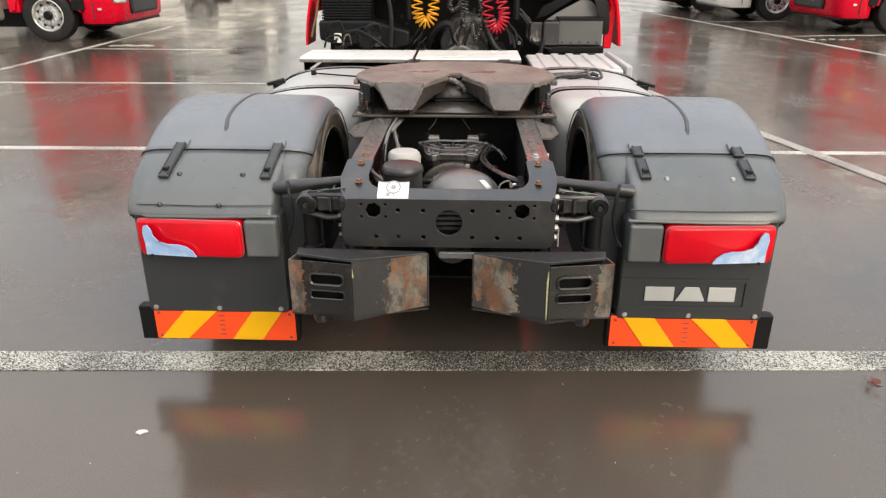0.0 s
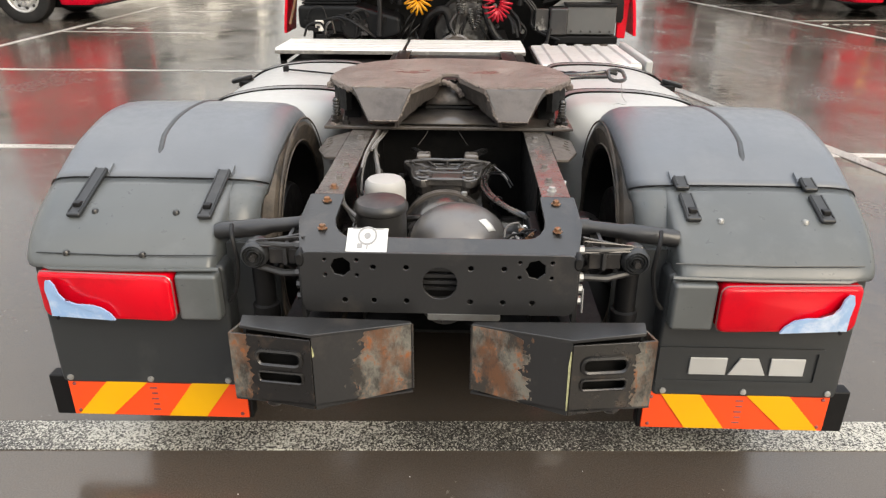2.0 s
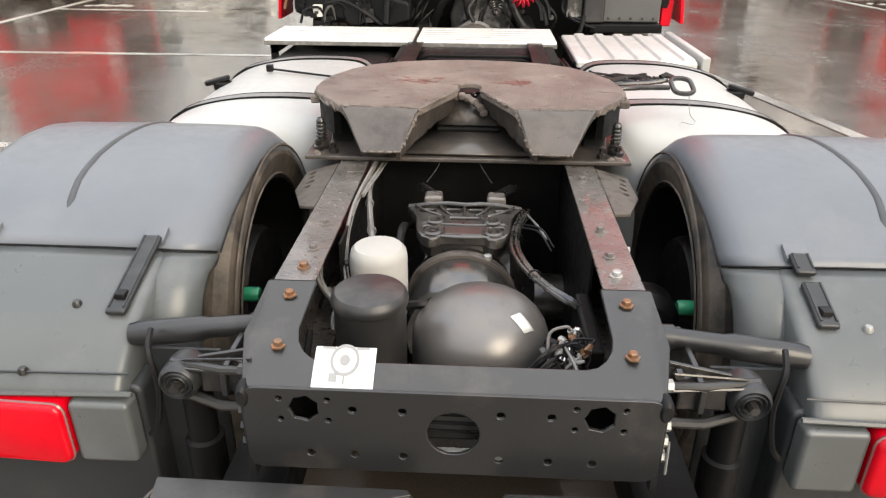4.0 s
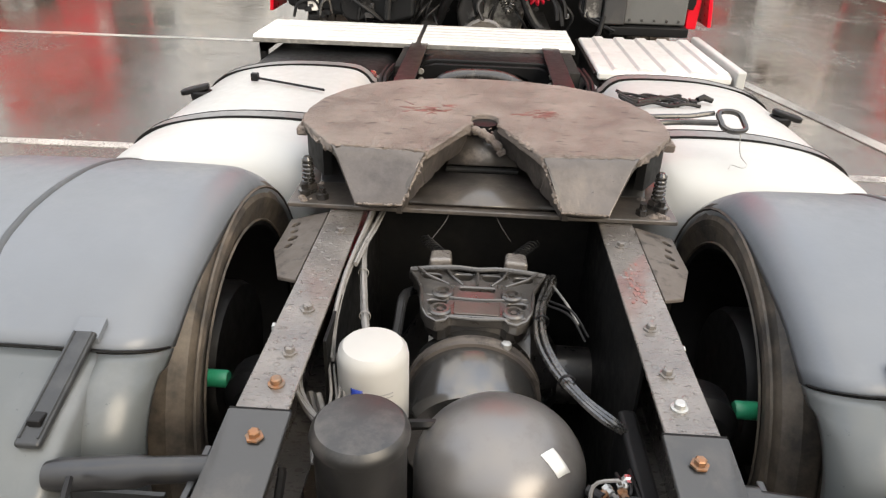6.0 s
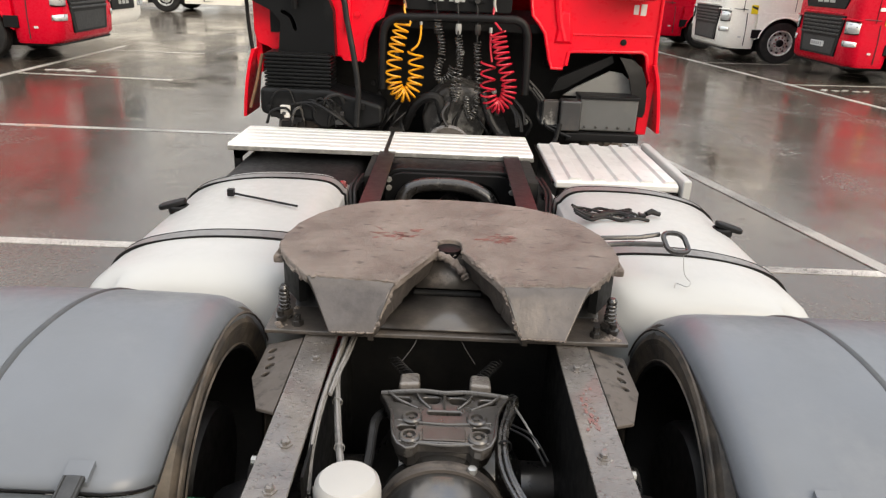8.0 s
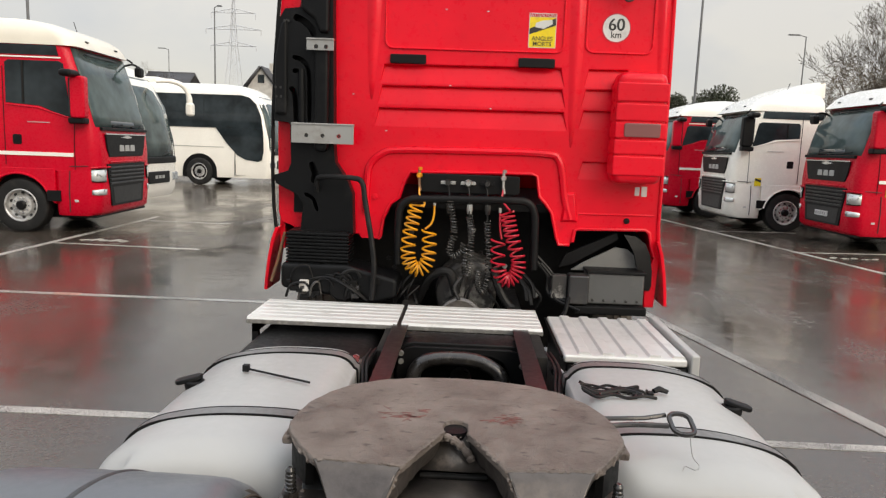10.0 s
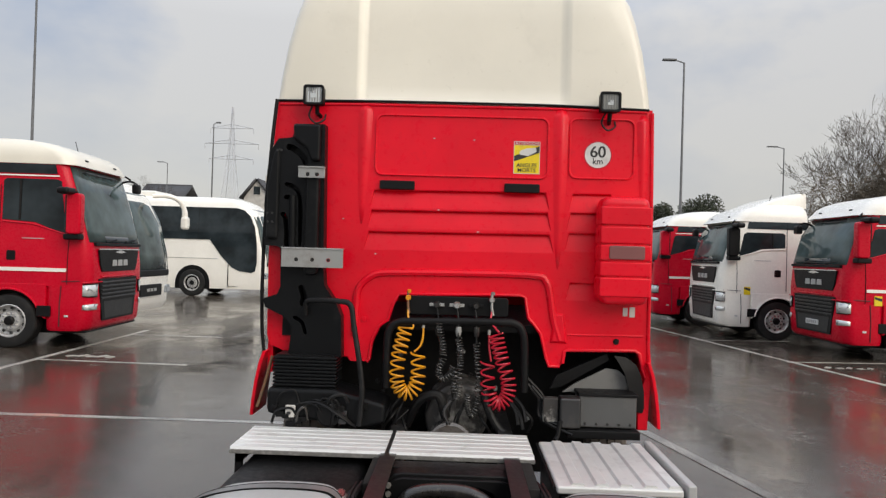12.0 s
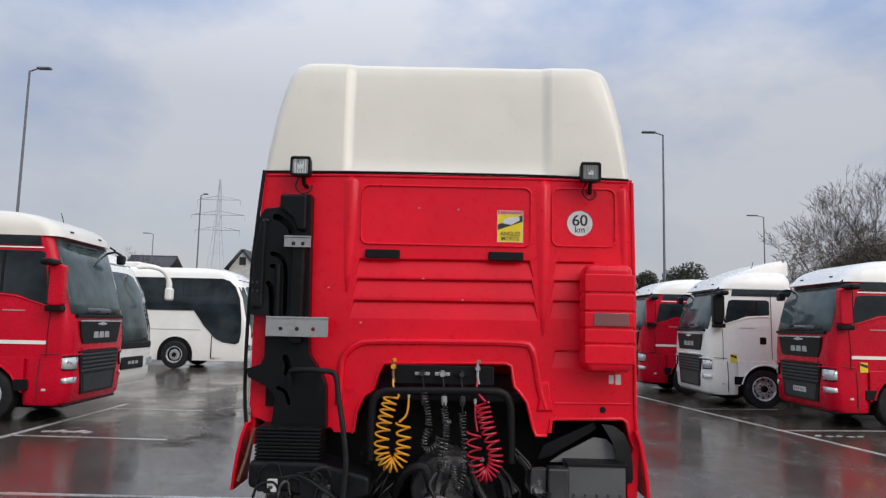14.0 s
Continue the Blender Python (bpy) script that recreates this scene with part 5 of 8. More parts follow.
part("rear_drum", Geo().turn([(0, -0.06), (0.065, -0.06), (0.075, -0.04), (0.075, 0.30), (0, 0.30)], (0.0, 0.10, 0.548), "y", 28), "casting", truck, "dark silencer end below the crossmember")

# fifth wheel coupling
def ragged(pts, step, amount, rg):
    """The outline cut into short steps, each nudged a little: a worn, crusted edge."""
    out = []
    for a, b in zip(pts, pts[1:] + pts[:1]):
        n = max(1, int(math.hypot(b[0] - a[0], b[1] - a[1]) / step))
        for k in range(n):
            w = amount if k else amount * 0.3
            out.append((a[0] + (b[0] - a[0]) * k / n + rg.uniform(-w, w), a[1] + (b[1] - a[1]) * k / n + rg.uniform(-w, w)))
    return out


flat = [(0.0, 1.600), (0.13, 1.590), (0.26, 1.553), (0.36, 1.490), (0.430, 1.40), (0.474, 1.30), (0.492, 1.20), (0.494, 1.115), (0.480, 1.062), (0.462, 1.030), (0.420, 0.962), (0.376, 0.893)]
outline = [(x, y) for x, y in flat] + [(0.26, 0.878), (0.138, 0.868), (0.036, 1.105), (0.036, 1.150)]
notch = [(0.036 * math.cos(radians(a)), 1.165 + 0.036 * math.sin(radians(a))) for a in (0, 30, 60, 90, 120, 150, 180)]
outline = outline + notch + mirrored(outline[::-1])[0:-1]
fw = part("fifth_wheel", Geo().prism(ragged(outline, 0.018, 0.0016, random.Random(4)), "xy", 1.006, 1.030), "grease", truck, "greasy brown steel fifth wheel plate", bevel=0.006)
for s in (-1, 1):
    # the ramp bends down from the plate in a soft fold
    rows = []
    for t, zz in ((0.0, 1.0295), (0.08, 1.0275), (0.18, 1.021), (0.32, 1.008), (0.55, 0.981), (0.80, 0.951), (0.95, 0.933), (1.0, 0.924)):
        xo, xi = 0.376 - 0.076 * t, 0.138 + 0.048 * t
        yo, yi = 0.896 - 0.116 * t, 0.872 - 0.088 * t
        rows.append([(s * (xi + (xo - xi) * k / 8), yi + (yo - yi) * k / 8, zz - 0.004 * math.sin(math.pi * k / 8) * t) for k in range(9)])
    under = [[(x, y + 0.018, z - 0.034 + 0.020 * i / 7) for x, y, z in r] for i, r in enumerate(rows)]
    g = Geo().loft([r + u[::-1] for r, u in zip(rows, under)])
    part("ramp", g, "ramp", fw, "sloping lead-in ramp", bevel=0.004, sharp=40)
    top_e = [(0.036, 1.112, 1.029), (0.085, 0.995, 1.029), (0.138, 0.872, 1.027), (0.152, 0.846, 1.008), (0.168, 0.815, 0.972), (0.186, 0.786, 0.925)]
    low_e = [(0.050, 1.125, 0.950), (0.095, 1.030, 0.945), (0.135, 0.930, 0.932), (0.152, 0.890, 0.925), (0.172, 0.840, 0.915), (0.190, 0.796, 0.900)]
    rgw = random.Random(60 + s)
    top_e, low_e = [smooth_path(e, 5) for e in (top_e, low_e)]
    low_e = [p + Vector((rgw.uniform(-1, 1), rgw.uniform(-1, 1), rgw.uniform(-1, 1))) * 0.003 for p in low_e]
    g = Geo().loft([[(s * p.x, p.y, p.z), (s * (p.x * 0.55 + q.x * 0.45 + 0.003), p.y * 0.55 + q.y * 0.45, p.z * 0.55 + q.z * 0.45), (s * q.x, q.y, q.z), (s * (q.x + 0.014), q.y, q.z), (s * (p.x + 0.014), p.y, p.z - 0.004)] for p, q in zip(top_e, low_e)])
    part("throat_wall", g, "throat", fw, "oily wall of the throat")
    part("side_skirt", Geo().prism([(s * 0.482, 1.20), (s * 0.466, 1.04), (s * 0.405, 0.945), (s * 0.385, 0.955), (s * 0.445, 1.05), (s * 0.462, 1.20)], "xy", 0.925, 1.006), "shade_black", fw)
    part("pedestal", Geo().prism([(1.00, 0.882), (1.42, 0.882), (1.32, 0.985), (1.10, 0.985)], "yz", min(s * 0.36, s * 0.43), max(s * 0.36, s * 0.43)), "chassis", fw, bevel=0.004)
    thread = [(0, 0), (0.024, 0), (0.024, 0.008), (0.013, 0.010)]
    for k in range(7):
        thread += [(0.013, 0.012 + 0.011 * k), (0.0185 - 0.0007 * k, 0.015 + 0.011 * k), (0.0185 - 0.0007 * k, 0.018 + 0.011 * k), (0.013, 0.021 + 0.011 * k)]
    sp = part("mount_bolt", Geo().turn(thread + [(0.008, 0.094), (0, 0.094)], (s * 0.445, 0.940, 0.884), "z", 12), "oily_hose", fw, "greasy threaded mounting bolt")
    part("nut", Geo().turn([(0, 0), (0.022, 0), (0.022, 0.014), (0, 0.014)], (s * 0.445, 0.940, 0.892), "z", 6), "throat", sp)
    for k in range(2):
        part("stud", Geo().turn([(0, 0), (0.016, 0), (0.016, 0.014), (0.009, 0.016), (0.009, 0.03), (0, 0.03)], (s * (0.40 + 0.05 * k), 0.892 + 0.02 * k, 0.884), "z", 6), "casting", fw)
    wing = [(s * 0.379, 0.865), (s * 0.476, 0.865), (s * 0.476, 0.700), (s * 0.425, 0.546), (s * 0.379, 0.520)]
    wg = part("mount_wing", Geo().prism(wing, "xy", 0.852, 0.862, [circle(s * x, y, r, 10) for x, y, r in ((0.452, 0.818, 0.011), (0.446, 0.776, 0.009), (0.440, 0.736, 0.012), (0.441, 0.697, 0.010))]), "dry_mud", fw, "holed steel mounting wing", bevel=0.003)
    for v in wg.data.vertices:
        v.co.z -= max(0.0, abs(v.co.x) - 0.40) * 0.35
    part("hook_tip", Geo().box(min(s * 0.470, s * 0.500), max(s * 0.470, s * 0.500), 1.055, 1.100, 0.990, 1.014), "grease", fw, bevel=0.006)
# added block: keeps the space under the plate dark and closed
part("dark_filler", Geo().prism([(-0.34, 1.20), (0.34, 1.20), (0.30, 1.50), (-0.30, 1.50)], "xy", 0.884, 1.008), "throat", fw, "added dark block that closes the gap under the plate", bevel=0.01)
part("throat_block", Geo().turn([(0.0, -0.09), (0.036, -0.09), (0.036, -0.004), (0, -0.004)], (0, 1.165, 1.02), "z", 16), "black", fw)
part("jaw", Geo().tube(smooth_path([(-0.045, 1.135, 1.000), (-0.020, 1.120, 1.006), (0.010, 1.105, 0.996), (0.040, 1.085, 0.975), (0.052, 1.075, 0.955)], 4), [0.012 + 0.003 * math.sin(2.3 * i) for i in range(17)], 9), "grease", fw, "crusted locking jaw")
# near-black so the lip reads as shade across the throat
part("throat_lip", Geo().box(-0.100, 0.100, 1.050, 1.072, 0.908, 0.922), "shade_black", fw, "dark lip across the throat", bevel=0.006)
part("throat_back", Geo().add([(-0.060, 1.150, 1.000), (0.060, 1.150, 1.000), (0.095, 1.075, 0.922), (-0.095, 1.075, 0.922)], [(0, 1, 2, 3)]), "throat", fw, "dirty sloping plate behind the throat", solid=0.006)
part("throat_floor", Geo().add([(-0.10, 1.10, 0.908), (0.10, 1.10, 0.908), (0.20, 0.875, 0.889), (-0.20, 0.875, 0.889)], [(0, 1, 2, 3)]), "bed", fw, solid=0.006)
base_out = [(-0.482, 0.858), (0.482, 0.858), (0.482, 1.55), (-0.482, 1.55)]
part("mount_plate", Geo().prism(base_out, "xy", 0.872, 0.884), "bed", fw, "greasy steel mounting plate", bevel=0.003)

# near-black sheets for shade behind the axle bracket; clods of mud on the coupling
part("shade_web", Geo().box(-0.29, 0.29, 1.02, 1.03, 0.32, 0.868), "shade_black", truck, "added near-black sheet for the shade under the coupling")
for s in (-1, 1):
    part("shade_liner", Geo().box(min(s * 0.286, s * 0.292), max(s * 0.286, s * 0.292), 0.32, 1.02, 0.32, 0.855), "shade_black", truck)


def clod(g, p, r, rg, flat=0.45):
    n = 6
    rings = []
    for h, k in ((0.0, 1.0), (0.5, 0.8), (0.9, 0.35)):
        rings.append([(p[0] + r * k * rg.uniform(0.7, 1.25) * math.cos(6.283 * i / n), p[1] + r * k * rg.uniform(0.7, 1.25) * math.sin(6.283 * i / n), p[2] + r * flat * h) for i in range(n)])
    g.loft(rings)


rg = random.Random(17)
cl = Geo()
for k in range(90):
    f = rg.random()
    sd = rg.choice((-1, 1))
    if k < 34:      # along the start of the ramps
        x, y = sd * (0.14 + 0.235 * f), 0.880 + 0.014 * f + rg.uniform(-0.004, 0.012)
        clod(cl, (x, y, 1.0285), rg.uniform(0.004, 0.010), rg)
    elif k < 60:    # along the throat
        x, y = sd * (0.036 + 0.102 * f + 0.008), 1.108 - 0.236 * f
        clod(cl, (x, y, 1.0285), rg.uniform(0.004, 0.011), rg, 0.6)
    else:           # over the plate
        a, q = rg.uniform(0, 6.28), math.sqrt(rg.random()) * 0.42
        clod(cl, (q * math.cos(a), 1.26 + 0.55 * q * math.sin(a), 1.0285), rg.uniform(0.003, 0.007), rg, 0.4)
# crusted ridges along the fold of the ramps and along the throat
for sd in (-1, 1):
    for a, b in (((0.140, 0.874, 1.029), (0.372, 0.897, 1.029)), ((0.036, 1.108, 1.029), (0.138, 0.872, 1.027)), ((0.138, 0.872, 1.026), (0.184, 0.790, 0.930)), ((0.188, 0.786, 0.925), (0.298, 0.782, 0.925))):
        n = 26
        pts = [Vector(a).lerp(Vector(b), i / n) + Vector((rg.uniform(-1, 1), rg.uniform(-1, 1), 0)) * 0.003 for i in range(n + 1)]
        cl.tube([(sd * p.x, p.y, p.z) for p in pts], [rg.uniform(0.0012, 0.0035 if a[2] < 0.95 else 0.0075) for _ in pts], 5)
for sd in (-1, 1):      # torn grease along the flanks of the plate
    flank = [(0.486, 1.24), (0.492, 1.16), (0.488, 1.09), (0.468, 1.042), (0.425, 0.972), (0.380, 0.902)]
    pts = smooth_path([(x, y, 1.016) for x, y in flank], 7)
    cl.tube([(sd * (p.x + rg.uniform(-0.004, 0.005)), p.y, p.z + rg.uniform(-0.012, 0.008)) for p in pts], [rg.uniform(0.001, 0.006) for _ in pts], 5)
    for k in range(14):
        clod(cl, (sd * rg.uniform(0.41, 0.47), rg.uniform(0.87, 1.0), 0.884), rg.uniform(0.004, 0.012), rg, 0.7)
for k in range(150):
    a, q = rg.uniform(0, 6.28), math.sqrt(rg.random()) * 0.45
    clod(cl, (q * math.cos(a), 1.27 + 0.60 * q * math.sin(a) * 1.1, 1.0288), rg.uniform(0.002, 0.006), rg, 0.5)
tagged(part("mud_crust", cl, "grease", fw, "dried clods of greasy mud"), kind="stuff")
sf = Geo()
for k in range(52):
    sd = 1 if k % 2 else -1
    x, y, a = sd * 0.155 + rg.gauss(0, 0.035), 1.215 + rg.gauss(0, 0.022), rg.gauss(0, 0.5)
    l, w = rg.uniform(0.008, 0.026), rg.uniform(0.0015, 0.004)
    c, n = math.cos(a), math.sin(a)
    sf.prism([(x - l * c, y - l * n), (x + w * n, y - w * c), (x + l * c, y + l * n), (x - w * n, y + w * c)], "xy", 1.029, 1.0315)
tagged(part("scuff_mark", sf, "scuff", fw, "reddish scraped flecks on the plate"), kind="stuff")
cr = Geo()
for sd in (-1, 1):
    for k in range(60):
        y = rg.uniform(0.12, 0.85)
        clod(cr, (sd * rg.uniform(0.298, 0.368), y, 0.867), rg.uniform(0.003, 0.008), rg, 0.4)
pf = Geo()
for k in range(34):
    x, y, r = 0.312 + rg.gauss(0, 0.012), 0.565 + rg.gauss(0, 0.045), rg.uniform(0.0015, 0.007)
    pf.prism([(x + r * rg.uniform(0.4, 1.1) * math.cos(1.05 * i), y + r * rg.uniform(0.5, 1.8) * math.sin(1.05 * i)) for i in range(6)], "xy", 0.8655 - 0.00004 * k, 0.8687 + 0.00004 * k)
tagged(part("primer_fleck", pf, "scuff", truck, "red primer showing through on the rail"), kind="stuff")
tagged(part("mud_crust", cr, "rail", truck, "dried clods of mud on the rails"), kind="stuff")

# fuel tanks with straps, caps and loose gear
def tank_section(x_in, x_out, z0, z1, k=0.0):
    """The rounded D-shaped section of a tank, as (x, z)."""
    x_in, x_out, z0, z1 = x_in + k, x_out - k, z0 + k, z1 - k
    pts = [(x_in, z0 + 0.10), (x_in, z1 - 0.11), (x_in + 0.015, z1 - 0.06), (x_in + 0.055, z1 - 0.02), (x_in + 0.12, z1 - 0.004), (x_in + 0.26, z1), (x_in + 0.40, z1 - 0.006), (x_in + 0.52, z1 - 0.024),
           (x_out - 0.12, z1 - 0.052), (x_out - 0.05, z1 - 0.095), (x_out - 0.012, z1 - 0.16), (x_out, z1 - 0.25), (x_out, z0 + 0.12), (x_out - 0.03, z0 + 0.04), (x_out - 0.10, z0), (x_in + 0.10, z0), (x_in + 0.03, z0 + 0.03)]
    return [(p.x, p.z) for p in smooth_path([(x, 0, z) for x, z in pts + pts[:1]], 3)[:-1]]


TANK = (0.475, 1.205, 0.30, 0.90)
for s in (-1, 1):
    y0, y1 = 1.15, 2.42
    rings = []
    for y, k in ((y0, 0.13), (y0 + 0.006, 0.09), (y0 + 0.022, 0.055), (y0 + 0.045, 0.034), (y0 + 0.085, 0.014), (y0 + 0.12, 0.004), (y0 + 0.15, 0.0), (y0 + 0.5, 0.0), (y1 - 0.10, 0.0), (y1 - 0.05, 0.010), (y1 - 0.015, 0.032), (y1, 0.07)):
        rings.append([(s * x, y, z) for x, z in tank_section(*TANK, k)])
    tk = part("fuel_tank", Geo().loft(rings), "tank", truck, "white-painted fuel tank with grey rubber-edged straps", sharp=60)
    for y in (1.51, 2.26):
        def hoop(a, b, k):
            ring = lambda yy, kk: [(s * x, yy, z) for x, z in tank_section(*TANK, kk)]
            return Geo().loft([ring(a, 0.004), ring(a, k), ring(b, k), ring(b, 0.004)], caps=False)
        stp = part("tank_strap", hoop(y - 0.030, y + 0.030, -0.006), "pad", tk, "grey steel strap", sharp=60)
        for a in (y - 0.040, y + 0.028):
            part("strap_rubber", hoop(a + 0.003, a + 0.008, -0.0075), "black", stp, "black rubber edge", sharp=60)
    cp = part("filler_cap", Geo().turn([(0.0, 0.036), (0.036, 0.034), (0.042, 0.028), (0.042, 0.01), (0.040, 0), (0.0, 0)], (s * 1.110, 1.935, 0.822), "z", 20), "black", tk, "black filler cap with a grip")
    gr = part("cap_grip", Geo().prism(rounded(-0.056, 0.056, -0.032, 0.032, 0.026), "xy", 0.0, 0.020), "black", cp, bevel=0.006)
    gr.matrix_basis = Matrix.Translation((s * 1.132, 1.935, 0.848)) @ Matrix.Rotation(radians(s * 14), 4, "Y") @ Matrix.Rotation(radians(-s * 12), 4, "Z")
# loose rod on the left tank, release handle on the right
rod = part("tie_rod", Geo().tube([(-0.895, 1.95, 0.910), (-0.60, 1.81, 0.912)], 0.0048, 8), "hose", truck, "thin black rod lying on the tank")
part("rod_end", Geo().box(-0.912, -0.884, 1.937, 1.963, 0.898, 0.928), "hose", rod, bevel=0.004)
hd = part("release_handle", Geo().tube(smooth_path([(0.47, 1.30, 0.995), (0.56, 1.31, 1.000), (0.665, 1.30, 1.005)], 5), 0.009, 10), "casting", truck, "black steel pull handle with a loop")
part("handle_bar", Geo().tube([(0.47, 1.35, 1.000), (0.60, 1.355, 1.006), (0.672, 1.37, 1.014)], 0.008, 8), "casting", hd)
loop = [(x, y, 1.008 + (y - 1.31) * 0.30) for x, y in rounded(0.675, 0.742, 1.262, 1.362, 0.028, 4)]
part("loop_grip", Geo().tube(loop, 0.0085, 8, True), "casting", hd)
rgc = random.Random(31)
for k in range(5):
    dy = (-0.045, 0.0, 0.055, -0.015, 0.025)[k]
    cab_pts = [(0.485, 1.885 + dy, 0.925)] + [(x, 1.878 + dy + rgc.uniform(-0.018, 0.018), 0.905 + rgc.uniform(0, 0.014)) for x in (0.54, 0.60, 0.66, 0.72)] + [(0.775 - 0.03 * k, 1.872 + dy * 0.8, 0.905)]
    part("tank_cable", Geo().tube(smooth_path(cab_pts, 5), (0.0065, 0.0055, 0.006, 0.009, 0.005)[k], 6), "hose", truck, "black cable lying on the tank" if k == 0 else "")
    for x in (0.56 + 0.05 * k, 0.70 - 0.02 * k):
        part("cable_tie", Geo().box(x, x + 0.010, 1.870 + dy, 1.886 + dy, 0.900, 0.916), "casting", truck, bevel=0.003)
part("cable_clamp", Geo().box(0.745, 0.772, 1.862, 1.890, 0.902, 0.918), "hose", truck, bevel=0.005)
part("cable_plug", Geo().tube([(0.775, 1.885, 0.916), (0.80, 1.90, 0.922), (0.835, 1.895, 0.912)], [0.010, 0.013, 0.009], 8), "hose", truck)
wire = [(0.735, 1.27, 0.995), (0.742, 1.25, 0.93), (0.76, 1.235, 0.907), (0.74, 1.205, 0.905), (0.715, 1.225, 0.906), (0.70, 1.20, 0.903)]
part("thin_wire", Geo().tube(smooth_path(wire, 5), 0.0014, 5), "zinc", truck, "thin loose wire")

# aluminium catwalk steps
for x0, x1 in ((-1.215, -0.362), (-0.345, 0.448)):
    cw = part("catwalk_step", Geo().box(x0, x1, 2.945, 3.425, 0.838, 0.862), "groove", truck, "ribbed aluminium catwalk step", bevel=0.004)
    n = 6
    for k in range(n):
        ya = 2.950 + k * 0.0795
        part("tread_rib", Geo().prism([(ya, 0.862), (ya + 0.068, 0.862), (ya + 0.064, 0.876), (ya + 0.006, 0.876)], "yz", x0 + 0.004, x1 - 0.004), "alu", cw)
    for x in (x0 + 0.03, x1 - 0.06):
        part("step_leg", Geo().box(x, x + 0.035, 2.96, 3.0, 0.45, 0.838), "black", cw)
        part("step_arm", Geo().box(x, x + 0.035, 2.96, 3.40, 0.79, 0.838), "black", cw)
# battery box with ribbed cover
bx = part("battery_box", Geo().box(0.53, 1.15, 2.60, 3.40, 0.36, 0.80), "black", truck, "black battery box with a white ribbed cover", bevel=0.02)
cv = part("box_cover", Geo().box(0.515, 1.130, 2.575, 3.405, 0.806, 0.846), "cover", bx, "whitish ribbed aluminium cover", bevel=0.012)
for k in range(5):
    x = 0.585 + 0.118 * k
    part("cover_rib", Geo().prism([(x, 0.845), (x + 0.072, 0.845), (x + 0.060, 0.858), (x + 0.012, 0.858)], "xz", 2.60, 3.385), "cover", cv)
part("side_frame", Geo().prism([(1.145, 3.41), (1.190, 3.41), (1.190, 2.57), (1.145, 2.57)], "xy", 0.60, 0.872), "tank", bx, "white side frame", bevel=0.01)
part("cover_hinge", Geo().tube([(0.507, 2.60, 0.83), (0.507, 3.40, 0.83)], 0.008, 6), "black", bx)

# chassis middle: crossmember with bolts, bent pipe, upright brackets
def arch_out(w, z1, t):
    """A pressed arch between the rails, as (x, z)."""
    out = [(-w, 0.60), (-w, z1 - 0.06), (-w + 0.045, z1 - 0.012), (-w + 0.09, z1), (w - 0.09, z1), (w - 0.045, z1 - 0.012), (w, z1 - 0.06), (w, 0.60)]
    inn = [(w - 0.075, 0.60), (w - 0.085, z1 - t - 0.085), (w - 0.125, z1 - t - 0.025), (w - 0.19, z1 - t), (-w + 0.19, z1 - t), (-w + 0.125, z1 - t - 0.025), (-w + 0.085, z1 - t - 0.085), (-w + 0.075, 0.60)]
    return out + inn


cm = part("middle_crossmember", Geo().prism(arch_out(0.345, 0.850, 0.075), "xz", 2.68, 2.80), "black", truck, "dark pressed arch-shaped crossmember", bevel=0.010)
part("front_flange", Geo().prism(arch_out(0.335, 0.832, 0.040), "xz", 2.655, 2.68), "black", cm, bevel=0.006)
part("top_flange", Geo().box(-0.33, 0.33, 2.79, 2.90, 0.835, 0.848), "black", cm, bevel=0.005)
# near-black sheet added as shade behind the arch
part("shade_back", Geo().box(-0.29, 0.29, 2.95, 2.96, 0.40, 0.80), "shade_black", cm)
for s in (-1, 1):
    part("upright", Geo().box(min(s * 0.352, s * 0.425), max(s * 0.352, s * 0.425), 2.50, 2.93, 0.60, 0.852), "frame", cm, "brown-black upright bracket", bevel=0.006)
    for z in (0.795, 0.752):
        part("bolt", Geo().turn([(0, -0.016), (0.013, -0.016), (0.015, 0.0)], (s * 0.312, 2.655, z), "y", 8), "zinc", cm)
part("bent_pipe", Geo().tube(smooth_path([(-0.245, 2.56, 0.54), (-0.245, 2.58, 0.68), (-0.215, 2.60, 0.750), (-0.15, 2.61, 0.782), (-0.05, 2.62, 0.790), (0.06, 2.62, 0.785), (0.15, 2.61, 0.755), (0.21, 2.59, 0.70), (0.23, 2.56, 0.58)], 5), 0.036, 16), "casting", truck, "dark dusty bent metal pipe")
part("prop_shaft", Geo().rod((0, 0.98, 0.50), (0, 3.9, 0.62), 0.06, 16), "casting", truck, "propeller shaft")
loom("air_line", [(-0.12, 2.3, 0.66), (-0.02, 2.38, 0.715), (0.10, 2.40, 0.70), (0.22, 2.36, 0.62)], 4, 0.009, "hose", truck, "black air line", 0.02, 12)
for x, m in ((-0.515, "dim_lens"), (-0.50, "zinc"), (-0.47, "hose"), (0.47, "zinc"), (0.455, "hose")):
    part("side_valve", Geo().turn([(0, -0.03), (0.02, -0.03), (0.026, 0), (0.02, 0.03), (0, 0.03)], (x, 2.42 + 0.05 * (m == "hose"), 0.80 + 0.02 * (m == "dim_lens")), "y", 10), m, truck, "small valve beside the rail")
loom("side_hose", [(-0.44, 2.5, 0.84), (-0.46, 2.35, 0.82), (-0.44, 2.2, 0.76), (-0.43, 1.9, 0.70)], 4, 0.009, "hose", truck, "", 0.02, 13)
loom("side_hose", [(0.44, 2.6, 0.84), (0.46, 2.4, 0.82), (0.44, 2.2, 0.78), (0.43, 1.9, 0.70)], 4, 0.009, "hose", truck, "", 0.02, 14)
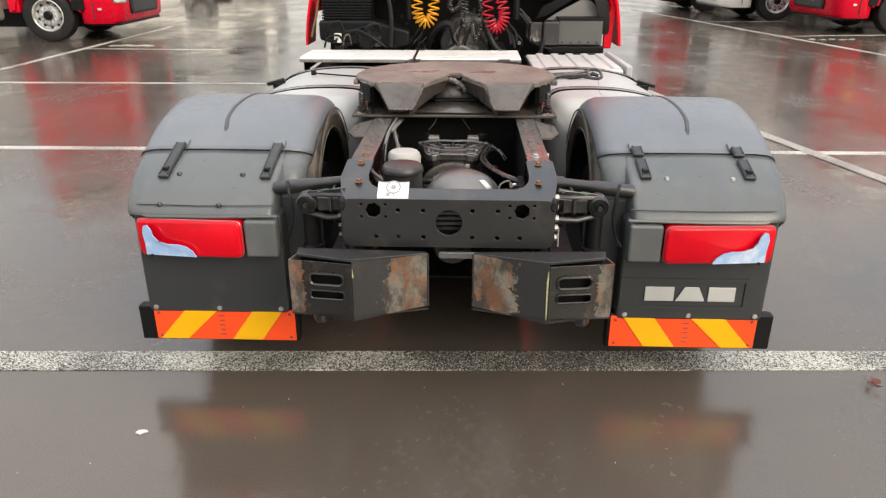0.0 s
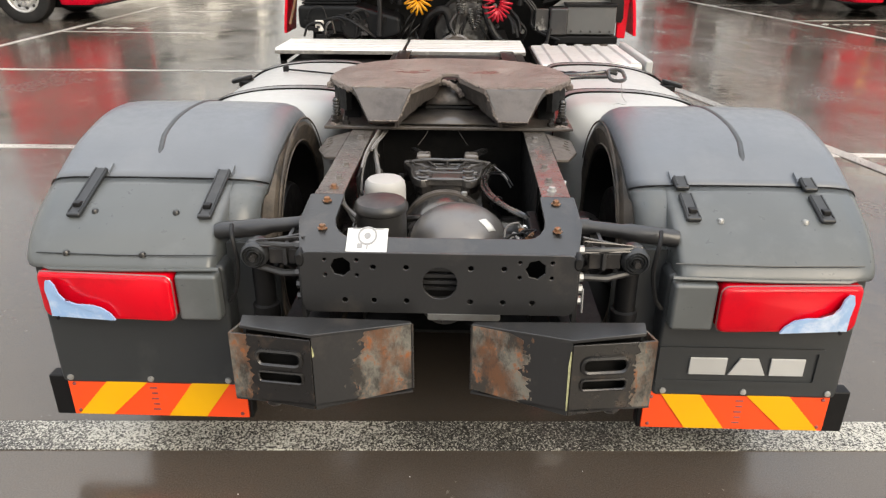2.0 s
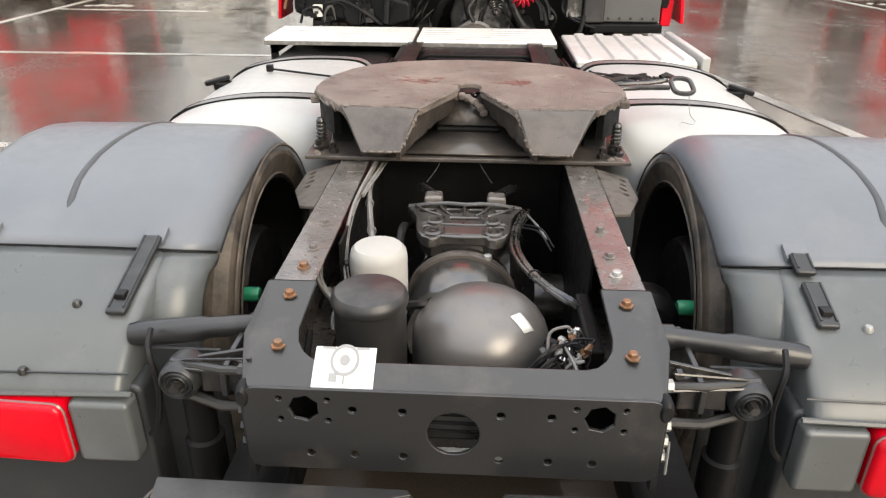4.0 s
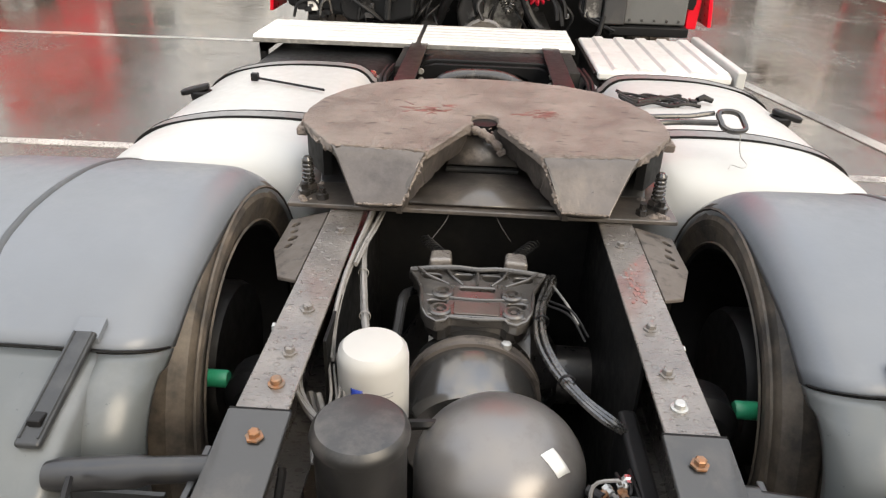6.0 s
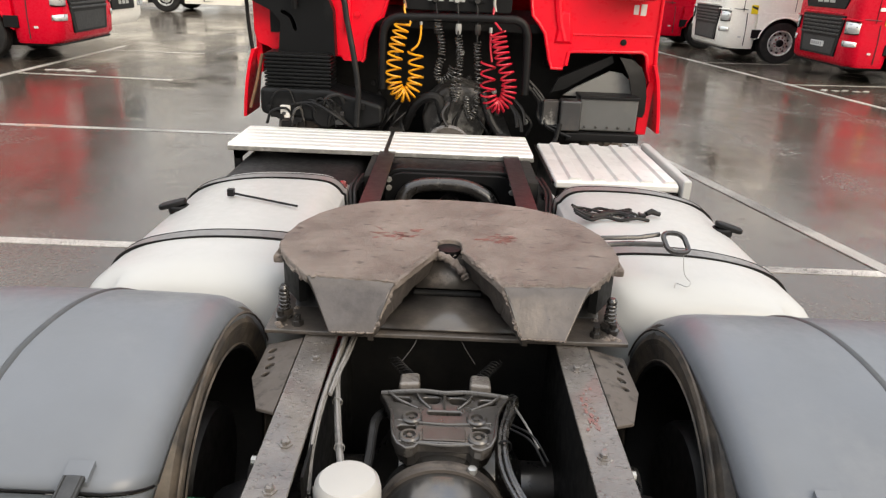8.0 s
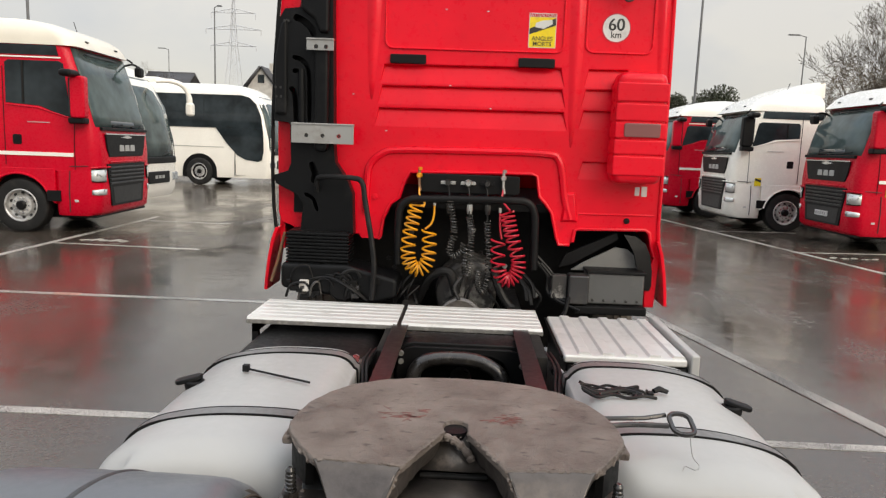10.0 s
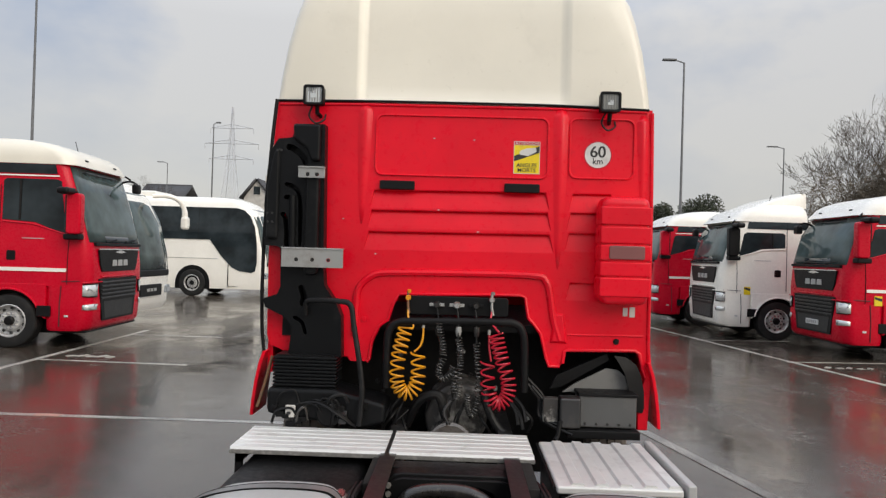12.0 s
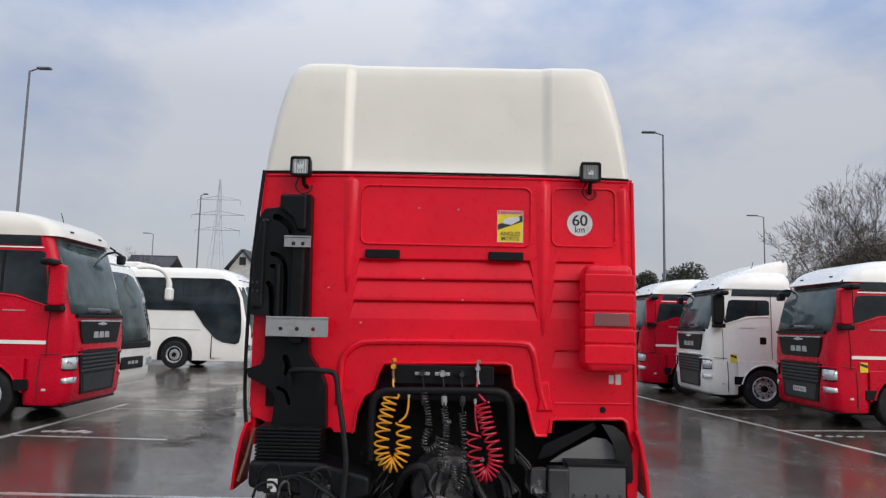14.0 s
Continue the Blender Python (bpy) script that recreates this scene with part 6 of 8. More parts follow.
sil = part("silencer", Geo().prism(rounded(-1.16, -0.45, 0.40, 0.80, 0.08), "xz", 2.50, 3.35), "black", truck, "black silencer box below the catwalk", bevel=0.03)
part("silencer_rim", Geo().prism(rounded(-1.17, -0.44, 0.70, 0.79, 0.03), "xz", 2.49, 2.51), "hose", sil)

# the frame and all that it carries sits a little off the cab's middle
for ob in truck.children:
    if ob.name.split(".")[0] in ("chassis_rail", "rear_crossmember", "fifth_wheel", "air_filter", "dryer_canister", "air_tank", "axle_drum", "axle_bracket", "valve_block", "wiring_loom", "thin_wire", "brake_hose", "cable_tie", "mud_crust"):
        ob.location.x -= 0.012

# cab: rear wall, sides, roof cap
def cab_outline():
    o = [(-1.205, 2.935), (-1.232, 2.60), (-1.240, 1.90), (-1.235, 1.40), (-1.215, 1.33), (-1.15, 1.31), (-1.10, 1.28), (-0.705, 1.268), (-0.690, 1.245), (-0.575, 1.245), (-0.560, 1.262), (-0.545, 1.38), (-0.500, 1.48), (-0.445, 1.52), (-0.415, 1.62), (-0.375, 1.690),
         (0.405, 1.705), (0.440, 1.690), (0.462, 1.56), (0.500, 1.52), (0.545, 1.46), (0.585, 1.30), (0.602, 1.255), (0.672, 1.255), (0.690, 1.275), (0.700, 1.352), (0.725, 1.362), (1.150, 1.372), (1.180, 1.352), (1.200, 1.27), (1.225, 1.20), (1.175, 1.05), (1.180, 0.86), (1.245, 0.86), (1.262, 1.20), (1.240, 1.40), (1.240, 1.90), (1.232, 2.60), (1.205, 2.925)]
    return o


POCKETS = []
for za, zb, w0, w1 in ((2.360, 2.252, 0.560, 0.580), (2.228, 2.120, 0.574, 0.594), (2.088, 1.980, 0.590, 0.614)):
    POCKETS.append([(-w0, za), (w0 - 0.008, za + 0.010), (w1 - 0.008, zb + 0.010), (-w1, zb)])
for za, zb, x0 in ((2.367, 2.262, 0.728), (2.243, 2.138, 0.718), (2.112, 2.006, 0.712), (1.792, 1.690, 0.726)):
    POCKETS.append([(x0, za), (0.97, za + 0.002), (0.97, zb + 0.002), (x0 - 0.022, zb)])
cab = part("cab_back_wall", Geo().prism(cab_outline(), "xz", 3.700, 3.740, POCKETS), "red", truck, "red pressed-steel cab back wall", bevel=0.009)
for i, (a, b, c, d) in enumerate(POCKETS):      # each floor leans out to the wall at its lower edge
    dep = 0.032 if i < 3 else 0.026
    fl = Geo().loft([[(a[0] - 0.003, 3.700 + dep, a[1] + 0.004), (b[0] + 0.003, 3.700 + dep, b[1] + 0.004), (b[0] + 0.003, 3.739, b[1] + 0.004), (a[0] - 0.003, 3.739, a[1] + 0.004)],
                     [((a[0] + d[0]) / 2 - 0.003, 3.700 + dep * 0.42, (a[1] + d[1]) / 2), ((b[0] + c[0]) / 2 + 0.003, 3.700 + dep * 0.42, (b[1] + c[1]) / 2), ((b[0] + c[0]) / 2 + 0.003, 3.739, (b[1] + c[1]) / 2), ((a[0] + d[0]) / 2 - 0.003, 3.739, (a[1] + d[1]) / 2)],
                     [(d[0] - 0.003, 3.7012, d[1] - 0.004), (c[0] + 0.003, 3.7012, c[1] - 0.004), (c[0] + 0.003, 3.739, c[1] - 0.004), (d[0] - 0.003, 3.739, d[1] - 0.004)]])
    part("pressed_pocket", fl, "red", cab, sharp=60)
for s in (-1, 1):
    part("cab_side", Geo().prism([(3.741, 1.15), (5.75, 1.15), (5.85, 1.9), (5.55, 2.93), (3.741, 2.93)], "yz", min(s * 1.20, s * 1.235), max(s * 1.20, s * 1.235)), "red", cab)
part("cab_floor", Geo().box(-1.19, 1.19, 3.80, 5.75, 1.45, 1.50), "black", cab)
part("cab_front", Geo().box(-1.19, 1.19, 5.75, 5.80, 1.2, 2.9), "red", cab)

def emboss(poly, depth, inset, plane_y=3.700):
    """A pressed pad: outline at the wall, a smaller outline proud of it."""
    cx, cz = sum(p[0] for p in poly) / len(poly), sum(p[1] for p in poly) / len(poly)
    w, h = max(abs(p[0] - cx) for p in poly), max(abs(p[1] - cz) for p in poly)
    small = [(cx + (x - cx) * (1 - inset / w), cz + (z - cz) * (1 - inset / h)) for x, z in poly]
    return Geo().loft([[(x, plane_y + 0.004, z) for x, z in poly], [(x, plane_y - depth * 0.7, z) for x, z in [((a[0] * 0.4 + b[0] * 0.6), (a[1] * 0.4 + b[1] * 0.6)) for a, b in zip(poly, small)]], [(x, plane_y - depth, z) for x, z in small]])


# raised frames of the two upper panels
for x0, x1, z0, z1 in ((-0.550, 0.552, 2.468, 2.845), (0.705, 1.105, 2.478, 2.848)):
    part("panel_frame", Geo().prism(rounded(x0 - 0.012, x1 + 0.012, z0 - 0.012, z1 + 0.012, 0.05), "xz", 3.688, 3.704, [rounded(x0, x1, z0, z1, 0.045)]), "red", cab, bevel=0.006)
# channel between the panels and the flange round the opening
def swage(xa, za, xb, zb, w, d):
    """A wide, soft pressed swage from one point of the wall to another."""
    n = 9
    rings = []
    for x, z, k in ((xa, za, 0.3), (xa + (xb - xa) * 0.06, za + (zb - za) * 0.06, 1.0), (xa + (xb - xa) * 0.35, za + (zb - za) * 0.35, 0.90), (xa + (xb - xa) * 0.6, za + (zb - za) * 0.6, 0.68), (xa + (xb - xa) * 0.8, za + (zb - za) * 0.8, 0.42), (xb, zb, 0.0)):
        rings.append([(x + w * (0.25 + 0.75 * k) * (2 * i / (n - 1) - 1), 3.7055 - d * k * (0.5 + 0.5 * math.cos(math.pi * (2 * i / (n - 1) - 1))), z) for i in range(n)])
    return Geo().loft(rings, caps=False, closed=False)


part("channel", swage(0.640, 2.92, 0.640, 1.84, 0.058, 0.021), "red", cab, solid=0.004, sharp=60)
part("channel", swage(-0.630, 2.92, -0.640, 2.10, 0.055, 0.017), "red", cab, solid=0.004, sharp=60)
part("channel", swage(1.165, 2.88, 1.175, 2.20, 0.045, 0.020), "red", cab, solid=0.004, sharp=60)
flange = smooth_path([(-0.66, 3.698, 1.42), (-0.655, 3.698, 1.60), (-0.64, 3.698, 1.72), (-0.56, 3.698, 1.80), (-0.45, 3.698, 1.825), (0.0, 3.698, 1.835), (0.48, 3.698, 1.835), (0.57, 3.698, 1.80), (0.60, 3.698, 1.70), (0.625, 3.698, 1.55), (0.665, 3.698, 1.42)], 5)
part("arch_flange", Geo().tube(flange, 0.024, 8), "red", cab)
part("arch_lip", Geo().tube([(x, 3.696, z) for x, z in cab_outline()[9:24]], 0.011, 8), "red", cab)
part("lower_flange", Geo().tube([(x, 3.696, z) for x, z in cab_outline()[24:31]], 0.012, 8), "red", cab)
part("edge_flange", Geo().tube([(1.222, 3.698, 2.90), (1.232, 3.698, 2.3), (1.235, 3.698, 1.4), (1.250, 3.690, 1.22)], 0.012, 8), "red", cab)
part("edge_flange", Geo().tube([(-1.19, 3.700, 2.905), (-0.61, 3.700, 2.915), (0.64, 3.700, 2.915), (1.19, 3.700, 2.905)], 0.010, 8), "red", cab)
part("lower_brace", emboss([(0.60, 1.40), (0.72, 1.40), (0.69, 1.60), (0.63, 1.60)], 0.02, 0.02), "red", cab, bevel=0.004)
part("lower_line", Geo().tube([(0.72, 3.700, 1.46), (1.20, 3.700, 1.465)], 0.008, 6), "red", cab)
for x, z in ((1.03, 1.425), (-0.60, 1.52), (0.66, 1.50)):
    part("grommet", Geo().turn([(0, -0.012), (0.018, -0.010), (0.020, 0.0)], (x, 3.700, z), "y", 10), "black" if x > 0.9 else "red", cab)
for x0, x1 in ((-0.523, -0.297), (0.283, 0.510)):
    pd = part("vent_pad", Geo().prism(rounded(x0, x1, 2.366, 2.424, 0.010), "xz", 3.676, 3.702), "black", cab, "black rubber vent flap", bevel=0.006)
for x, z in ((-0.757, 2.168), (0.12, 2.105), (-0.18, 2.705), (0.08, 2.70), (-0.14, 2.24), (-0.54, 1.945)):
    part("paint_chip", Geo().prism([(x - 0.008, z), (x, z - 0.004), (x + 0.010, z + 0.001), (x + 0.002, z + 0.005)], "xz", 3.697, 3.703), "scrap", cab)

roof_rings = []
for z, hw, yb, r, dp in ((2.930, 1.215, 3.700, 0.05, 0.0), (2.97, 1.212, 3.701, 0.055, 0.022), (3.05, 1.205, 3.703, 0.06, 0.030), (3.30, 1.168, 3.712, 0.07, 0.032), (3.50, 1.122, 3.722, 0.08, 0.032), (3.62, 1.086, 3.732, 0.09, 0.032), (3.675, 1.060, 3.745, 0.10, 0.030), (3.705, 1.028, 3.770, 0.12, 0.026), (3.722, 0.97, 3.82, 0.15, 0.02), (3.735, 0.85, 3.95, 0.18, 0.0)):
    yf = 5.55 - (z - 2.93) * 0.9
    ring = rounded(-hw, hw, yb, yf, r, 5)
    back = [(x, yb + dp * k) for x, k in ((-0.705, 0.0), (-0.690, 0.06), (-0.665, 0.5), (-0.640, 0.94), (-0.625, 1.0), (-0.2, 1.05), (0.2, 1.05), (0.625, 1.0), (0.640, 0.94), (0.665, 0.5), (0.690, 0.06), (0.705, 0.0))]
    ring = ring[:18] + back + ring[18:]
    roof_rings.append([(x, y, z) for x, y in ring])
roof = part("roof_cap", Geo().loft(roof_rings), "cream", truck, "cream moulded high roof", sharp=50)
seam = smooth_path([(-1.20, 3.694, 2.928), (-0.62, 3.692, 2.936), (0.0, 3.692, 2.938), (0.63, 3.692, 2.936), (1.20, 3.694, 2.920)], 5)
part("roof_seal", Geo().tube(seam, 0.008, 6), "black", roof, "black rubber roof seal")
for s in (-1, 1):
    if s > 0:
        continue
    strip = [(1.205, 3.67, 2.930), (1.232, 3.67, 2.62), (1.256, 3.67, 2.19), (1.262, 3.67, 2.03), (1.265, 3.67, 1.72), (1.258, 3.67, 1.46), (1.240, 3.67, 1.28)]
    part("corner_strip", Geo().tube(smooth_path([(s * x, y + (0.03 if s > 0 else 0.0), z) for x, y, z in strip], 4), 0.012, 8), "black", cab, "black rubber corner seal")

# work lamps under the roof edge
for x in (-0.945, 0.925):
    wl = part("work_lamp", Geo().prism(rounded(x - 0.062, x + 0.062, 2.880, 3.000, 0.018), "xz", 3.565, 3.635), "black", truck, "square work lamp on a bracket", bevel=0.008)
    part("bezel", Geo().prism(rounded(x - 0.066, x + 0.066, 2.876, 3.004, 0.018), "xz", 3.552, 3.570, [rounded(x - 0.050, x + 0.050, 2.892, 2.988, 0.010)]), "black", wl, bevel=0.004)
    lens = part("lamp_lens", Geo().prism(rounded(x - 0.051, x + 0.051, 2.891, 2.989, 0.010), "xz", 3.562, 3.568), "lamp_clear" if x < 0 else "dim_glass", wl, "ribbed lamp glass", bevel=0.002)
    for k in range(6):
        part("glass_rib", Geo().rod((x - 0.042 + 0.0168 * k, 3.561, 2.896), (x - 0.042 + 0.0168 * k, 3.561, 2.984), 0.0035, 6), "dim_glass", lens)
    part("bulb", Geo().box(x - 0.018, x + 0.018, 3.557, 3.562, 2.920, 2.950), "lamp_clear", lens, bevel=0.002)
    part("lamp_bracket", Geo().tube([(x + 0.01, 3.63, 2.88), (x + 0.01, 3.64, 2.84), (x + 0.02, 3.70, 2.83)], 0.014, 8), "black", wl)
    part("lamp_wire", Geo().tube(smooth_path([(x - 0.02, 3.62, 2.88), (x - 0.04, 3.63, 2.82), (x, 3.64, 2.775), (x + 0.05, 3.66, 2.80), (x + 0.055, 3.69, 2.84)], 5), 0.006, 6), "hose", wl)

# stickers
warn = part("warning_sticker", Geo().prism([(0.338, 2.490), (0.508, 2.490), (0.508, 2.700), (0.338, 2.700)], "xz", 3.6975, 3.7000), "sticker", truck, "yellow and black blind-spot warning sticker")
part("sticker_ground", Geo().box(0.342, 0.504, 3.6962, 3.6974, 2.494, 2.675), "lemon", warn)
part("sticker_band", Geo().box(0.342, 0.504, 3.6962, 3.6974, 2.677, 2.697), "coil_red", warn)
part("sticker_band", Geo().prism([(0.342, 2.570), (0.504, 2.628), (0.504, 2.672), (0.342, 2.605)], "xz", 3.6948, 3.6961), "ink", warn)
part("sticker_truck", Geo().prism([(0.375, 2.615), (0.43, 2.605), (0.485, 2.635), (0.48, 2.660), (0.42, 2.655), (0.38, 2.640)], "xz", 3.6935, 3.6947), "sticker", warn)
FACE = Euler((radians(90), 0, 0)).to_matrix().to_4x4()
writing("sticker_text", "ATTENTION", 0.027, "sticker", Matrix.Translation((0.423, 3.6958, 2.687)) @ FACE, warn)
writing("sticker_text", "ANGLES", 0.036, "ink", Matrix.Translation((0.423, 3.6958, 2.545)) @ FACE, warn, bold=0.0005)
writing("sticker_text", "MORTS", 0.036, "ink", Matrix.Translation((0.423, 3.6958, 2.513)) @ FACE, warn, bold=0.0005)
disc = part("speed_disc", Geo().prism(circle(0.880, 2.624, 0.086, 32), "xz", 3.6975, 3.7000), "sticker", truck, "round white speed sticker with a thin rim")
part("disc_rim", Geo().prism(circle(0.880, 2.624, 0.090, 32), "xz", 3.6965, 3.6995, [circle(0.880, 2.624, 0.0835, 32)]), "coil_red", disc)
for dx in (-0.002, 0.0, 0.002):
    writing("disc_text", "60", 0.104, "ink", Matrix.Translation((0.880 + dx, 3.6968 - 0.0001 * (dx > 0), 2.641)) @ FACE, disc)
writing("disc_text", "km", 0.055, "ink", Matrix.Translation((0.880, 3.6968, 2.582)) @ FACE, disc, bold=0.0006)
nb = part("number_sticker", Geo().box(1.068, 1.098, 3.6972, 3.70, 1.590, 1.645), "sticker", truck, "small white number sticker")
part("number_bar", Geo().box(1.110, 1.145, 3.6972, 3.70, 1.585, 1.650), "scrap", nb)

# air intake stack
def groove(pts, w):
    """The outline of a soft channel along a path, as (x, z)."""
    c = smooth_path([(x, 0, z) for x, z in pts], 4)
    left, right = [], []
    for i, p in enumerate(c):
        t = (c[min(i + 1, len(c) - 1)] - c[max(i - 1, 0)]).normalized()
        n = Vector((-t.z, 0, t.x)) * w * (0.55 if i in (0, len(c) - 1) else 1.0)
        left.append((p.x + n.x, p.z + n.z))
        right.append((p.x - n.x, p.z - n.z))
    return left + right[::-1]


GROOVES = [groove([(-1.115, 2.615), (-1.07, 2.60), (-1.01, 2.555), (-0.985, 2.50)], 0.020), groove([(-1.12, 2.375), (-1.06, 2.355), (-1.022, 2.30), (-1.012, 2.15), (-1.012, 1.98)], 0.014),
           groove([(-1.135, 2.19), (-1.105, 2.14), (-1.095, 1.94)], 0.016), groove([(-1.12, 2.29), (-1.08, 2.29)], 0.014), groove([(-1.00, 1.73), (-0.975, 1.66), (-0.985, 1.60)], 0.020), groove([(-1.04, 1.53), (-0.985, 1.50), (-0.955, 1.42)], 0.012)]
stack = part("air_intake", Geo().prism([(-1.062, 2.760), (-0.872, 2.760), (-0.855, 1.84), (-0.846, 1.735), (-0.765, 1.62), (-0.732, 1.54), (-0.722, 1.28), (-1.065, 1.28), (-1.045, 1.47), (-1.10, 1.530), (-1.222, 1.588), (-1.236, 1.640), (-1.145, 1.672), (-1.126, 1.72), (-1.133, 1.96), (-1.150, 1.975), (-1.236, 1.980), (-1.246, 2.245), (-1.232, 2.47), (-1.210, 2.590), (-1.168, 2.662), (-1.075, 2.672)], "xz", 3.590, 3.690, GROOVES), "snorkel", truck, "black plastic air intake stack", bevel=0.010)
part("rear_panel", Geo().box(-1.13, -0.89, 3.688, 3.698, 1.40, 2.68), "snorkel", stack)
part("duct", Geo().prism(rounded(-0.972, -0.885, 1.80, 2.47, 0.03), "xz", 3.530, 3.600), "snorkel", stack, bevel=0.022)
part("upper_pad", Geo().prism([(-1.07, 2.755), (-0.89, 2.755), (-0.89, 2.52), (-0.95, 2.52), (-0.98, 2.60), (-1.06, 2.655)], "xz", 3.550, 3.600), "snorkel", stack, bevel=0.020)
part("side_pad", Geo().prism([(-1.190, 2.57), (-1.15, 2.61), (-1.150, 2.02), (-1.225, 2.02), (-1.228, 2.36)], "xz", 3.565, 3.600), "snorkel", stack, bevel=0.018)
part("inner_tube", Geo().tube(smooth_path([(-1.062, 3.59, 2.30), (-1.058, 3.585, 2.15), (-1.055, 3.59, 1.93)], 5), 0.022, 10), "snorkel", stack)
for x, z in ((-1.215, 2.13), (-1.185, 2.13), (-1.218, 2.185), (-1.188, 2.185), (-1.165, 2.585), (-1.140, 2.585)):
    part("stack_hole", Geo().prism(circle(x, z, 0.008, 8), "xz", 3.563, 3.566), "ink", stack)
for k in range(9):
    z = 1.105 + 0.0215 * k
    part("bellows_ring", Geo().prism(rounded(-1.135, -0.735, z, z + 0.015, 0.006), "xz", 3.50, 3.72), "snorkel", stack, bevel=0.005)
part("bellows_core", Geo().box(-1.12, -0.75, 3.52, 3.72, 1.08, 1.30), "black", stack)
part("intake_box", Geo().prism([(-1.16, 1.10), (-0.74, 1.10), (-0.42, 1.02), (-0.42, 0.90), (-0.55, 0.86), (-1.16, 0.94)], "xz", 3.46, 3.80), "snorkel", stack, "black intake box", bevel=0.03)
for x0, x1, z0, z1, n in ((-1.106, -0.718, 1.848, 1.968, 3), (-1.016, -0.848, 2.408, 2.476, 2)):
    hl = [circle(x0 + (x1 - x0) * f, (z0 + z1) / 2 - 0.012, 0.012, 10) for f in ((0.24, 0.50, 0.76) if n == 3 else (0.35, 0.70))]
    rl = part("bracket_rail", Geo().prism([(x0, z0), (x1, z0), (x1, z1), (x0, z1)], "xz", 3.508, 3.516, hl), "zinc", truck, "galvanised mounting rail with bolt holes", bevel=0.003)
    part("rail_lip", Geo().box(x0, x1, 3.500, 3.545, z1 - 0.006, z1 + 0.004), "zinc", rl, bevel=0.002)
    for h in hl:
        cxh = sum(p[0] for p in h) / len(h)
        part("rail_bolt", Geo().turn([(0, -0.008), (0.009, -0.008), (0.011, 0.004)], (cxh, 3.512, (z0 + z1) / 2 - 0.012), "y", 6), "casting", rl)
# red side canister with a marker lamp
can = part("side_canister", Geo().prism(rounded(0.880, 1.185, 1.672, 2.345, 0.05), "xz", 3.516, 3.700), "red", truck, "red plastic side canister with a marker lamp", bevel=0.05, seg=4)
for z0, z1 in ((2.168, 2.282), (2.052, 2.158), (1.948, 2.044), (1.850, 1.940), (1.722, 1.842)):
    part("canister_band", Geo().prism(rounded(0.876, 1.189, z0, z1, 0.012), "xz", 3.506, 3.690), "red", can, bevel=0.010, seg=3)
part("marker_lens", Geo().prism(rounded(0.930, 1.150, 1.955, 2.040, 0.014), "xz", 3.498, 3.524), "dim_lens", can, "smoky red marker lens", bevel=0.006)
for z in (2.26, 2.10, 1.90, 1.76):
    part("side_clip", Geo().box(1.180, 1.205, 3.58, 3.66, z - 0.03, z + 0.03), "black", can)

# connection panel, tube frame and coiled lines
cp = part("connection_panel", Geo().prism(rounded(-0.31, 0.33, 1.565, 1.685, 0.02), "xz", 3.650, 3.690), "black", truck, "black connection panel with air and electric sockets", bevel=0.006)
part("tube_frame", Geo().tube(smooth_path([(-0.435, 3.60, 1.10), (-0.435, 3.60, 1.35), (-0.425, 3.60, 1.46), (-0.37, 3.60, 1.515), (-0.25, 3.60, 1.525), (0.25, 3.60, 1.535), (0.38, 3.60, 1.525), (0.425, 3.60, 1.46), (0.435, 3.60, 1.35), (0.44, 3.60, 1.10)], 5), 0.025, 12), "black", truck, "black bent tube frame")
for x in (-0.128, 0.0, 0.122):
    so = part("socket", Geo().turn([(0, -0.05), (0.016, -0.05), (0.020, -0.02), (0.024, 0.0), (0, 0)], (x, 3.650, 1.632), "y", 14), "zinc" if x == 0 else "casting", cp, "electric trailer socket")
    part("socket_ear", Geo().box(x - 0.048, x + 0.048, 3.640, 3.650, 1.620, 1.642), "zinc" if x < 0.1 else "black", so, bevel=0.003)
for x, m in ((-0.312, "coil_yellow"), (0.222, "zinc")):
    hk = part("air_coupling", Geo().turn([(0, -0.06), (0.014, -0.06), (0.020, -0.035), (0.014, 0.0), (0, 0)], (x, 3.660, 1.672), "y", 12), m, cp, "air coupling head")
    part("coupling_stem", Geo().tube([(x, 3.62, 1.715), (x, 3.62, 1.62), (x + 0.01, 3.62, 1.575)], 0.009, 8), "brass" if x < 0 else "zinc", hk)
    part("coupling_knob", Geo().turn([(0, 0), (0.012, 0), (0.014, 0.018), (0, 0.022)], (x + 0.006, 3.62, 1.705), "z", 10), m, hk)


def coil(path, radius, turns, wire, flat=0.6):
    """A coiled line wound round a soft path."""
    spine = smooth_path(path, 24)
    pts, n = [], turns * 14
    up = Vector((0, 1, 0))
    for i in range(n + 1):
        f = i / n * (len(spine) - 1)
        k = min(int(f), len(spine) - 2)
        p = spine[k].lerp(spine[k + 1], f - k)
        t = (spine[k + 1] - spine[k]).normalized()
        side = t.cross(up).normalized()
        a = 2 * math.pi * turns * i / n
        pts.append(p + side * math.cos(a) * radius + up * math.sin(a) * radius * flat)
    return Geo().tube(pts, wire, 6)


yc = part("yellow_coil", coil([(-0.318, 3.58, 1.490), (-0.340, 3.58, 1.40), (-0.361, 3.58, 1.30), (-0.368, 3.58, 1.17), (-0.345, 3.58, 1.098), (-0.298, 3.58, 1.070), (-0.252, 3.58, 1.105), (-0.232, 3.58, 1.19), (-0.238, 3.58, 1.33)], 0.043, 19, 0.0066, 0.8), "coil_yellow", truck, "yellow coiled air line")
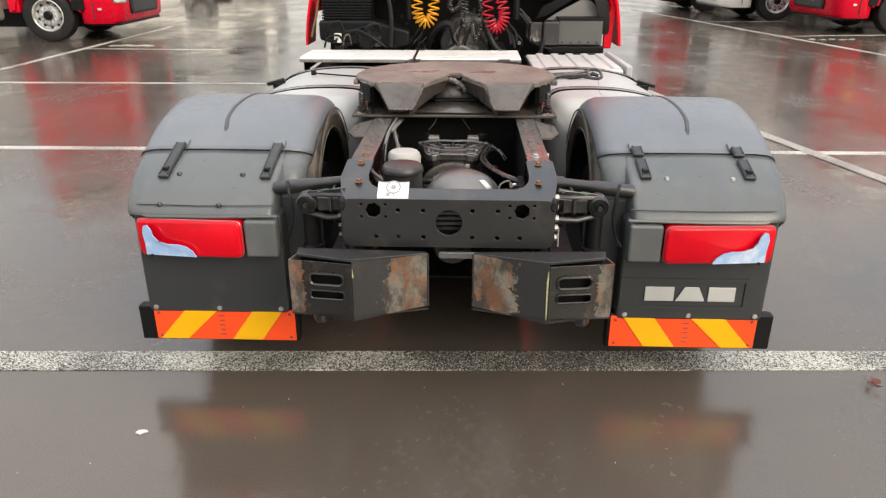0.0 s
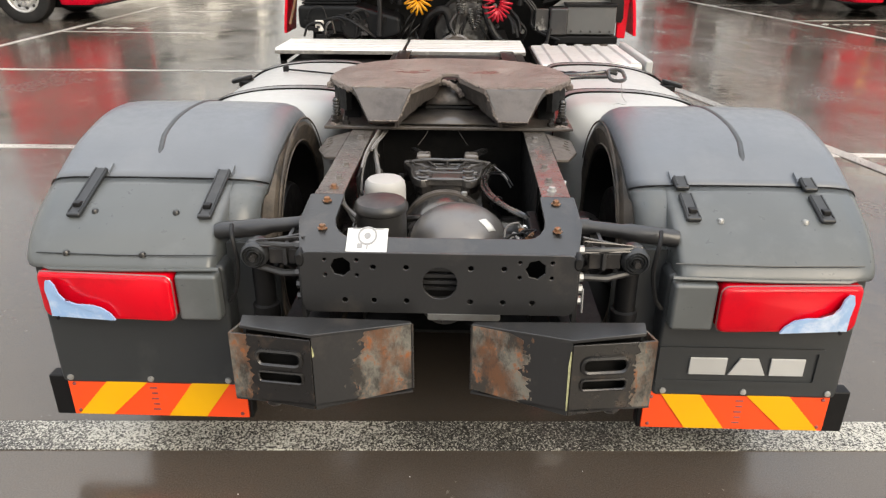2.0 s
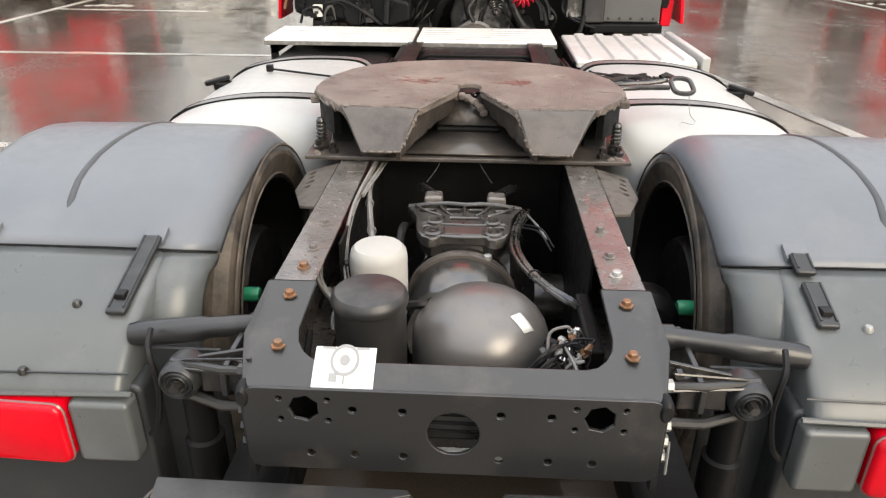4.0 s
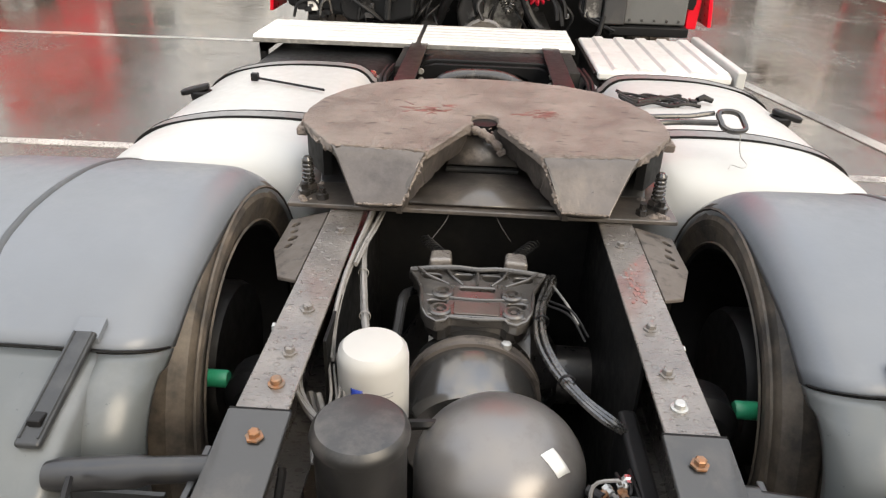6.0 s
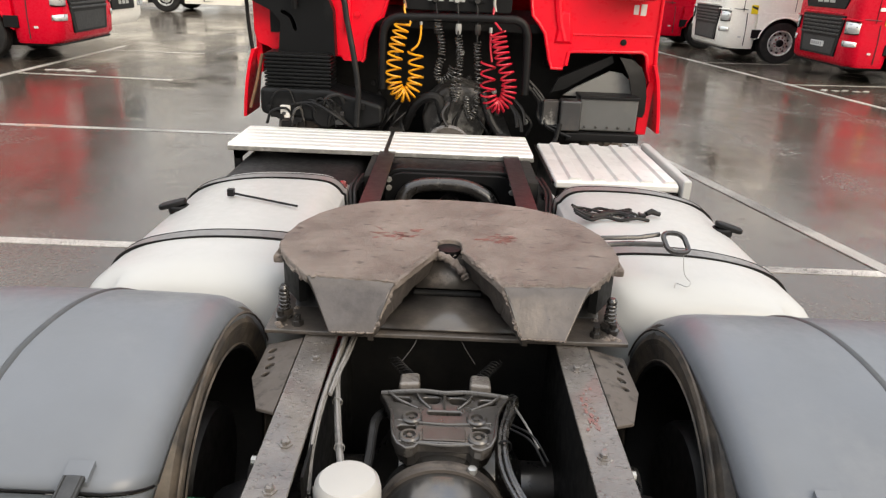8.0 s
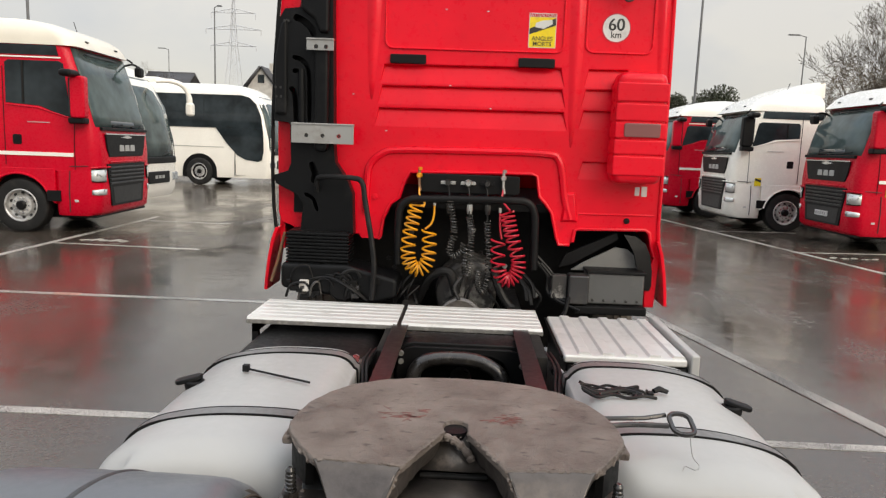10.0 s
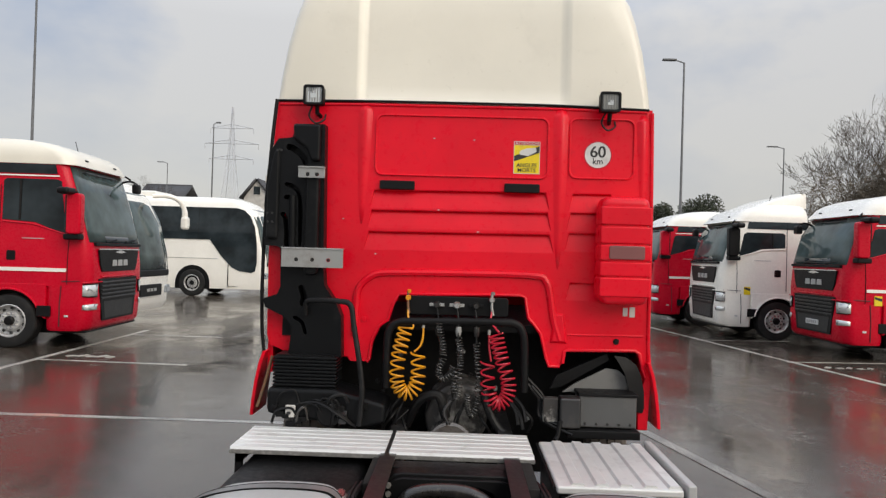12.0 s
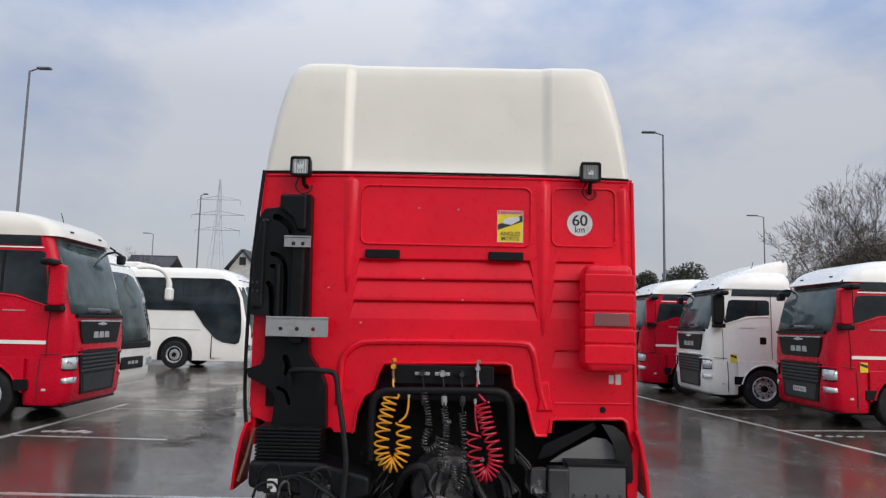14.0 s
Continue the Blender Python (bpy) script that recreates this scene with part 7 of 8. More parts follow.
part("line_end", Geo().tube(smooth_path([(-0.310, 3.62, 1.60), (-0.306, 3.60, 1.55), (-0.275, 3.59, 1.51), (-0.275, 3.585, 1.485), (-0.300, 3.585, 1.482)], 5), 0.0066, 8), "coil_yellow", yc)
part("line_end", Geo().tube(smooth_path([(-0.262, 3.58, 1.335), (-0.225, 3.585, 1.37), (-0.210, 3.59, 1.42), (-0.208, 3.60, 1.49)], 5), 0.0066, 8), "coil_yellow", yc)
part("line_tip", Geo().rod((-0.208, 3.60, 1.485), (-0.208, 3.60, 1.515), 0.010, 8), "zinc", yc)
rc = part("red_coil", coil([(0.250, 3.57, 1.46), (0.270, 3.57, 1.38), (0.295, 3.57, 1.29), (0.335, 3.57, 1.17), (0.335, 3.57, 1.09), (0.300, 3.57, 1.035), (0.250, 3.57, 1.035), (0.212, 3.57, 1.11), (0.203, 3.57, 1.29)], 0.043, 22, 0.0066, 0.8), "coil_red", truck, "red coiled air line")
part("line_end", Geo().tube(smooth_path([(0.222, 3.62, 1.60), (0.218, 3.60, 1.54), (0.245, 3.58, 1.50), (0.270, 3.57, 1.475)], 5), 0.0066, 8), "coil_red", rc)
part("line_end", Geo().tube(smooth_path([(0.225, 3.57, 1.29), (0.212, 3.58, 1.37), (0.209, 3.60, 1.46)], 5), 0.0066, 8), "coil_red", rc)
part("line_tip", Geo().rod((0.209, 3.60, 1.455), (0.209, 3.60, 1.485), 0.010, 8), "zinc", rc)
for pts, nt in (([(-0.112, 3.58, 1.53), (-0.100, 3.58, 1.46), (-0.081, 3.58, 1.386), (-0.078, 3.58, 1.32)], 12), ([(-0.078, 3.57, 1.30), (-0.10, 3.57, 1.23), (-0.085, 3.57, 1.17), (-0.03, 3.57, 1.20), (-0.01, 3.57, 1.25)], 15), ([(0.015, 3.57, 1.43), (0.030, 3.57, 1.34), (0.032, 3.57, 1.25), (0.026, 3.57, 1.10), (0.015, 3.57, 1.05), (-0.002, 3.57, 1.12), (0.003, 3.57, 1.25)], 34), ([(0.130, 3.58, 1.40), (0.138, 3.58, 1.30), (0.151, 3.58, 1.17), (0.145, 3.58, 1.02), (0.115, 3.58, 0.945), (0.088, 3.58, 1.00), (0.085, 3.58, 1.08)], 32)):
    bc = part("black_coil", coil(pts, 0.021, nt, 0.0040, 0.9), "oily_hose", truck, "black coiled electric cable")
    if pts[0][2] < 1.35:
        continue
    x = pts[0][0]
    part("cable_end", Geo().tube(smooth_path([pts[0], (x - 0.005, 3.60, 1.56), (x - 0.015, 3.62, 1.62)], 5), 0.0055, 8), "hose", bc)
    part("cable_plug", Geo().turn([(0, -0.03), (0.014, -0.03), (0.020, 0.0), (0.017, 0.03), (0, 0.03)], (x, 3.59, 1.47), "z", 10), "zinc" if abs(x) < 0.05 else "casting", bc)

# bent grab tube beside the stack
part("grab_tube", Geo().tube(smooth_path([(-0.95, 3.55, 1.55), (-0.945, 3.53, 1.62), (-0.90, 3.50, 1.645), (-0.72, 3.48, 1.645), (-0.655, 3.47, 1.62), (-0.63, 3.46, 1.50), (-0.565, 3.42, 1.15), (-0.57, 3.40, 0.90)], 6), 0.017, 10), "hose", truck, "black bent grab tube")

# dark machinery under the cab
# block and rear screen are near-black to hold the shade under the cab
mach = part("engine_block", Geo().box(-0.55, 0.55, 4.15, 5.5, 0.55, 1.44), "shade_black", truck, "dark engine and gearbox under the cab", bevel=0.06)
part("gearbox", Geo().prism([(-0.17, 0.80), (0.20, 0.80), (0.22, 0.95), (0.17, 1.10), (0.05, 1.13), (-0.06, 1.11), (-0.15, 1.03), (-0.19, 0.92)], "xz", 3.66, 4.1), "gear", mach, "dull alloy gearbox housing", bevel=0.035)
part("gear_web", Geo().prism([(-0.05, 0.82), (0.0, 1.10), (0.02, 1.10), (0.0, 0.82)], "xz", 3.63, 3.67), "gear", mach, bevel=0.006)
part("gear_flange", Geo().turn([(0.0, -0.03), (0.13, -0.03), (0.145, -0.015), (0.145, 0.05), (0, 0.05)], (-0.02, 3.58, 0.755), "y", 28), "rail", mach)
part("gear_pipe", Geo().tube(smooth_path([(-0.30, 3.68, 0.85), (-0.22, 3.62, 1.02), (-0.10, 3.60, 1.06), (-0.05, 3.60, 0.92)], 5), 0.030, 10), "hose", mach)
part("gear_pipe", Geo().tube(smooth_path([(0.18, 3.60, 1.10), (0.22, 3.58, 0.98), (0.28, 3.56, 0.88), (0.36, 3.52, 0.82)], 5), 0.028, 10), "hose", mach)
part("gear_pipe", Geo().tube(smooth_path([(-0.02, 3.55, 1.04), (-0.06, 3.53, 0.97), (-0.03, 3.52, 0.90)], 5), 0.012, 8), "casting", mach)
part("shade_screen", Geo().box(-1.19, 1.19, 4.10, 4.14, 0.45, 1.46), "shade_black", mach)
loom("engine_hose", [(-1.02, 3.50, 1.00), (-0.85, 3.46, 1.03), (-0.72, 3.44, 0.98), (-0.62, 3.46, 0.90)], 4, 0.010, "hose", mach, "black engine hose", 0.03, 21)
loom("engine_hose", [(0.45, 3.60, 1.18), (0.55, 3.58, 1.06), (0.56, 3.55, 0.95), (0.70, 3.50, 0.90)], 4, 0.010, "hose", mach, "", 0.03, 22)
loom("engine_hose", [(0.36, 3.60, 1.05), (0.41, 3.56, 0.98), (0.43, 3.54, 0.90)], 3, 0.012, "hose", mach, "", 0.03, 23)
rg = random.Random(9)
for k in range(12):
    x, z = rg.uniform(-0.52, 0.6), rg.uniform(0.85, 1.35)
    part("small_fitting", Geo().turn([(0, -0.02), (0.014, -0.02), (0.018, 0.0), (0, 0.02)], (x, 3.82, z), "y", 8), ("zinc", "casting", "hose")[k % 3], mach)
rg = random.Random(77)
for k in range(9):
    x, z = rg.uniform(-0.98, -0.58), rg.uniform(0.88, 1.04)
    w, h = rg.uniform(0.05, 0.12) * rg.choice((-1, 1)), rg.uniform(0.03, 0.10)
    part("loose_hose", Geo().tube(smooth_path([(x, 3.45, z), (x + w * 0.3, 3.42 + rg.uniform(0, 0.03), z + h), (x + w, 3.43, z + h * 0.6), (x + w * 1.3, 3.45, z - h)], 5), rg.uniform(0.004, 0.012), 6), rg.choice(("hose", "hose", "casting")), mach)
for k in range(12):
    x, z, d = rg.uniform(-1.1, -0.5), rg.uniform(0.88, 1.02), rg.uniform(0.012, 0.03)
    part("small_bracket", Geo().box(x - d, x + d, 3.43, 3.46, z - d * 0.7, z + d * 0.7), rg.choice(("black", "casting", "shade_black")), mach, bevel=0.004)
for k in range(14):
    x, z = rg.uniform(-0.42, 0.45), rg.uniform(0.86, 1.10)
    w = rg.uniform(0.04, 0.12) * rg.choice((-1, 1))
    part("loose_hose", Geo().tube(smooth_path([(x, 3.62, z), (x + w * 0.5, 3.55 + rg.uniform(0, 0.04), z - 0.05), (x + w, 3.58, z - 0.12), (x + w * 0.8, 3.60, z - 0.2)], 5), rg.uniform(0.004, 0.010), 6), "hose", mach)
jb = part("junction_box", Geo().box(-1.035, -0.975, 3.44, 3.48, 0.925, 1.0), "scrap", mach, "small white junction box", bevel=0.006)
part("pump_body", Geo().turn([(0, -0.06), (0.08, -0.06), (0.10, -0.02), (0.10, 0.05), (0, 0.05)], (-0.76, 3.50, 0.96), "y", 18), "black", mach, bevel=0.004)

# right-hand wheel arch liner and boxes
ln = part("arch_liner", Geo().prism([(0.70, 1.085), (0.78, 1.14), (0.98, 1.245), (1.06, 1.235), (1.12, 1.18), (1.15, 1.085)], "xz", 3.74, 3.76), "liner_pale", truck, "grey wheel arch liner")
arch = [(0.60, 3.78, 1.24), (0.72, 3.78, 1.34), (0.92, 3.78, 1.375), (1.10, 3.78, 1.35), (1.19, 3.78, 1.22), (1.22, 3.78, 1.06), (1.20, 3.78, 0.96)]
ar = Geo().loft([[(x, y, z), (x, y + 0.30, z)] for x, y, z in [(p.x, p.y, p.z) for p in smooth_path(arch, 4)]], caps=False, closed=False)
part("arch_shell", ar, "black", ln, "black plastic wheel arch", solid=0.008)
part("arch_flap", Geo().loft([[(x0, y, z), (x1, y + 0.01, z - 0.01), (x1, y + 0.03, z - 0.01), (x0, y + 0.02, z)] for x0, x1, y, z in ((1.02, 1.10, 3.70, 1.335), (1.05, 1.165, 3.69, 1.29), (1.09, 1.195, 3.68, 1.22), (1.115, 1.212, 3.67, 1.12), (1.12, 1.215, 3.665, 1.02), (1.14, 1.205, 3.67, 0.985))]), "black", ln, "torn black rubber flap")
part("arm", Geo().prism([(0.62, 1.10), (0.70, 1.12), (1.00, 1.30), (0.98, 1.34), (0.66, 1.19)], "xz", 3.745, 3.775), "black", ln)
b1 = part("control_unit", Geo().box(0.78, 1.14, 3.56, 3.72, 0.90, 1.105), "liner", truck, "grey control unit box", bevel=0.012)
part("unit_lid", Geo().box(0.775, 1.145, 3.55, 3.73, 1.095, 1.115), "black", b1, bevel=0.005)
for k in range(5):
    part("unit_rivet", Geo().turn([(0, -0.006), (0.008, -0.004), (0.009, 0)], (0.82 + 0.07 * k, 3.56, 0.925), "y", 8), "casting", b1)
part("unit_foot", Geo().box(0.70, 1.15, 3.50, 3.62, 0.845, 0.895), "black", b1, bevel=0.006)
b2 = part("fuse_box", Geo().box(0.655, 0.785, 3.50, 3.62, 0.90, 1.09), "chassis", truck, "dark fuse box with a pale side", bevel=0.015)
part("box_label", Geo().box(0.555, 0.650, 3.54, 3.60, 0.93, 1.08), "gear", b2, bevel=0.006)
part("box_leg", Geo().tube([(0.66, 3.50, 0.95), (0.64, 3.48, 0.86), (0.62, 3.45, 0.84)], 0.014, 8), "black", b2)
# side flaps
for s in (-1, 1):
    fl = [(s * 1.235, 3.66, 1.30), (s * 1.262, 3.66, 1.22), (s * 1.285, 3.66, 1.10), (s * 1.300, 3.66, 0.98), (s * 1.308, 3.66, 0.885)]
    wd = [0.03, 0.05, 0.06, 0.06, 0.05]
    g = Geo().loft([[(x - s * 0.016, y - 0.02, z), (x + s * 0.006, y - 0.02, z), (x + s * 0.006, y + 0.30, z), (x - s * 0.016, y + 0.30, z)] for x, y, z in fl])
    part("side_flap", g, "red", truck, "red plastic side flap", bevel=0.004)
part("brown_strut", Geo().tube([(-1.16, 3.58, 1.28), (-1.20, 3.56, 1.10), (-1.24, 3.55, 0.96)], 0.010, 8), "brass", truck, "rusty thin strut")

# ---------- parked vehicles ----------
def plan_ring(z, xf, xb, hw, r, n=5):
    return [(x, y, z) for x, y in rounded(xb, xf, -hw, hw, r, n)]


def panel_on(pts, out=0.012):
    """A flat panel through four corners, proud of the surface behind it."""
    p = [Vector(q) for q in pts]
    n = (p[1] - p[0]).cross(p[3] - p[0]).normalized() * out
    return Geo().add([q - n for q in p] + [q + n for q in p], [(0, 3, 2, 1), (4, 5, 6, 7), (0, 1, 5, 4), (1, 2, 6, 5), (2, 3, 7, 6), (3, 0, 4, 7)])


def road_wheel(parent, x, y, s, r=0.50, w=0.30):
    wh = part("wheel", Geo().turn(tyre_profile(w, r, r * 0.60), (x, y, r), "y", 40), "tyre", parent, "black truck tyre")
    rm = part("rim", Geo().turn([(r * 0.60, -s * w * 0.30), (r * 0.61, s * w * 0.44), (r * 0.58, s * w * 0.46), (r * 0.545, s * w * 0.40), (r * 0.53, s * w * 0.14), (r * 0.44, s * w * 0.10), (r * 0.36, s * w * 0.30), (r * 0.20, s * w * 0.32), (0, s * w * 0.32)], (x, y, r), "y", 36), "rim", wh, "silver steel rim")
    part("hub", Geo().turn([(r * 0.175, s * w * 0.30), (r * 0.17, s * w * 0.48), (r * 0.13, s * w * 0.54), (0, s * w * 0.55)], (x, y, r), "y", 24), "black", wh, "black hub")
    for k in range(10):
        a = 2 * math.pi * k / 10
        part("wheel_nut", Geo().rod((x + r * 0.275 * math.cos(a), y + s * w * 0.29, r + r * 0.275 * math.sin(a)), (x + r * 0.275 * math.cos(a), y + s * w * 0.42, r + r * 0.275 * math.sin(a)), 0.019, 6), "chrome", rm)
    for k in range(10):
        a = 2 * math.pi * (k + 0.5) / 10
        part("hand_hole", Geo().rod((x + r * 0.455 * math.cos(a), y + s * w * 0.06, r + r * 0.455 * math.sin(a)), (x + r * 0.455 * math.cos(a), y + s * w * 0.165, r + r * 0.455 * math.sin(a)), 0.030, 8), "ink", rm)
    return wh


def cab_truck(paint, label, at, group, near=1, mirror="red_far", high=True, deflector=False, plate=False, sticker=False, cap="white"):
    """A parked cab-over tractor unit that faces +x, its bumper at x = 0."""
    t = thing("parked_truck", label, "truck", group, at=at)
    RT = 3.50 if high else 3.12          # top of the painted cab
    body = Geo().loft([plan_ring(z, xf, -2.26, hw, r) for z, xf, hw, r in (
        (1.16, -0.02, 1.225, 0.16), (1.45, -0.01, 1.235, 0.18), (1.95, -0.04, 1.235, 0.20), (2.20, -0.10, 1.232, 0.22), (2.65, -0.22, 1.222, 0.24), (RT - 0.20, -0.42, 1.205, 0.26), (RT, -0.50, 1.195, 0.28))])
    cabp = part("cab", body, paint, t, sharp=50)
    bump = Geo().loft([plan_ring(z, xf, -0.86, hw, r) for z, xf, hw, r in ((0.34, -0.10, 1.19, 0.22), (0.42, -0.03, 1.225, 0.22), (0.80, 0.0, 1.24, 0.22), (1.17, -0.02, 1.235, 0.20))])
    bm_ = part("bumper", bump, paint, t, sharp=50)
    step = Geo().box(-2.2, -1.98, -1.20, 1.20, 0.55, 1.17)
    part("rear_skirt", step, paint, t, bevel=0.03)
    WB, WT = 1.98, RT - 0.12
    rt = Geo().loft([plan_ring(z, xf, xb, hw, r) for z, xf, xb, hw, r in ((WT + 0.02, -0.365 if high else -0.30, -2.275, 1.222, 0.27), (RT + 0.02, -0.42, -2.275, 1.218, 0.28), (RT + 0.12, -0.50, -2.275, 1.205, 0.30), (RT + 0.22, -0.66, -2.26, 1.165, 0.32), (RT + 0.31, -0.92, -2.24, 1.09, 0.34), (RT + 0.37, -1.25, -2.20, 0.97, 0.34), (RT + 0.40, -1.6, -2.1, 0.80, 0.34))])
    roof_p = part("roof", rt, cap, t, "white moulded roof", sharp=50)
    for y in (-0.62, 0.62):
        part("marker_lamp", Geo().prism(rounded(y - 0.05, y + 0.05, RT + 0.02, RT + 0.05, 0.012), "yz", -0.44, -0.405), "ink", roof_p, bevel=0.004)
    for s in (-1, 1):
        part("upper_window", panel_on([(-0.66, s * 1.214, WT - 0.165), (-2.20, s * 1.218, WT - 0.165), (-2.20, s * 1.214, WT + 0.010), (-0.70, s * 1.208, WT + 0.010)], 0.010), "glass", roof_p, "dark upper side window")
        if paint != "white":
            part("trim_line", panel_on([(-0.62, s * 1.219, WT - 0.215), (-2.2, s * 1.222, WT - 0.215), (-2.2, s * 1.221, WT - 0.19), (-0.62, s * 1.218, WT - 0.19)], 0.010), "white", roof_p)
    if deflector:
        dg = Geo().loft([[(x, y, z) for x, y in rounded(-2.3, xf, -hw, hw, 0.2, 4)] for z, xf, hw in ((RT + 0.28, -0.90, 1.02), (RT + 0.40, -1.15, 1.02), (RT + 0.52, -1.45, 1.01), (RT + 0.61, -1.75, 1.00), (RT + 0.66, -1.98, 0.98))])
        part("wind_deflector", dg, "white", roof_p, "white roof wind deflector", sharp=50)
    def front_x(z):
        zs = [(1.95, -0.04), (2.20, -0.10), (2.65, -0.22), (RT - 0.20, -0.42), (RT, -0.50)]
        for (a, xa), (b, xb) in zip(zs, zs[1:]):
            if a <= z <= b:
                return xa + (xb - xa) * (z - a) / (b - a)
        return -0.04
    sc = []
    for z in (WB, 2.20, 2.45, 2.65, 2.9, WT):
        if z <= WT:
            hw = 1.235 - (z - 1.95) * 0.028
            fx = front_x(z) + 0.010
            sc.append([(fx - 0.050, hw - 0.085, z), (fx - 0.018, hw - 0.13, z), (fx + 0.002, hw - 0.22, z), (fx + 0.006, 0.4, z), (fx + 0.006, -0.4, z), (fx + 0.002, -hw + 0.22, z), (fx - 0.018, -hw + 0.13, z), (fx - 0.050, -hw + 0.085, z)])
    part("windscreen", Geo().loft(sc, caps=False, closed=False), "windscreen", cabp, "large tinted windscreen", solid=0.01, sharp=60)
    for y in (-0.55, 0.35):
        part("wiper", Geo().tube([(front_x(2.02) + 0.03, y, WB + 0.02), (front_x(2.1) + 0.03, y + 0.5, WB + 0.07)], 0.014, 6), "black", cabp)
    part("scuttle", Geo().box(-0.10, 0.012, -1.05, 1.05, 1.92, 1.975), "black", cabp, bevel=0.01)
    dash = [[(front_x(z) + dx, y, z) for y, dx in ((1.09, -0.022), (0.98, 0.004), (0.4, 0.0185), (-0.4, 0.0185), (-0.98, 0.004), (-1.09, -0.022))] for z in (WB + 0.005, WB + 0.13)]
    part("dash_band", Geo().loft(dash, caps=False, closed=False), "glass", cabp, "dark strip at the foot of the windscreen", solid=0.004, sharp=60)
    part("screen_head", Geo().loft([[(front_x(z) + dx, y, z) for y, dx in ((1.05, -0.030), (0.95, 0.004), (0.4, 0.0185), (-0.4, 0.0185), (-0.95, 0.004), (-1.05, -0.030))] for z in (WT - 0.10, WT - 0.01)], caps=False, closed=False), "glass", cabp, solid=0.004, sharp=60)
    # grille with a plain badge, lower grille, lamps
    gr = part("upper_grille", Geo().prism([(-0.93, 1.86), (0.93, 1.86), (0.86, 1.58), (0.78, 1.43), (-0.78, 1.43), (-0.86, 1.58)], "yz", -0.02, 0.012), "black", cabp, "black upper grille panel", bevel=0.015)
    part("grille_bar", Geo().box(0.0, 0.030, -0.93, 0.93, 1.845, 1.872), "chrome", gr, bevel=0.005)
    part("badge_wing", Geo().prism([(-0.26, 1.80), (0.0, 1.775), (0.26, 1.80), (0.0, 1.85)], "yz", 0.010, 0.026), "chrome", gr, bevel=0.004)
    for y in (-0.25, 0.0, 0.25):
        part("badge_block", Geo().prism([(y - 0.10, 1.535), (y + 0.10, 1.535), (y + 0.085, 1.655), (y - 0.085, 1.655)], "yz", 0.010, 0.024), "silver", gr, bevel=0.004)
    lg = part("lower_grille", Geo().prism([(-0.88, 1.30), (0.88, 1.30), (0.80, 0.86), (0.72, 0.50), (-0.72, 0.50), (-0.80, 0.86)], "yz", -0.02, 0.012), "black", bm_, "black slatted lower grille", bevel=0.01)
    for k in range(5):
        z = 0.915 + 0.075 * k
        part("grille_slat", Geo().box(0.004, 0.036, -0.80, 0.80, z, z + 0.034), "worn_black", lg, bevel=0.008)
    part("intake", Geo().prism([(-0.68, 0.86), (0.68, 0.86), (0.62, 0.54), (-0.62, 0.54)], "yz", 0.012, 0.016), "ink", lg)
    part("grille_frame", Geo().tube([(0.012, -0.79, 1.335), (0.012, 0.79, 1.335)], 0.018, 8), paint, lg)
    if plate:
        part("number_plate", Geo().box(0.014, 0.030, -0.27, 0.27, 0.66, 0.77), "sticker", lg, "white plate with plain bars", bevel=0.003)
        for k in range(5):
            part("plate_bar", Geo().box(0.0305, 0.033, -0.22 + 0.09 * k, -0.17 + 0.09 * k, 0.685, 0.745), "grey_ink", lg)
    for s in (-1, 1):
        def corner_panel(y0, y1, z0, z1, out):
            return Geo().add([(0.014 + out, s * y0, z0), (0.002 + out, s * 1.06, z0), (-0.050 + out * 0.7, s * (1.185 + out * 0.7), z0), (-0.130, s * (y1 + out), z0 + 0.01), (-0.130, s * (y1 + out), z1 - 0.015), (-0.050 + out * 0.7, s * (1.185 + out * 0.7), z1 - 0.005), (0.002 + out, s * 1.06, z1), (0.014 + out, s * (y0 - 0.02), z1)], [(0, 1, 6, 7), (1, 2, 5, 6), (2, 3, 4, 5)])
        bz = part("lamp_bezel", corner_panel(0.965, 1.236, 0.965, 1.220, 0.004), "black", bm_, "dark lamp surround", solid=0.02)
        part("headlamp", corner_panel(0.985, 1.232, 0.985, 1.200, 0.014), "lamp_clear", bz, "clear headlamp", solid=0.014)
        part("fog_lamp", corner_panel(0.980, 1.232, 0.730, 0.840, 0.010), "lamp_clear", bm_, "small fog lamp", solid=0.014)
        part("lamp_brow", Geo().tube([(0.030, s * 0.82, 1.245), (0.016, s * 1.06, 1.248), (-0.036, s * 1.195, 1.243), (-0.13, s * 1.245, 1.235)], 0.014, 8), paint, bm_)
        part("bumper_gap", Geo().tube([(-0.52, s * 1.243, 1.17), (-0.54, s * 1.243, 0.80), (-0.54, s * 1.236, 0.42)], 0.009, 6), "ink", bm_)
        part("bumper_gap", Geo().tube([(-0.02, s * 1.06, 1.262), (-0.10, s * 1.20, 1.262), (-0.25, s * 1.238, 1.262), (-0.52, s * 1.243, 1.250)], 0.008, 6), "ink", bm_)
        part("marker", Geo().box(-0.45, -0.38, s * 1.24 - 0.01, s * 1.24 + 0.012, 0.60, 0.64), "sticker", bm_)
        # door window, handle, stripe, mirrors
        win = [(-0.46, 2.14), (-0.62, 2.16), (-1.02, 2.32), (-1.62, 2.36), (-1.62, WT - 0.30), (-1.56, WT - 0.26), (-0.66, WT - 0.26), (-0.58, WT - 0.30)]
        wg = Geo().prism(win, "xz", s * 1.232 - 0.010, s * 1.232 + 0.010)
        for i, v in enumerate(wg.v):
            wg.v[i] = (v[0], v[1] - s * max(0.0, v[2] - 2.2) * 0.026, v[2])
        sw_ = part("side_window", wg, "glass", cabp, "dark side window", bevel=0.008)
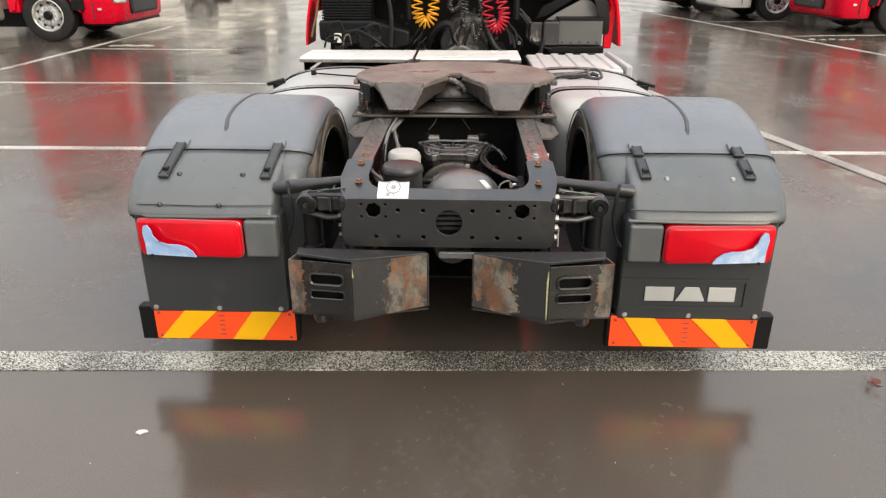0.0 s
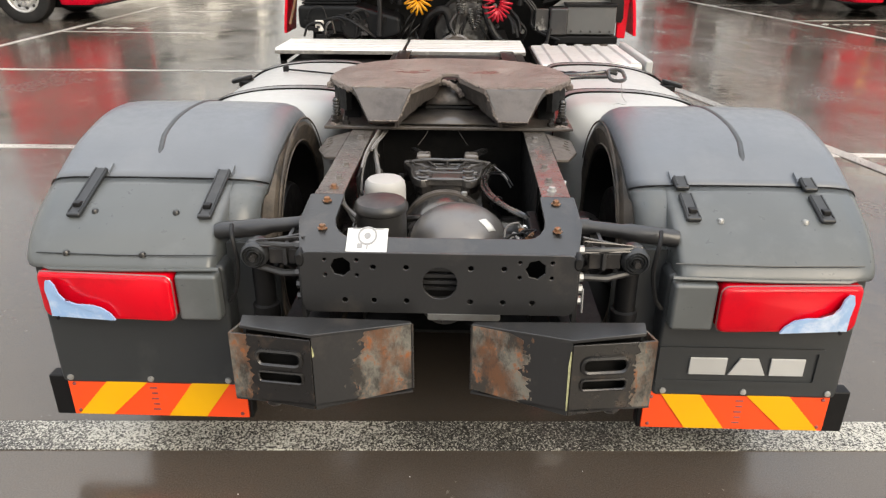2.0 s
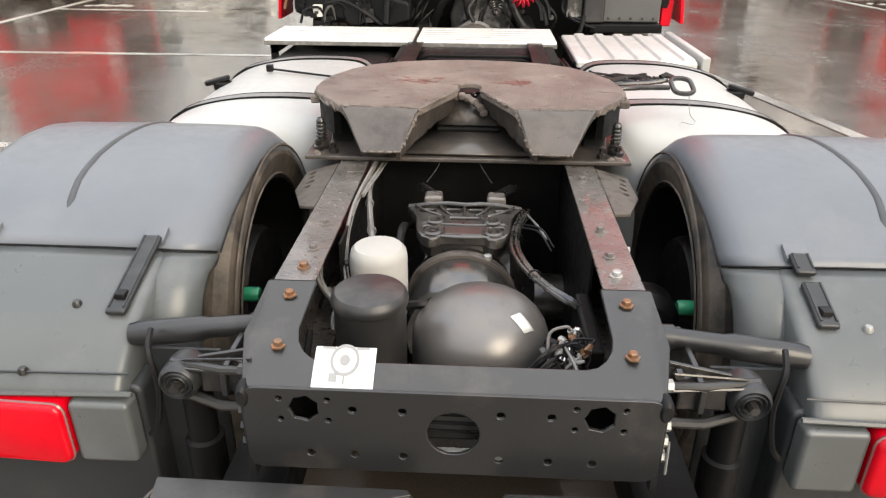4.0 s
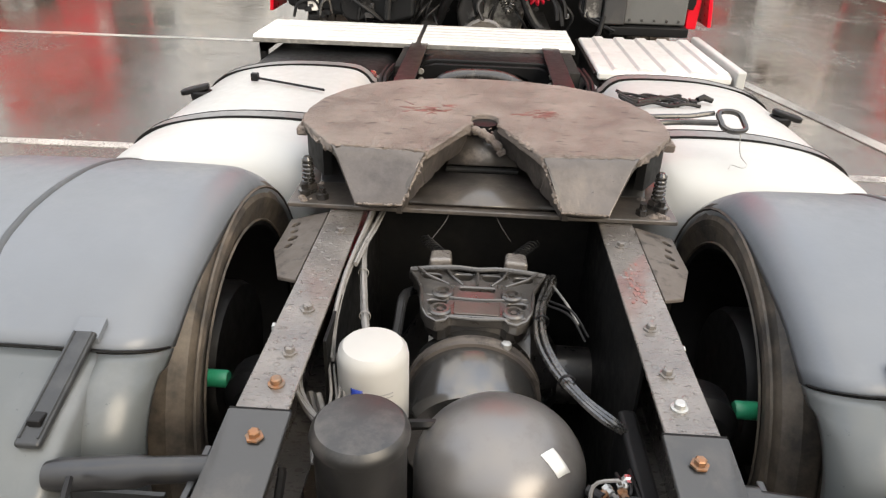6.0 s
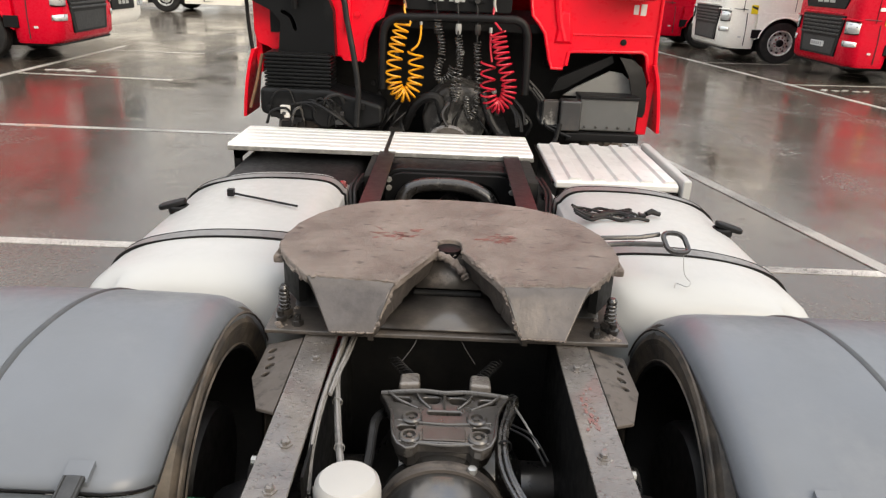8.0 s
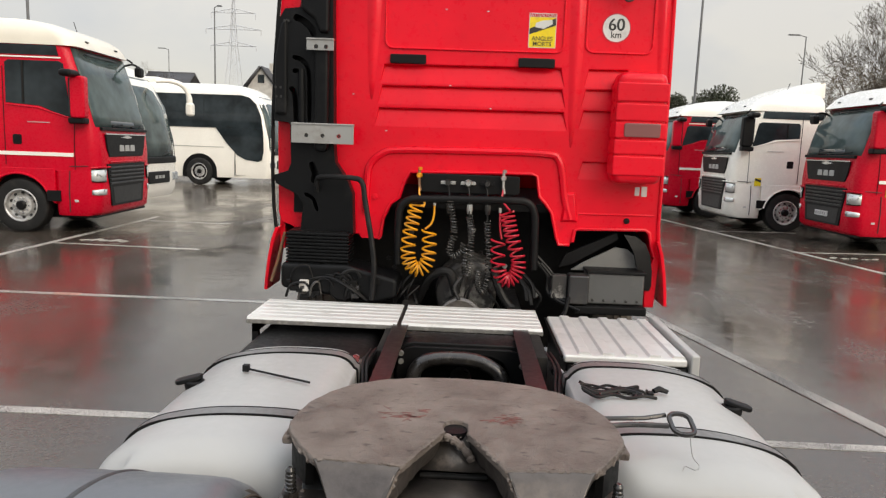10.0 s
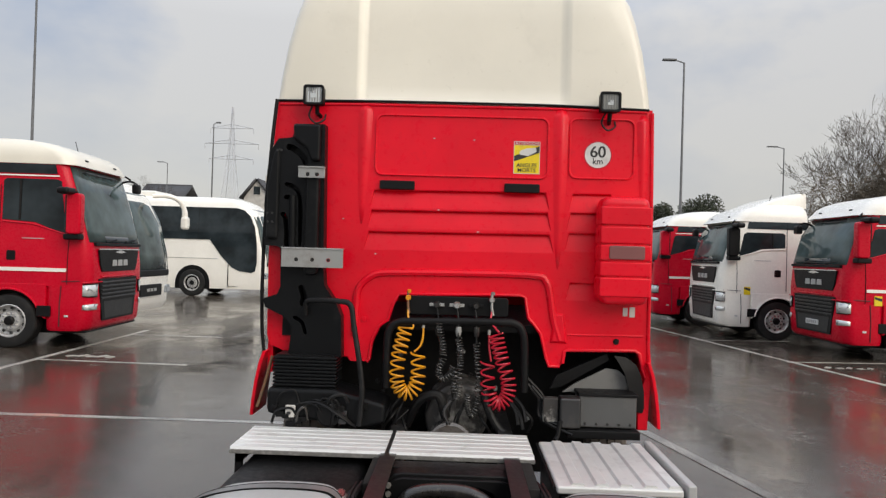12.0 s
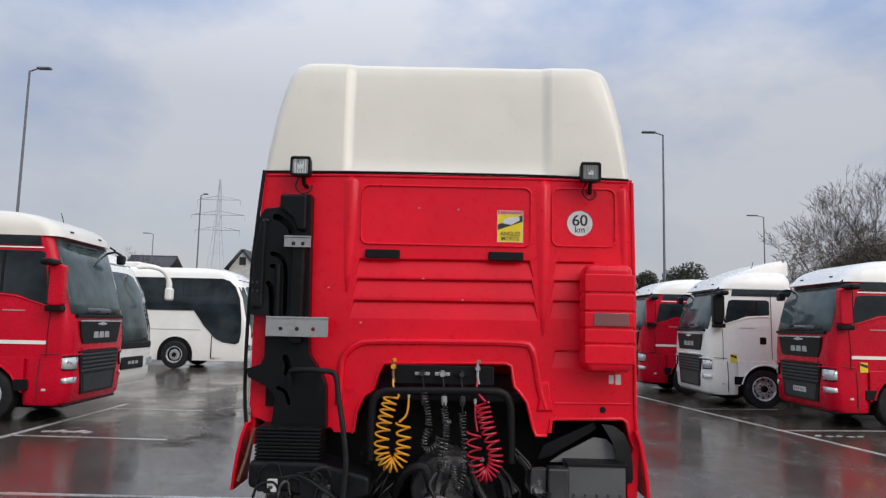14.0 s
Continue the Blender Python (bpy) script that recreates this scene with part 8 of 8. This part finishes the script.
        part("window_post", Geo().tube([(-1.30, s * 1.243, 2.36), (-1.30, s * 1.228, WT - 0.27)], 0.020, 6), "black", sw_)
        part("door_handle", Geo().prism(rounded(-1.52, -1.36, 1.62, 1.80, 0.03), "xz", s * 1.236 - 0.008, s * 1.236 + 0.008), "black", cabp, "black door handle recess", bevel=0.004)
        part("door_gap", Geo().tube([(-0.40, s * 1.238, 2.10), (-0.42, s * 1.240, 1.70), (-0.42, s * 1.240, 1.20)], 0.007, 5), "black", cabp)
        part("door_gap", Geo().tube([(-1.66, s * 1.222, 3.0), (-1.66, s * 1.240, 2.0), (-1.66, s * 1.240, 1.25)], 0.007, 5), "black", cabp)
        if paint != "white":
            part("side_stripe", Geo().box(-2.2, -0.44, s * 1.240 - 0.010, s * 1.240 + 0.012, 1.425, 1.492), "white", cabp, "white side stripe")
        part("door_mark", Geo().box(-1.25, -0.85, s * 1.238 - 0.006, s * 1.238 + 0.007, 2.02, 2.035), "silver", cabp)
        part("window_line", Geo().tube([(-0.36, s * 1.230, 2.10), (-0.55, s * 1.238, 2.14), (-1.05, s * 1.238, 2.29), (-1.60, s * 1.238, 2.33)], 0.016, 6), paint, cabp)
        part("step_well", Geo().box(-0.95, -0.70, s * 1.225 - 0.03, s * 1.225 + 0.018, 0.60, 0.80), "black", bm_, bevel=0.01)
        if s == near:
            mr = part("mirror", Geo().prism(rounded(-0.36, -0.10, 2.12, 2.86, 0.06), "xz", s * 1.40 - 0.10, s * 1.40 + 0.10), mirror, t, "tall door mirror housing", bevel=0.04)
            part("mirror_foot", Geo().box(-0.42, -0.12, s * 1.36 - 0.10, s * 1.36 + 0.10, 2.02, 2.13), "black", mr, bevel=0.03)
            part("wide_mirror", Geo().box(-0.42, -0.20, s * 1.56 - 0.20, s * 1.56 + 0.16, 2.83, 2.95), "black", mr, "black wide-angle mirror", bevel=0.05)
            part("mirror_glass", Geo().box(-0.375, -0.358, s * 1.40 - 0.085, s * 1.40 + 0.085, 2.18, 2.82), "glass", mr)
            part("mirror_arm", Geo().tube([(-0.22, s * 1.38, 2.88), (-0.34, s * 1.22, 2.90)], 0.022, 6), "black", mr)
            part("mirror_arm", Geo().tube([(-0.22, s * 1.38, 2.08), (-0.30, s * 1.22, 2.05)], 0.030, 6), "black", mr)
        arch_pts = [(-1.475 + 0.60 * math.cos(radians(a)), 0.50 + 0.60 * math.sin(radians(a))) for a in range(10, 171, 10)]
        ap = [(-0.80, 1.20)] + [(-0.80, 0.55)] + [p for p in arch_pts] + [(-2.15, 0.55), (-2.20, 1.20)]
        part("wheel_arch", Geo().prism(ap, "xz", min(s * 1.02, s * 1.232), max(s * 1.02, s * 1.232)), paint, t, bevel=0.015)
        part("arch_rim", Geo().tube([(x, s * 1.232, z) for x, z in arch_pts], 0.022, 8), paint, t)
        road_wheel(t, -1.475, s * 1.04, s)
        road_wheel(t, -5.10, s * 0.98, s, 0.50, 0.50)
        if sticker and s > 0:
            part("side_sticker", Geo().box(-0.76, -0.60, 1.236, 1.247, 1.16, 1.36), "lemon", bm_, "yellow blind-spot sticker")
            part("sticker_band", Geo().prism([(-0.755, 1.25), (-0.605, 1.30), (-0.605, 1.345), (-0.755, 1.31)], "xz", 1.247, 1.251), "ink", bm_)
    part("sun_visor_bar", Geo().tube([(-0.40, 1.10, WT + 0.05), (-0.30, 1.16, WT - 0.02)], 0.02, 6), "black", cabp)
    for y in (-1.0,):
        km = part("kerb_mirror", Geo().tube(smooth_path([(front_x(WT - 0.1), y * near, WT - 0.10), (front_x(WT) + 0.20, y * near * 1.02, WT - 0.06), (front_x(WT) + 0.34, y * near * 1.04, WT - 0.12)], 4), 0.022, 8), "black", t, "black kerb mirror on an arm")
        part("mirror_head", Geo().box(front_x(WT) + 0.26, front_x(WT) + 0.40, y * near * 1.04 - 0.11, y * near * 1.04 + 0.11, WT - 0.32, WT - 0.12), "black", km, bevel=0.04)
    part("antenna", Geo().tube([(-1.3, 0.9, RT + 0.35), (-1.38, 0.9, RT + 0.62)], 0.008, 5), "black", roof_p)
    ch = part("chassis", Geo().box(-6.2, -0.9, -0.42, 0.42, 0.60, 0.98), "black", t, "dark chassis frame", bevel=0.02)
    # added block: stops light and reflections on the ground below the truck
    part("light_block", Geo().box(-6.0, -0.45, -0.84, 0.84, 0.26, 0.60), "shade_black", t, "added near-black block that keeps light from under the truck")
    part("inner_arch", Geo().box(-2.1, -0.85, -1.0, 1.0, 0.55, 1.16), "black", t)
    part("side_tank", Geo().prism(rounded(-4.4, -2.5, 0.38, 0.98, 0.1), "xz", -1.18, 1.18), "tank", t, bevel=0.03)
    part("rear_guard", Geo().prism([(-5.75, 0.5), (-5.65, 0.95), (-5.35, 1.08), (-4.85, 1.08), (-4.5, 0.9), (-4.45, 0.5)], "xz", -1.22, 1.22), "guard", t, bevel=0.05)
    for z in (0.36,):
        part("bumper_lip", Geo().box(-0.7, -0.10, -1.14, 1.14, 0.30, 0.35), "black", bm_, bevel=0.02)
    return t


def heading(x, y, deg):
    return Matrix.Translation((x, y, 0)) @ Matrix.Rotation(radians(deg), 4, "Z")


cab_truck("red_far", "red tractor unit with white high roof, parked behind the line", heading(-6.83, 13.10, 3.5), "parked trucks", -1, "red_far", True, cap="cream")
cab_truck("red_far", "red tractor unit with white roof and yellow sticker", heading(7.86, 14.95, 180.5), "parked trucks", 1, "red_far", False, False, True, True)
cab_truck("white", "white tractor unit with roof wind deflector, parked in a row", heading(6.6, 18.4, 180.5), "parked trucks", 1, "black", False, True, False, True)
cab_truck("red_far", "red tractor unit with white roof, parked beyond the white one", heading(5.9, 21.9, 180.5), "parked trucks", 1, "red_far", False)


def coach(label, at, arms=(-1, 1)):
    """A parked white coach that faces +x, its front at x = 0."""
    t = thing("coach", label, "bus", "parked coaches", at=at)
    L, H = 12.6, 3.72
    shell = Geo().loft([plan_ring(z, xf, -L, hw, r) for z, xf, hw, r in ((0.30, -0.12, 1.24, 0.25), (0.50, 0.0, 1.27, 0.28), (1.30, 0.02, 1.275, 0.30), (1.75, -0.02, 1.27, 0.32), (2.6, -0.22, 1.25, 0.40), (3.2, -0.50, 1.22, 0.45), (3.50, -0.80, 1.17, 0.5), (3.66, -1.20, 1.05, 0.5), (H, -1.7, 0.85, 0.5))])
    sh = part("body", shell, "white", t, "white coach body", sharp=55)
    for s in (-1, 1):
        bg = Geo()
        for band in ([(-2.15, 2.12), (-0.36, 2.12), (-0.44, 2.6), (-0.62, 3.02), (-0.86, 3.24), (-1.15, 3.32), (-L + 0.3, 3.32), (-L + 0.3, 2.12)],
                     [(-2.15, 2.12), (-1.72, 1.55), (-1.30, 1.12), (-1.0, 0.98), (-0.52, 0.92), (-0.38, 0.98), (-0.32, 1.3), (-0.33, 1.8), (-0.36, 2.12)]):
            bg.prism(band, "xz", s * 1.22, s * 1.298)
        for i, v in enumerate(bg.v):
            bg.v[i] = (v[0], v[1] - s * max(0.0, v[2] - 1.95) * 0.034, v[2])
        wb = part("window_band", bg, "glass", t, "dark tinted side glazing", bevel=0.006)
        for k in range(7):
            x = -2.6 - 1.45 * k
            part("window_joint", Geo().tube([(x, s * 1.285, 2.14), (x, s * 1.245, 3.30)], 0.012, 5), "black", wb)
        dr = [(-1.42, 0.40), (-0.42, 0.40), (-0.34, 1.6), (-0.45, 2.5), (-0.66, 2.98), (-1.42, 3.10)]
        part("door_frame", Geo().tube([(x, s * (1.285 - max(0.0, z - 1.7) * 0.031 - (0.09 if x > -0.7 else 0.0)), z) for x, z in dr], 0.020, 6, True), "black", t, "passenger door seal")
        part("door_glass_bar", Geo().tube([(-1.70, s * 1.285, 2.15), (-0.55, s * 1.20, 2.15)], 0.02, 6), "black", t)
        part("rub_line", Geo().tube([(-1.85, s * 1.282, 1.42), (-L + 0.2, s * 1.282, 1.42)], 0.010, 5), "silver", t)
        part("skirt_gap", Geo().tube([(-4.1, s * 1.280, 0.9), (-L + 0.2, s * 1.280, 0.9)], 0.006, 5), "grey_ink", t)
        for x in (-3.6, -5.6, -7.2):
            part("hatch_gap", Geo().tube([(x - 0.9, s * 1.279, 0.45), (x - 0.9, s * 1.282, 1.40)], 0.006, 5), "grey_ink", t)
        for x in (-2.78, -9.2):
            pts = [(x + 0.66 * math.cos(radians(a)), 0.50 + 0.66 * math.sin(radians(a))) for a in range(0, 181, 12)]
            part("wheel_well", Geo().prism(pts + [(x - 0.66, 0.28), (x + 0.66, 0.28)], "xz", s * 1.278 - 0.02, s * 1.278 + 0.003), "black", t)
            road_wheel(t, x, s * 1.245, s, 0.50, 0.26)
        if s in arms:
            arm = [(-0.45, s * 1.0, 3.30), (-0.10, s * 1.12, 3.32), (0.16, s * 1.26, 3.22), (0.29, s * 1.34, 2.98), (0.31, s * 1.36, 2.62)]
            ma = part("mirror_arm", Geo().tube(smooth_path(arm, 4), [0.06] * 4 + [0.065] * 9 + [0.08] * 4, 10), "white", t, "white drooping mirror arm")
            part("mirror_head", Geo().box(0.22, 0.42, s * 1.36 - 0.13, s * 1.36 + 0.13, 2.42, 2.78), "white", ma, bevel=0.07)
        part("headlamp", Geo().box(-0.16, 0.03, s * 1.02 - 0.18, s * 1.02 + 0.18, 0.70, 0.92), "lamp_glass", t, "coach headlamp", bevel=0.04)
    ws = []
    for z, fx, hw in ((1.32, 0.035, 1.10), (1.75, -0.003, 1.10), (2.2, -0.11, 1.08), (2.6, -0.205, 1.05), (3.0, -0.395, 0.98), (3.30, -0.58, 0.92)):
        ws.append([(fx - 0.13, hw + 0.12, z), (fx - 0.02, hw - 0.06, z), (fx, 0.4, z), (fx, -0.4, z), (fx - 0.02, -hw + 0.06, z), (fx - 0.13, -hw - 0.12, z)])
    part("windscreen", Geo().loft(ws, caps=False, closed=False), "windscreen", t, "tall coach windscreen", solid=0.012, sharp=60)
    part("front_band", Geo().box(-0.08, 0.05, -1.05, 1.05, 1.16, 1.34), "black", t, bevel=0.04)
    lg = part("front_grille", Geo().box(-0.08, 0.045, -0.62, 0.62, 0.66, 0.96), "black", t, "black front grille", bevel=0.02)
    for y in (-0.2, 0.0, 0.2):
        part("badge_block", Geo().box(0.04, 0.055, y - 0.07, y + 0.07, 0.78, 0.86), "silver", lg)
    part("roof_unit", Geo().box(-7.5, -4.5, -0.85, 0.85, H - 0.05, H + 0.20), "white", t, bevel=0.08)
    part("note", Geo().box(-1.30, -1.05, -1.283, -1.275, 1.62, 1.82), "sticker", t, "paper notice behind the door glass")
    return t


coach("white coach with dark side glazing, parked across the yard", heading(-7.75, 28.25, 0) @ Matrix.Diagonal((1.04, 1.04, 1.07, 1)), ())
coach("white coach with tall grey windscreen, parked beside a red truck", heading(-7.95, 17.05, 0), (1,))

# ---------- distance: lamp posts, pylon, houses, trees ----------
def lamp_post(x, y, h, arm, label="grey street lamp post"):
    t = thing("street_lamp", label, "street lamp", "street lamps", at=Matrix.Translation((x, y, 0)))
    part("post", Geo().tube([(0, 0, 0), (0, 0, h * 0.3), (0, 0, h)], [0.09, 0.07, 0.045], 10), "pole", t)
    part("arm", Geo().tube([(0, 0, h - 0.02), (arm * 0.5, 0, h + 0.10), (arm, 0, h + 0.12)], 0.035, 8), "pole", t)
    part("lamp_head", Geo().box(min(arm * 0.55, arm * 1.5), max(arm * 0.55, arm * 1.5), -0.14, 0.14, h + 0.08, h + 0.18), "pole", t, "flat lamp head", bevel=0.04)
    return t


lamp_post(-19.25, 30.0, 13.0, 0.65)
lamp_post(-20.8, 57.0, 12.2, 0.4)
lamp_post(11.35, 36.0, 12.3, -0.75)
lamp_post(28.3, 62.0, 12.2, -1.0)
lamp_post(-38.6, 90.0, 12.8, -0.9)

py = thing("electricity_pylon", "grey lattice electricity pylon far away", "pylon", at=Matrix.Translation((-60.2, 180.0, 0)))
H = 38.5
legs = Geo()
def half(z):
    return 3.2 - 2.5 * min(1.0, z / 26.0) if z < 26 else 0.7 - 0.55 * (z - 26) / (H - 26)
levels = [0, 6, 11, 15, 19, 22, 25, 28, 31, 34, H]
for sx in (-1, 1):
    for sy in (-1, 1):
        legs.tube([(sx * half(z), sy * half(z), z) for z in levels], 0.09, 5)
part("leg", legs, "pylon", py)
lat = Geo()
for a, b in zip(levels, levels[1:]):
    for sy in (-1, 1):
        lat.rod((-half(a), sy * half(a), a), (half(b), sy * half(b), b), 0.035, 4).rod((half(a), sy * half(a), a), (-half(b), sy * half(b), b), 0.035, 4)
        lat.rod((-half(b), sy * half(b), b), (half(b), sy * half(b), b), 0.03, 4)
    for sx in (-1, 1):
        lat.rod((sx * half(a), -half(a), a), (sx * half(b), half(b), b), 0.035, 4)
part("lattice", lat, "pylon", py)
for z, w in ((33.0, 5.6), (29.0, 7.0), (25.0, 5.8)):
    ar = Geo()
    for s in (-1, 1):
        ar.rod((0, 0, z + 1.1), (s * w, 0, z), 0.09, 4).rod((0, 0, z), (s * w, 0, z), 0.09, 4)
        for k in range(1, 5):
            f = k / 5
            ar.rod((s * w * f, 0, z), (s * w * f, 0, z + 1.1 * (1 - f)), 0.05, 4)
        ar.rod((s * w, 0, z), (s * w, 0, z - 1.4), 0.08, 4)
    part("cross_arm", ar, "pylon", py)


def house(x, y, w, d, h, ridge_h, gable_front, mat, label):
    t = thing("house", label, "house", at=Matrix.Translation((x, y, 0)))
    if gable_front:
        part("wall", Geo().prism([(-w / 2, 0), (w / 2, 0), (w / 2, h), (0, h + ridge_h), (-w / 2, h)], "xz", 0, d), mat, t)
        for s in (-1, 1):
            part("roof", Geo().add([(0, -0.4, h + ridge_h + 0.15), (s * (w / 2 + 0.4), -0.4, h - 0.2), (s * (w / 2 + 0.4), d + 0.4, h - 0.2), (0, d + 0.4, h + ridge_h + 0.15)], [(0, 1, 2, 3)]), "roof", t, solid=0.25)
        part("chimney", Geo().box(w * 0.1, w * 0.1 + 0.6, d * 0.3, d * 0.3 + 0.6, h + ridge_h * 0.5, h + ridge_h + 1.0), mat, t)
        for z in (1.2, 4.0, h + 0.4):
            if z < h + ridge_h - 1.2:
                for xx in ((-w / 4, w / 4) if z < h else (0.0,)):
                    wn = part("window", Geo().box(xx - 0.55, xx + 0.55, -0.06, 0.02, z, z + 1.3), "wall", t)
                    part("pane", Geo().box(xx - 0.45, xx + 0.45, -0.09, -0.05, z + 0.1, z + 1.2), "glass", wn)
    else:
        part("wall", Geo().box(-w / 2, w / 2, 0, d, 0, h), mat, t)
        for s in (0, 1):
            part("roof", Geo().add([(-w / 2 - 0.4, d / 2, h + ridge_h), (w / 2 + 0.4, d / 2, h + ridge_h), (w / 2 + 0.4, -0.4 if s == 0 else d + 0.4, h), (-w / 2 - 0.4, -0.4 if s == 0 else d + 0.4, h)], [(0, 1, 2, 3)]), "roof", t, solid=0.25)
        for k in range(4):
            xx = -w / 2 + w * (k + 0.5) / 4
            wn = part("window", Geo().box(xx - 0.5, xx + 0.5, -0.06, 0.02, h - 2.2, h - 0.9), "wall", t)
            part("pane", Geo().box(xx - 0.4, xx + 0.4, -0.09, -0.05, h - 2.1, h - 1.0), "glass", wn)
    return t


house(-28.2, 95.0, 3.6, 9.0, 8.9, 2.4, True, "wall", "small white gabled house with dark roof")
house(-49.5, 112.0, 7.0, 9.0, 9.0, 3.2, False, "wall", "low house with long dark roof")


def bare_tree(x, y, h, seed, spread=0.44, depth=7):
    """A leafless tree: tapered trunk, forking limbs and a crown of fine twigs."""
    rg = random.Random(seed)
    t = thing("bare_tree", "leafless winter tree with fine dark twigs", "tree", "bare trees", at=Matrix.Translation((x, y, 0)))
    limbs, twigs = Geo(), Geo()

    def grow(p, d, length, r, level):
        pts, rr, q, dd = [p], [r], p, d
        for i in range(3):
            dd = (dd + Vector((rg.uniform(-1, 1), rg.uniform(-1, 1), rg.uniform(-0.4, 0.6))) * 0.16).normalized()
            q = q + dd * length / 3
            pts.append(q)
            rr.append(r * (1 - 0.13 * (i + 1)))
        (limbs if level < 3 else twigs).tube(pts, rr, 6 if level < 3 else 3)
        if level >= depth:
            return
        for k in range(3 if level < 5 else 2):
            a = rg.uniform(0, 6.28)
            side = Vector((math.cos(a), math.sin(a), rg.uniform(-0.1, 0.5)))
            grow(pts[rg.choice((2, 3, 3))], (dd + side * spread * rg.uniform(0.7, 1.4)).normalized(), length * rg.uniform(0.58, 0.80), max(0.011, rr[-1] * 0.64), level + 1)
    grow(Vector((0, 0, 0)), Vector((0, 0, 1)), h * 0.30, h * 0.018, 0)
    part("trunk", limbs, "bark", t)
    part("crown", twigs, "bark", t)
    return t


for x, y, h, seed in ((33.2, 60, 14.0, 1), (36.0, 62, 15.5, 2), (38.0, 60, 17.0, 3), (40.5, 64, 18.0, 4), (44.0, 60, 15.0, 8)):
    bare_tree(x, y, h, seed)
for x, y, h, seed in ((26.5, 62, 9.5, 5), (22.8, 60, 9.5, 6), (20.0, 61, 8.5, 7)):      # lopped trees with few stout limbs
    bare_tree(x, y, h, seed, 0.75, 4)
for x, y, h, seed in ((-45.5, 100, 13.0, 21), (-54.0, 104, 14.0, 22)):
    bare_tree(x, y, h, seed, depth=6)


def bush(x, y, w, h, seed, mat, name, label, n=2600):
    """A loose mass of small leaf blades round a few stems."""
    rg = random.Random(seed)
    t = thing(name, label, "bush", at=Matrix.Translation((x, y, 0)))
    g, twiggy = Geo(), mat == "hedge"
    size = 0.34 if twiggy else 0.17
    lumps = [(rg.uniform(-w, w) * 0.75, rg.uniform(-1, 1), rg.uniform(0.35, 0.85) * h, rg.uniform(0.5, 1.0) * h * size) for _ in range(int(7 + w * 2) if twiggy else 12)]
    for _ in range(n):
        cx, cy, cz, cr = rg.choice(lumps)
        d = Vector((rg.gauss(0, 1), rg.gauss(0, 1), rg.gauss(0, 1))).normalized() * cr * rg.uniform(0.45, 1.12)
        p = Vector((cx, cy, max(0.2, cz))) + d
        u = Vector((rg.gauss(0, 1), rg.gauss(0, 1), rg.gauss(0, 1))).normalized() * (rg.uniform(0.15, 0.5) if twiggy else rg.uniform(0.06, 0.13))
        v = u.cross(Vector((rg.gauss(0, 1), rg.gauss(0, 1), rg.gauss(0, 1)))).normalized() * (rg.uniform(0.012, 0.03) if twiggy else rg.uniform(0.03, 0.06))
        g.add([p - u, p + v, p + u, p - v], [(0, 1, 2, 3)])
    part("crown", g, mat, t)
    st = Geo()
    for k in range(5):
        st.tube([(rg.uniform(-w, w) * 0.6, 0, 0), (rg.uniform(-w, w) * 0.7, 0, h * 0.6)], [0.10, 0.05], 5)
    part("trunk", st, "bark", t)
    return t


bush(14.5, 50, 0.7, 6.4, 31, "ever", "evergreen_bush", "dark evergreen bush behind the trucks", 20000)
bush(17.5, 51, 0.8, 7.0, 32, "ever", "evergreen_bush", "dark evergreen bush behind the trucks", 22000)
bush(34.6, 57, 6.5, 10.0, 33, "hedge", "winter_hedge", "brown leafless winter hedge behind the trucks", 46000)
bush(44.0, 57, 5.0, 10.5, 34, "hedge", "winter_hedge", "brown leafless winter hedge behind the trucks", 34000)
bush(22.0, 56, 5.0, 3.4, 35, "hedge", "winter_hedge", "low brown winter hedge behind the trucks", 16000)
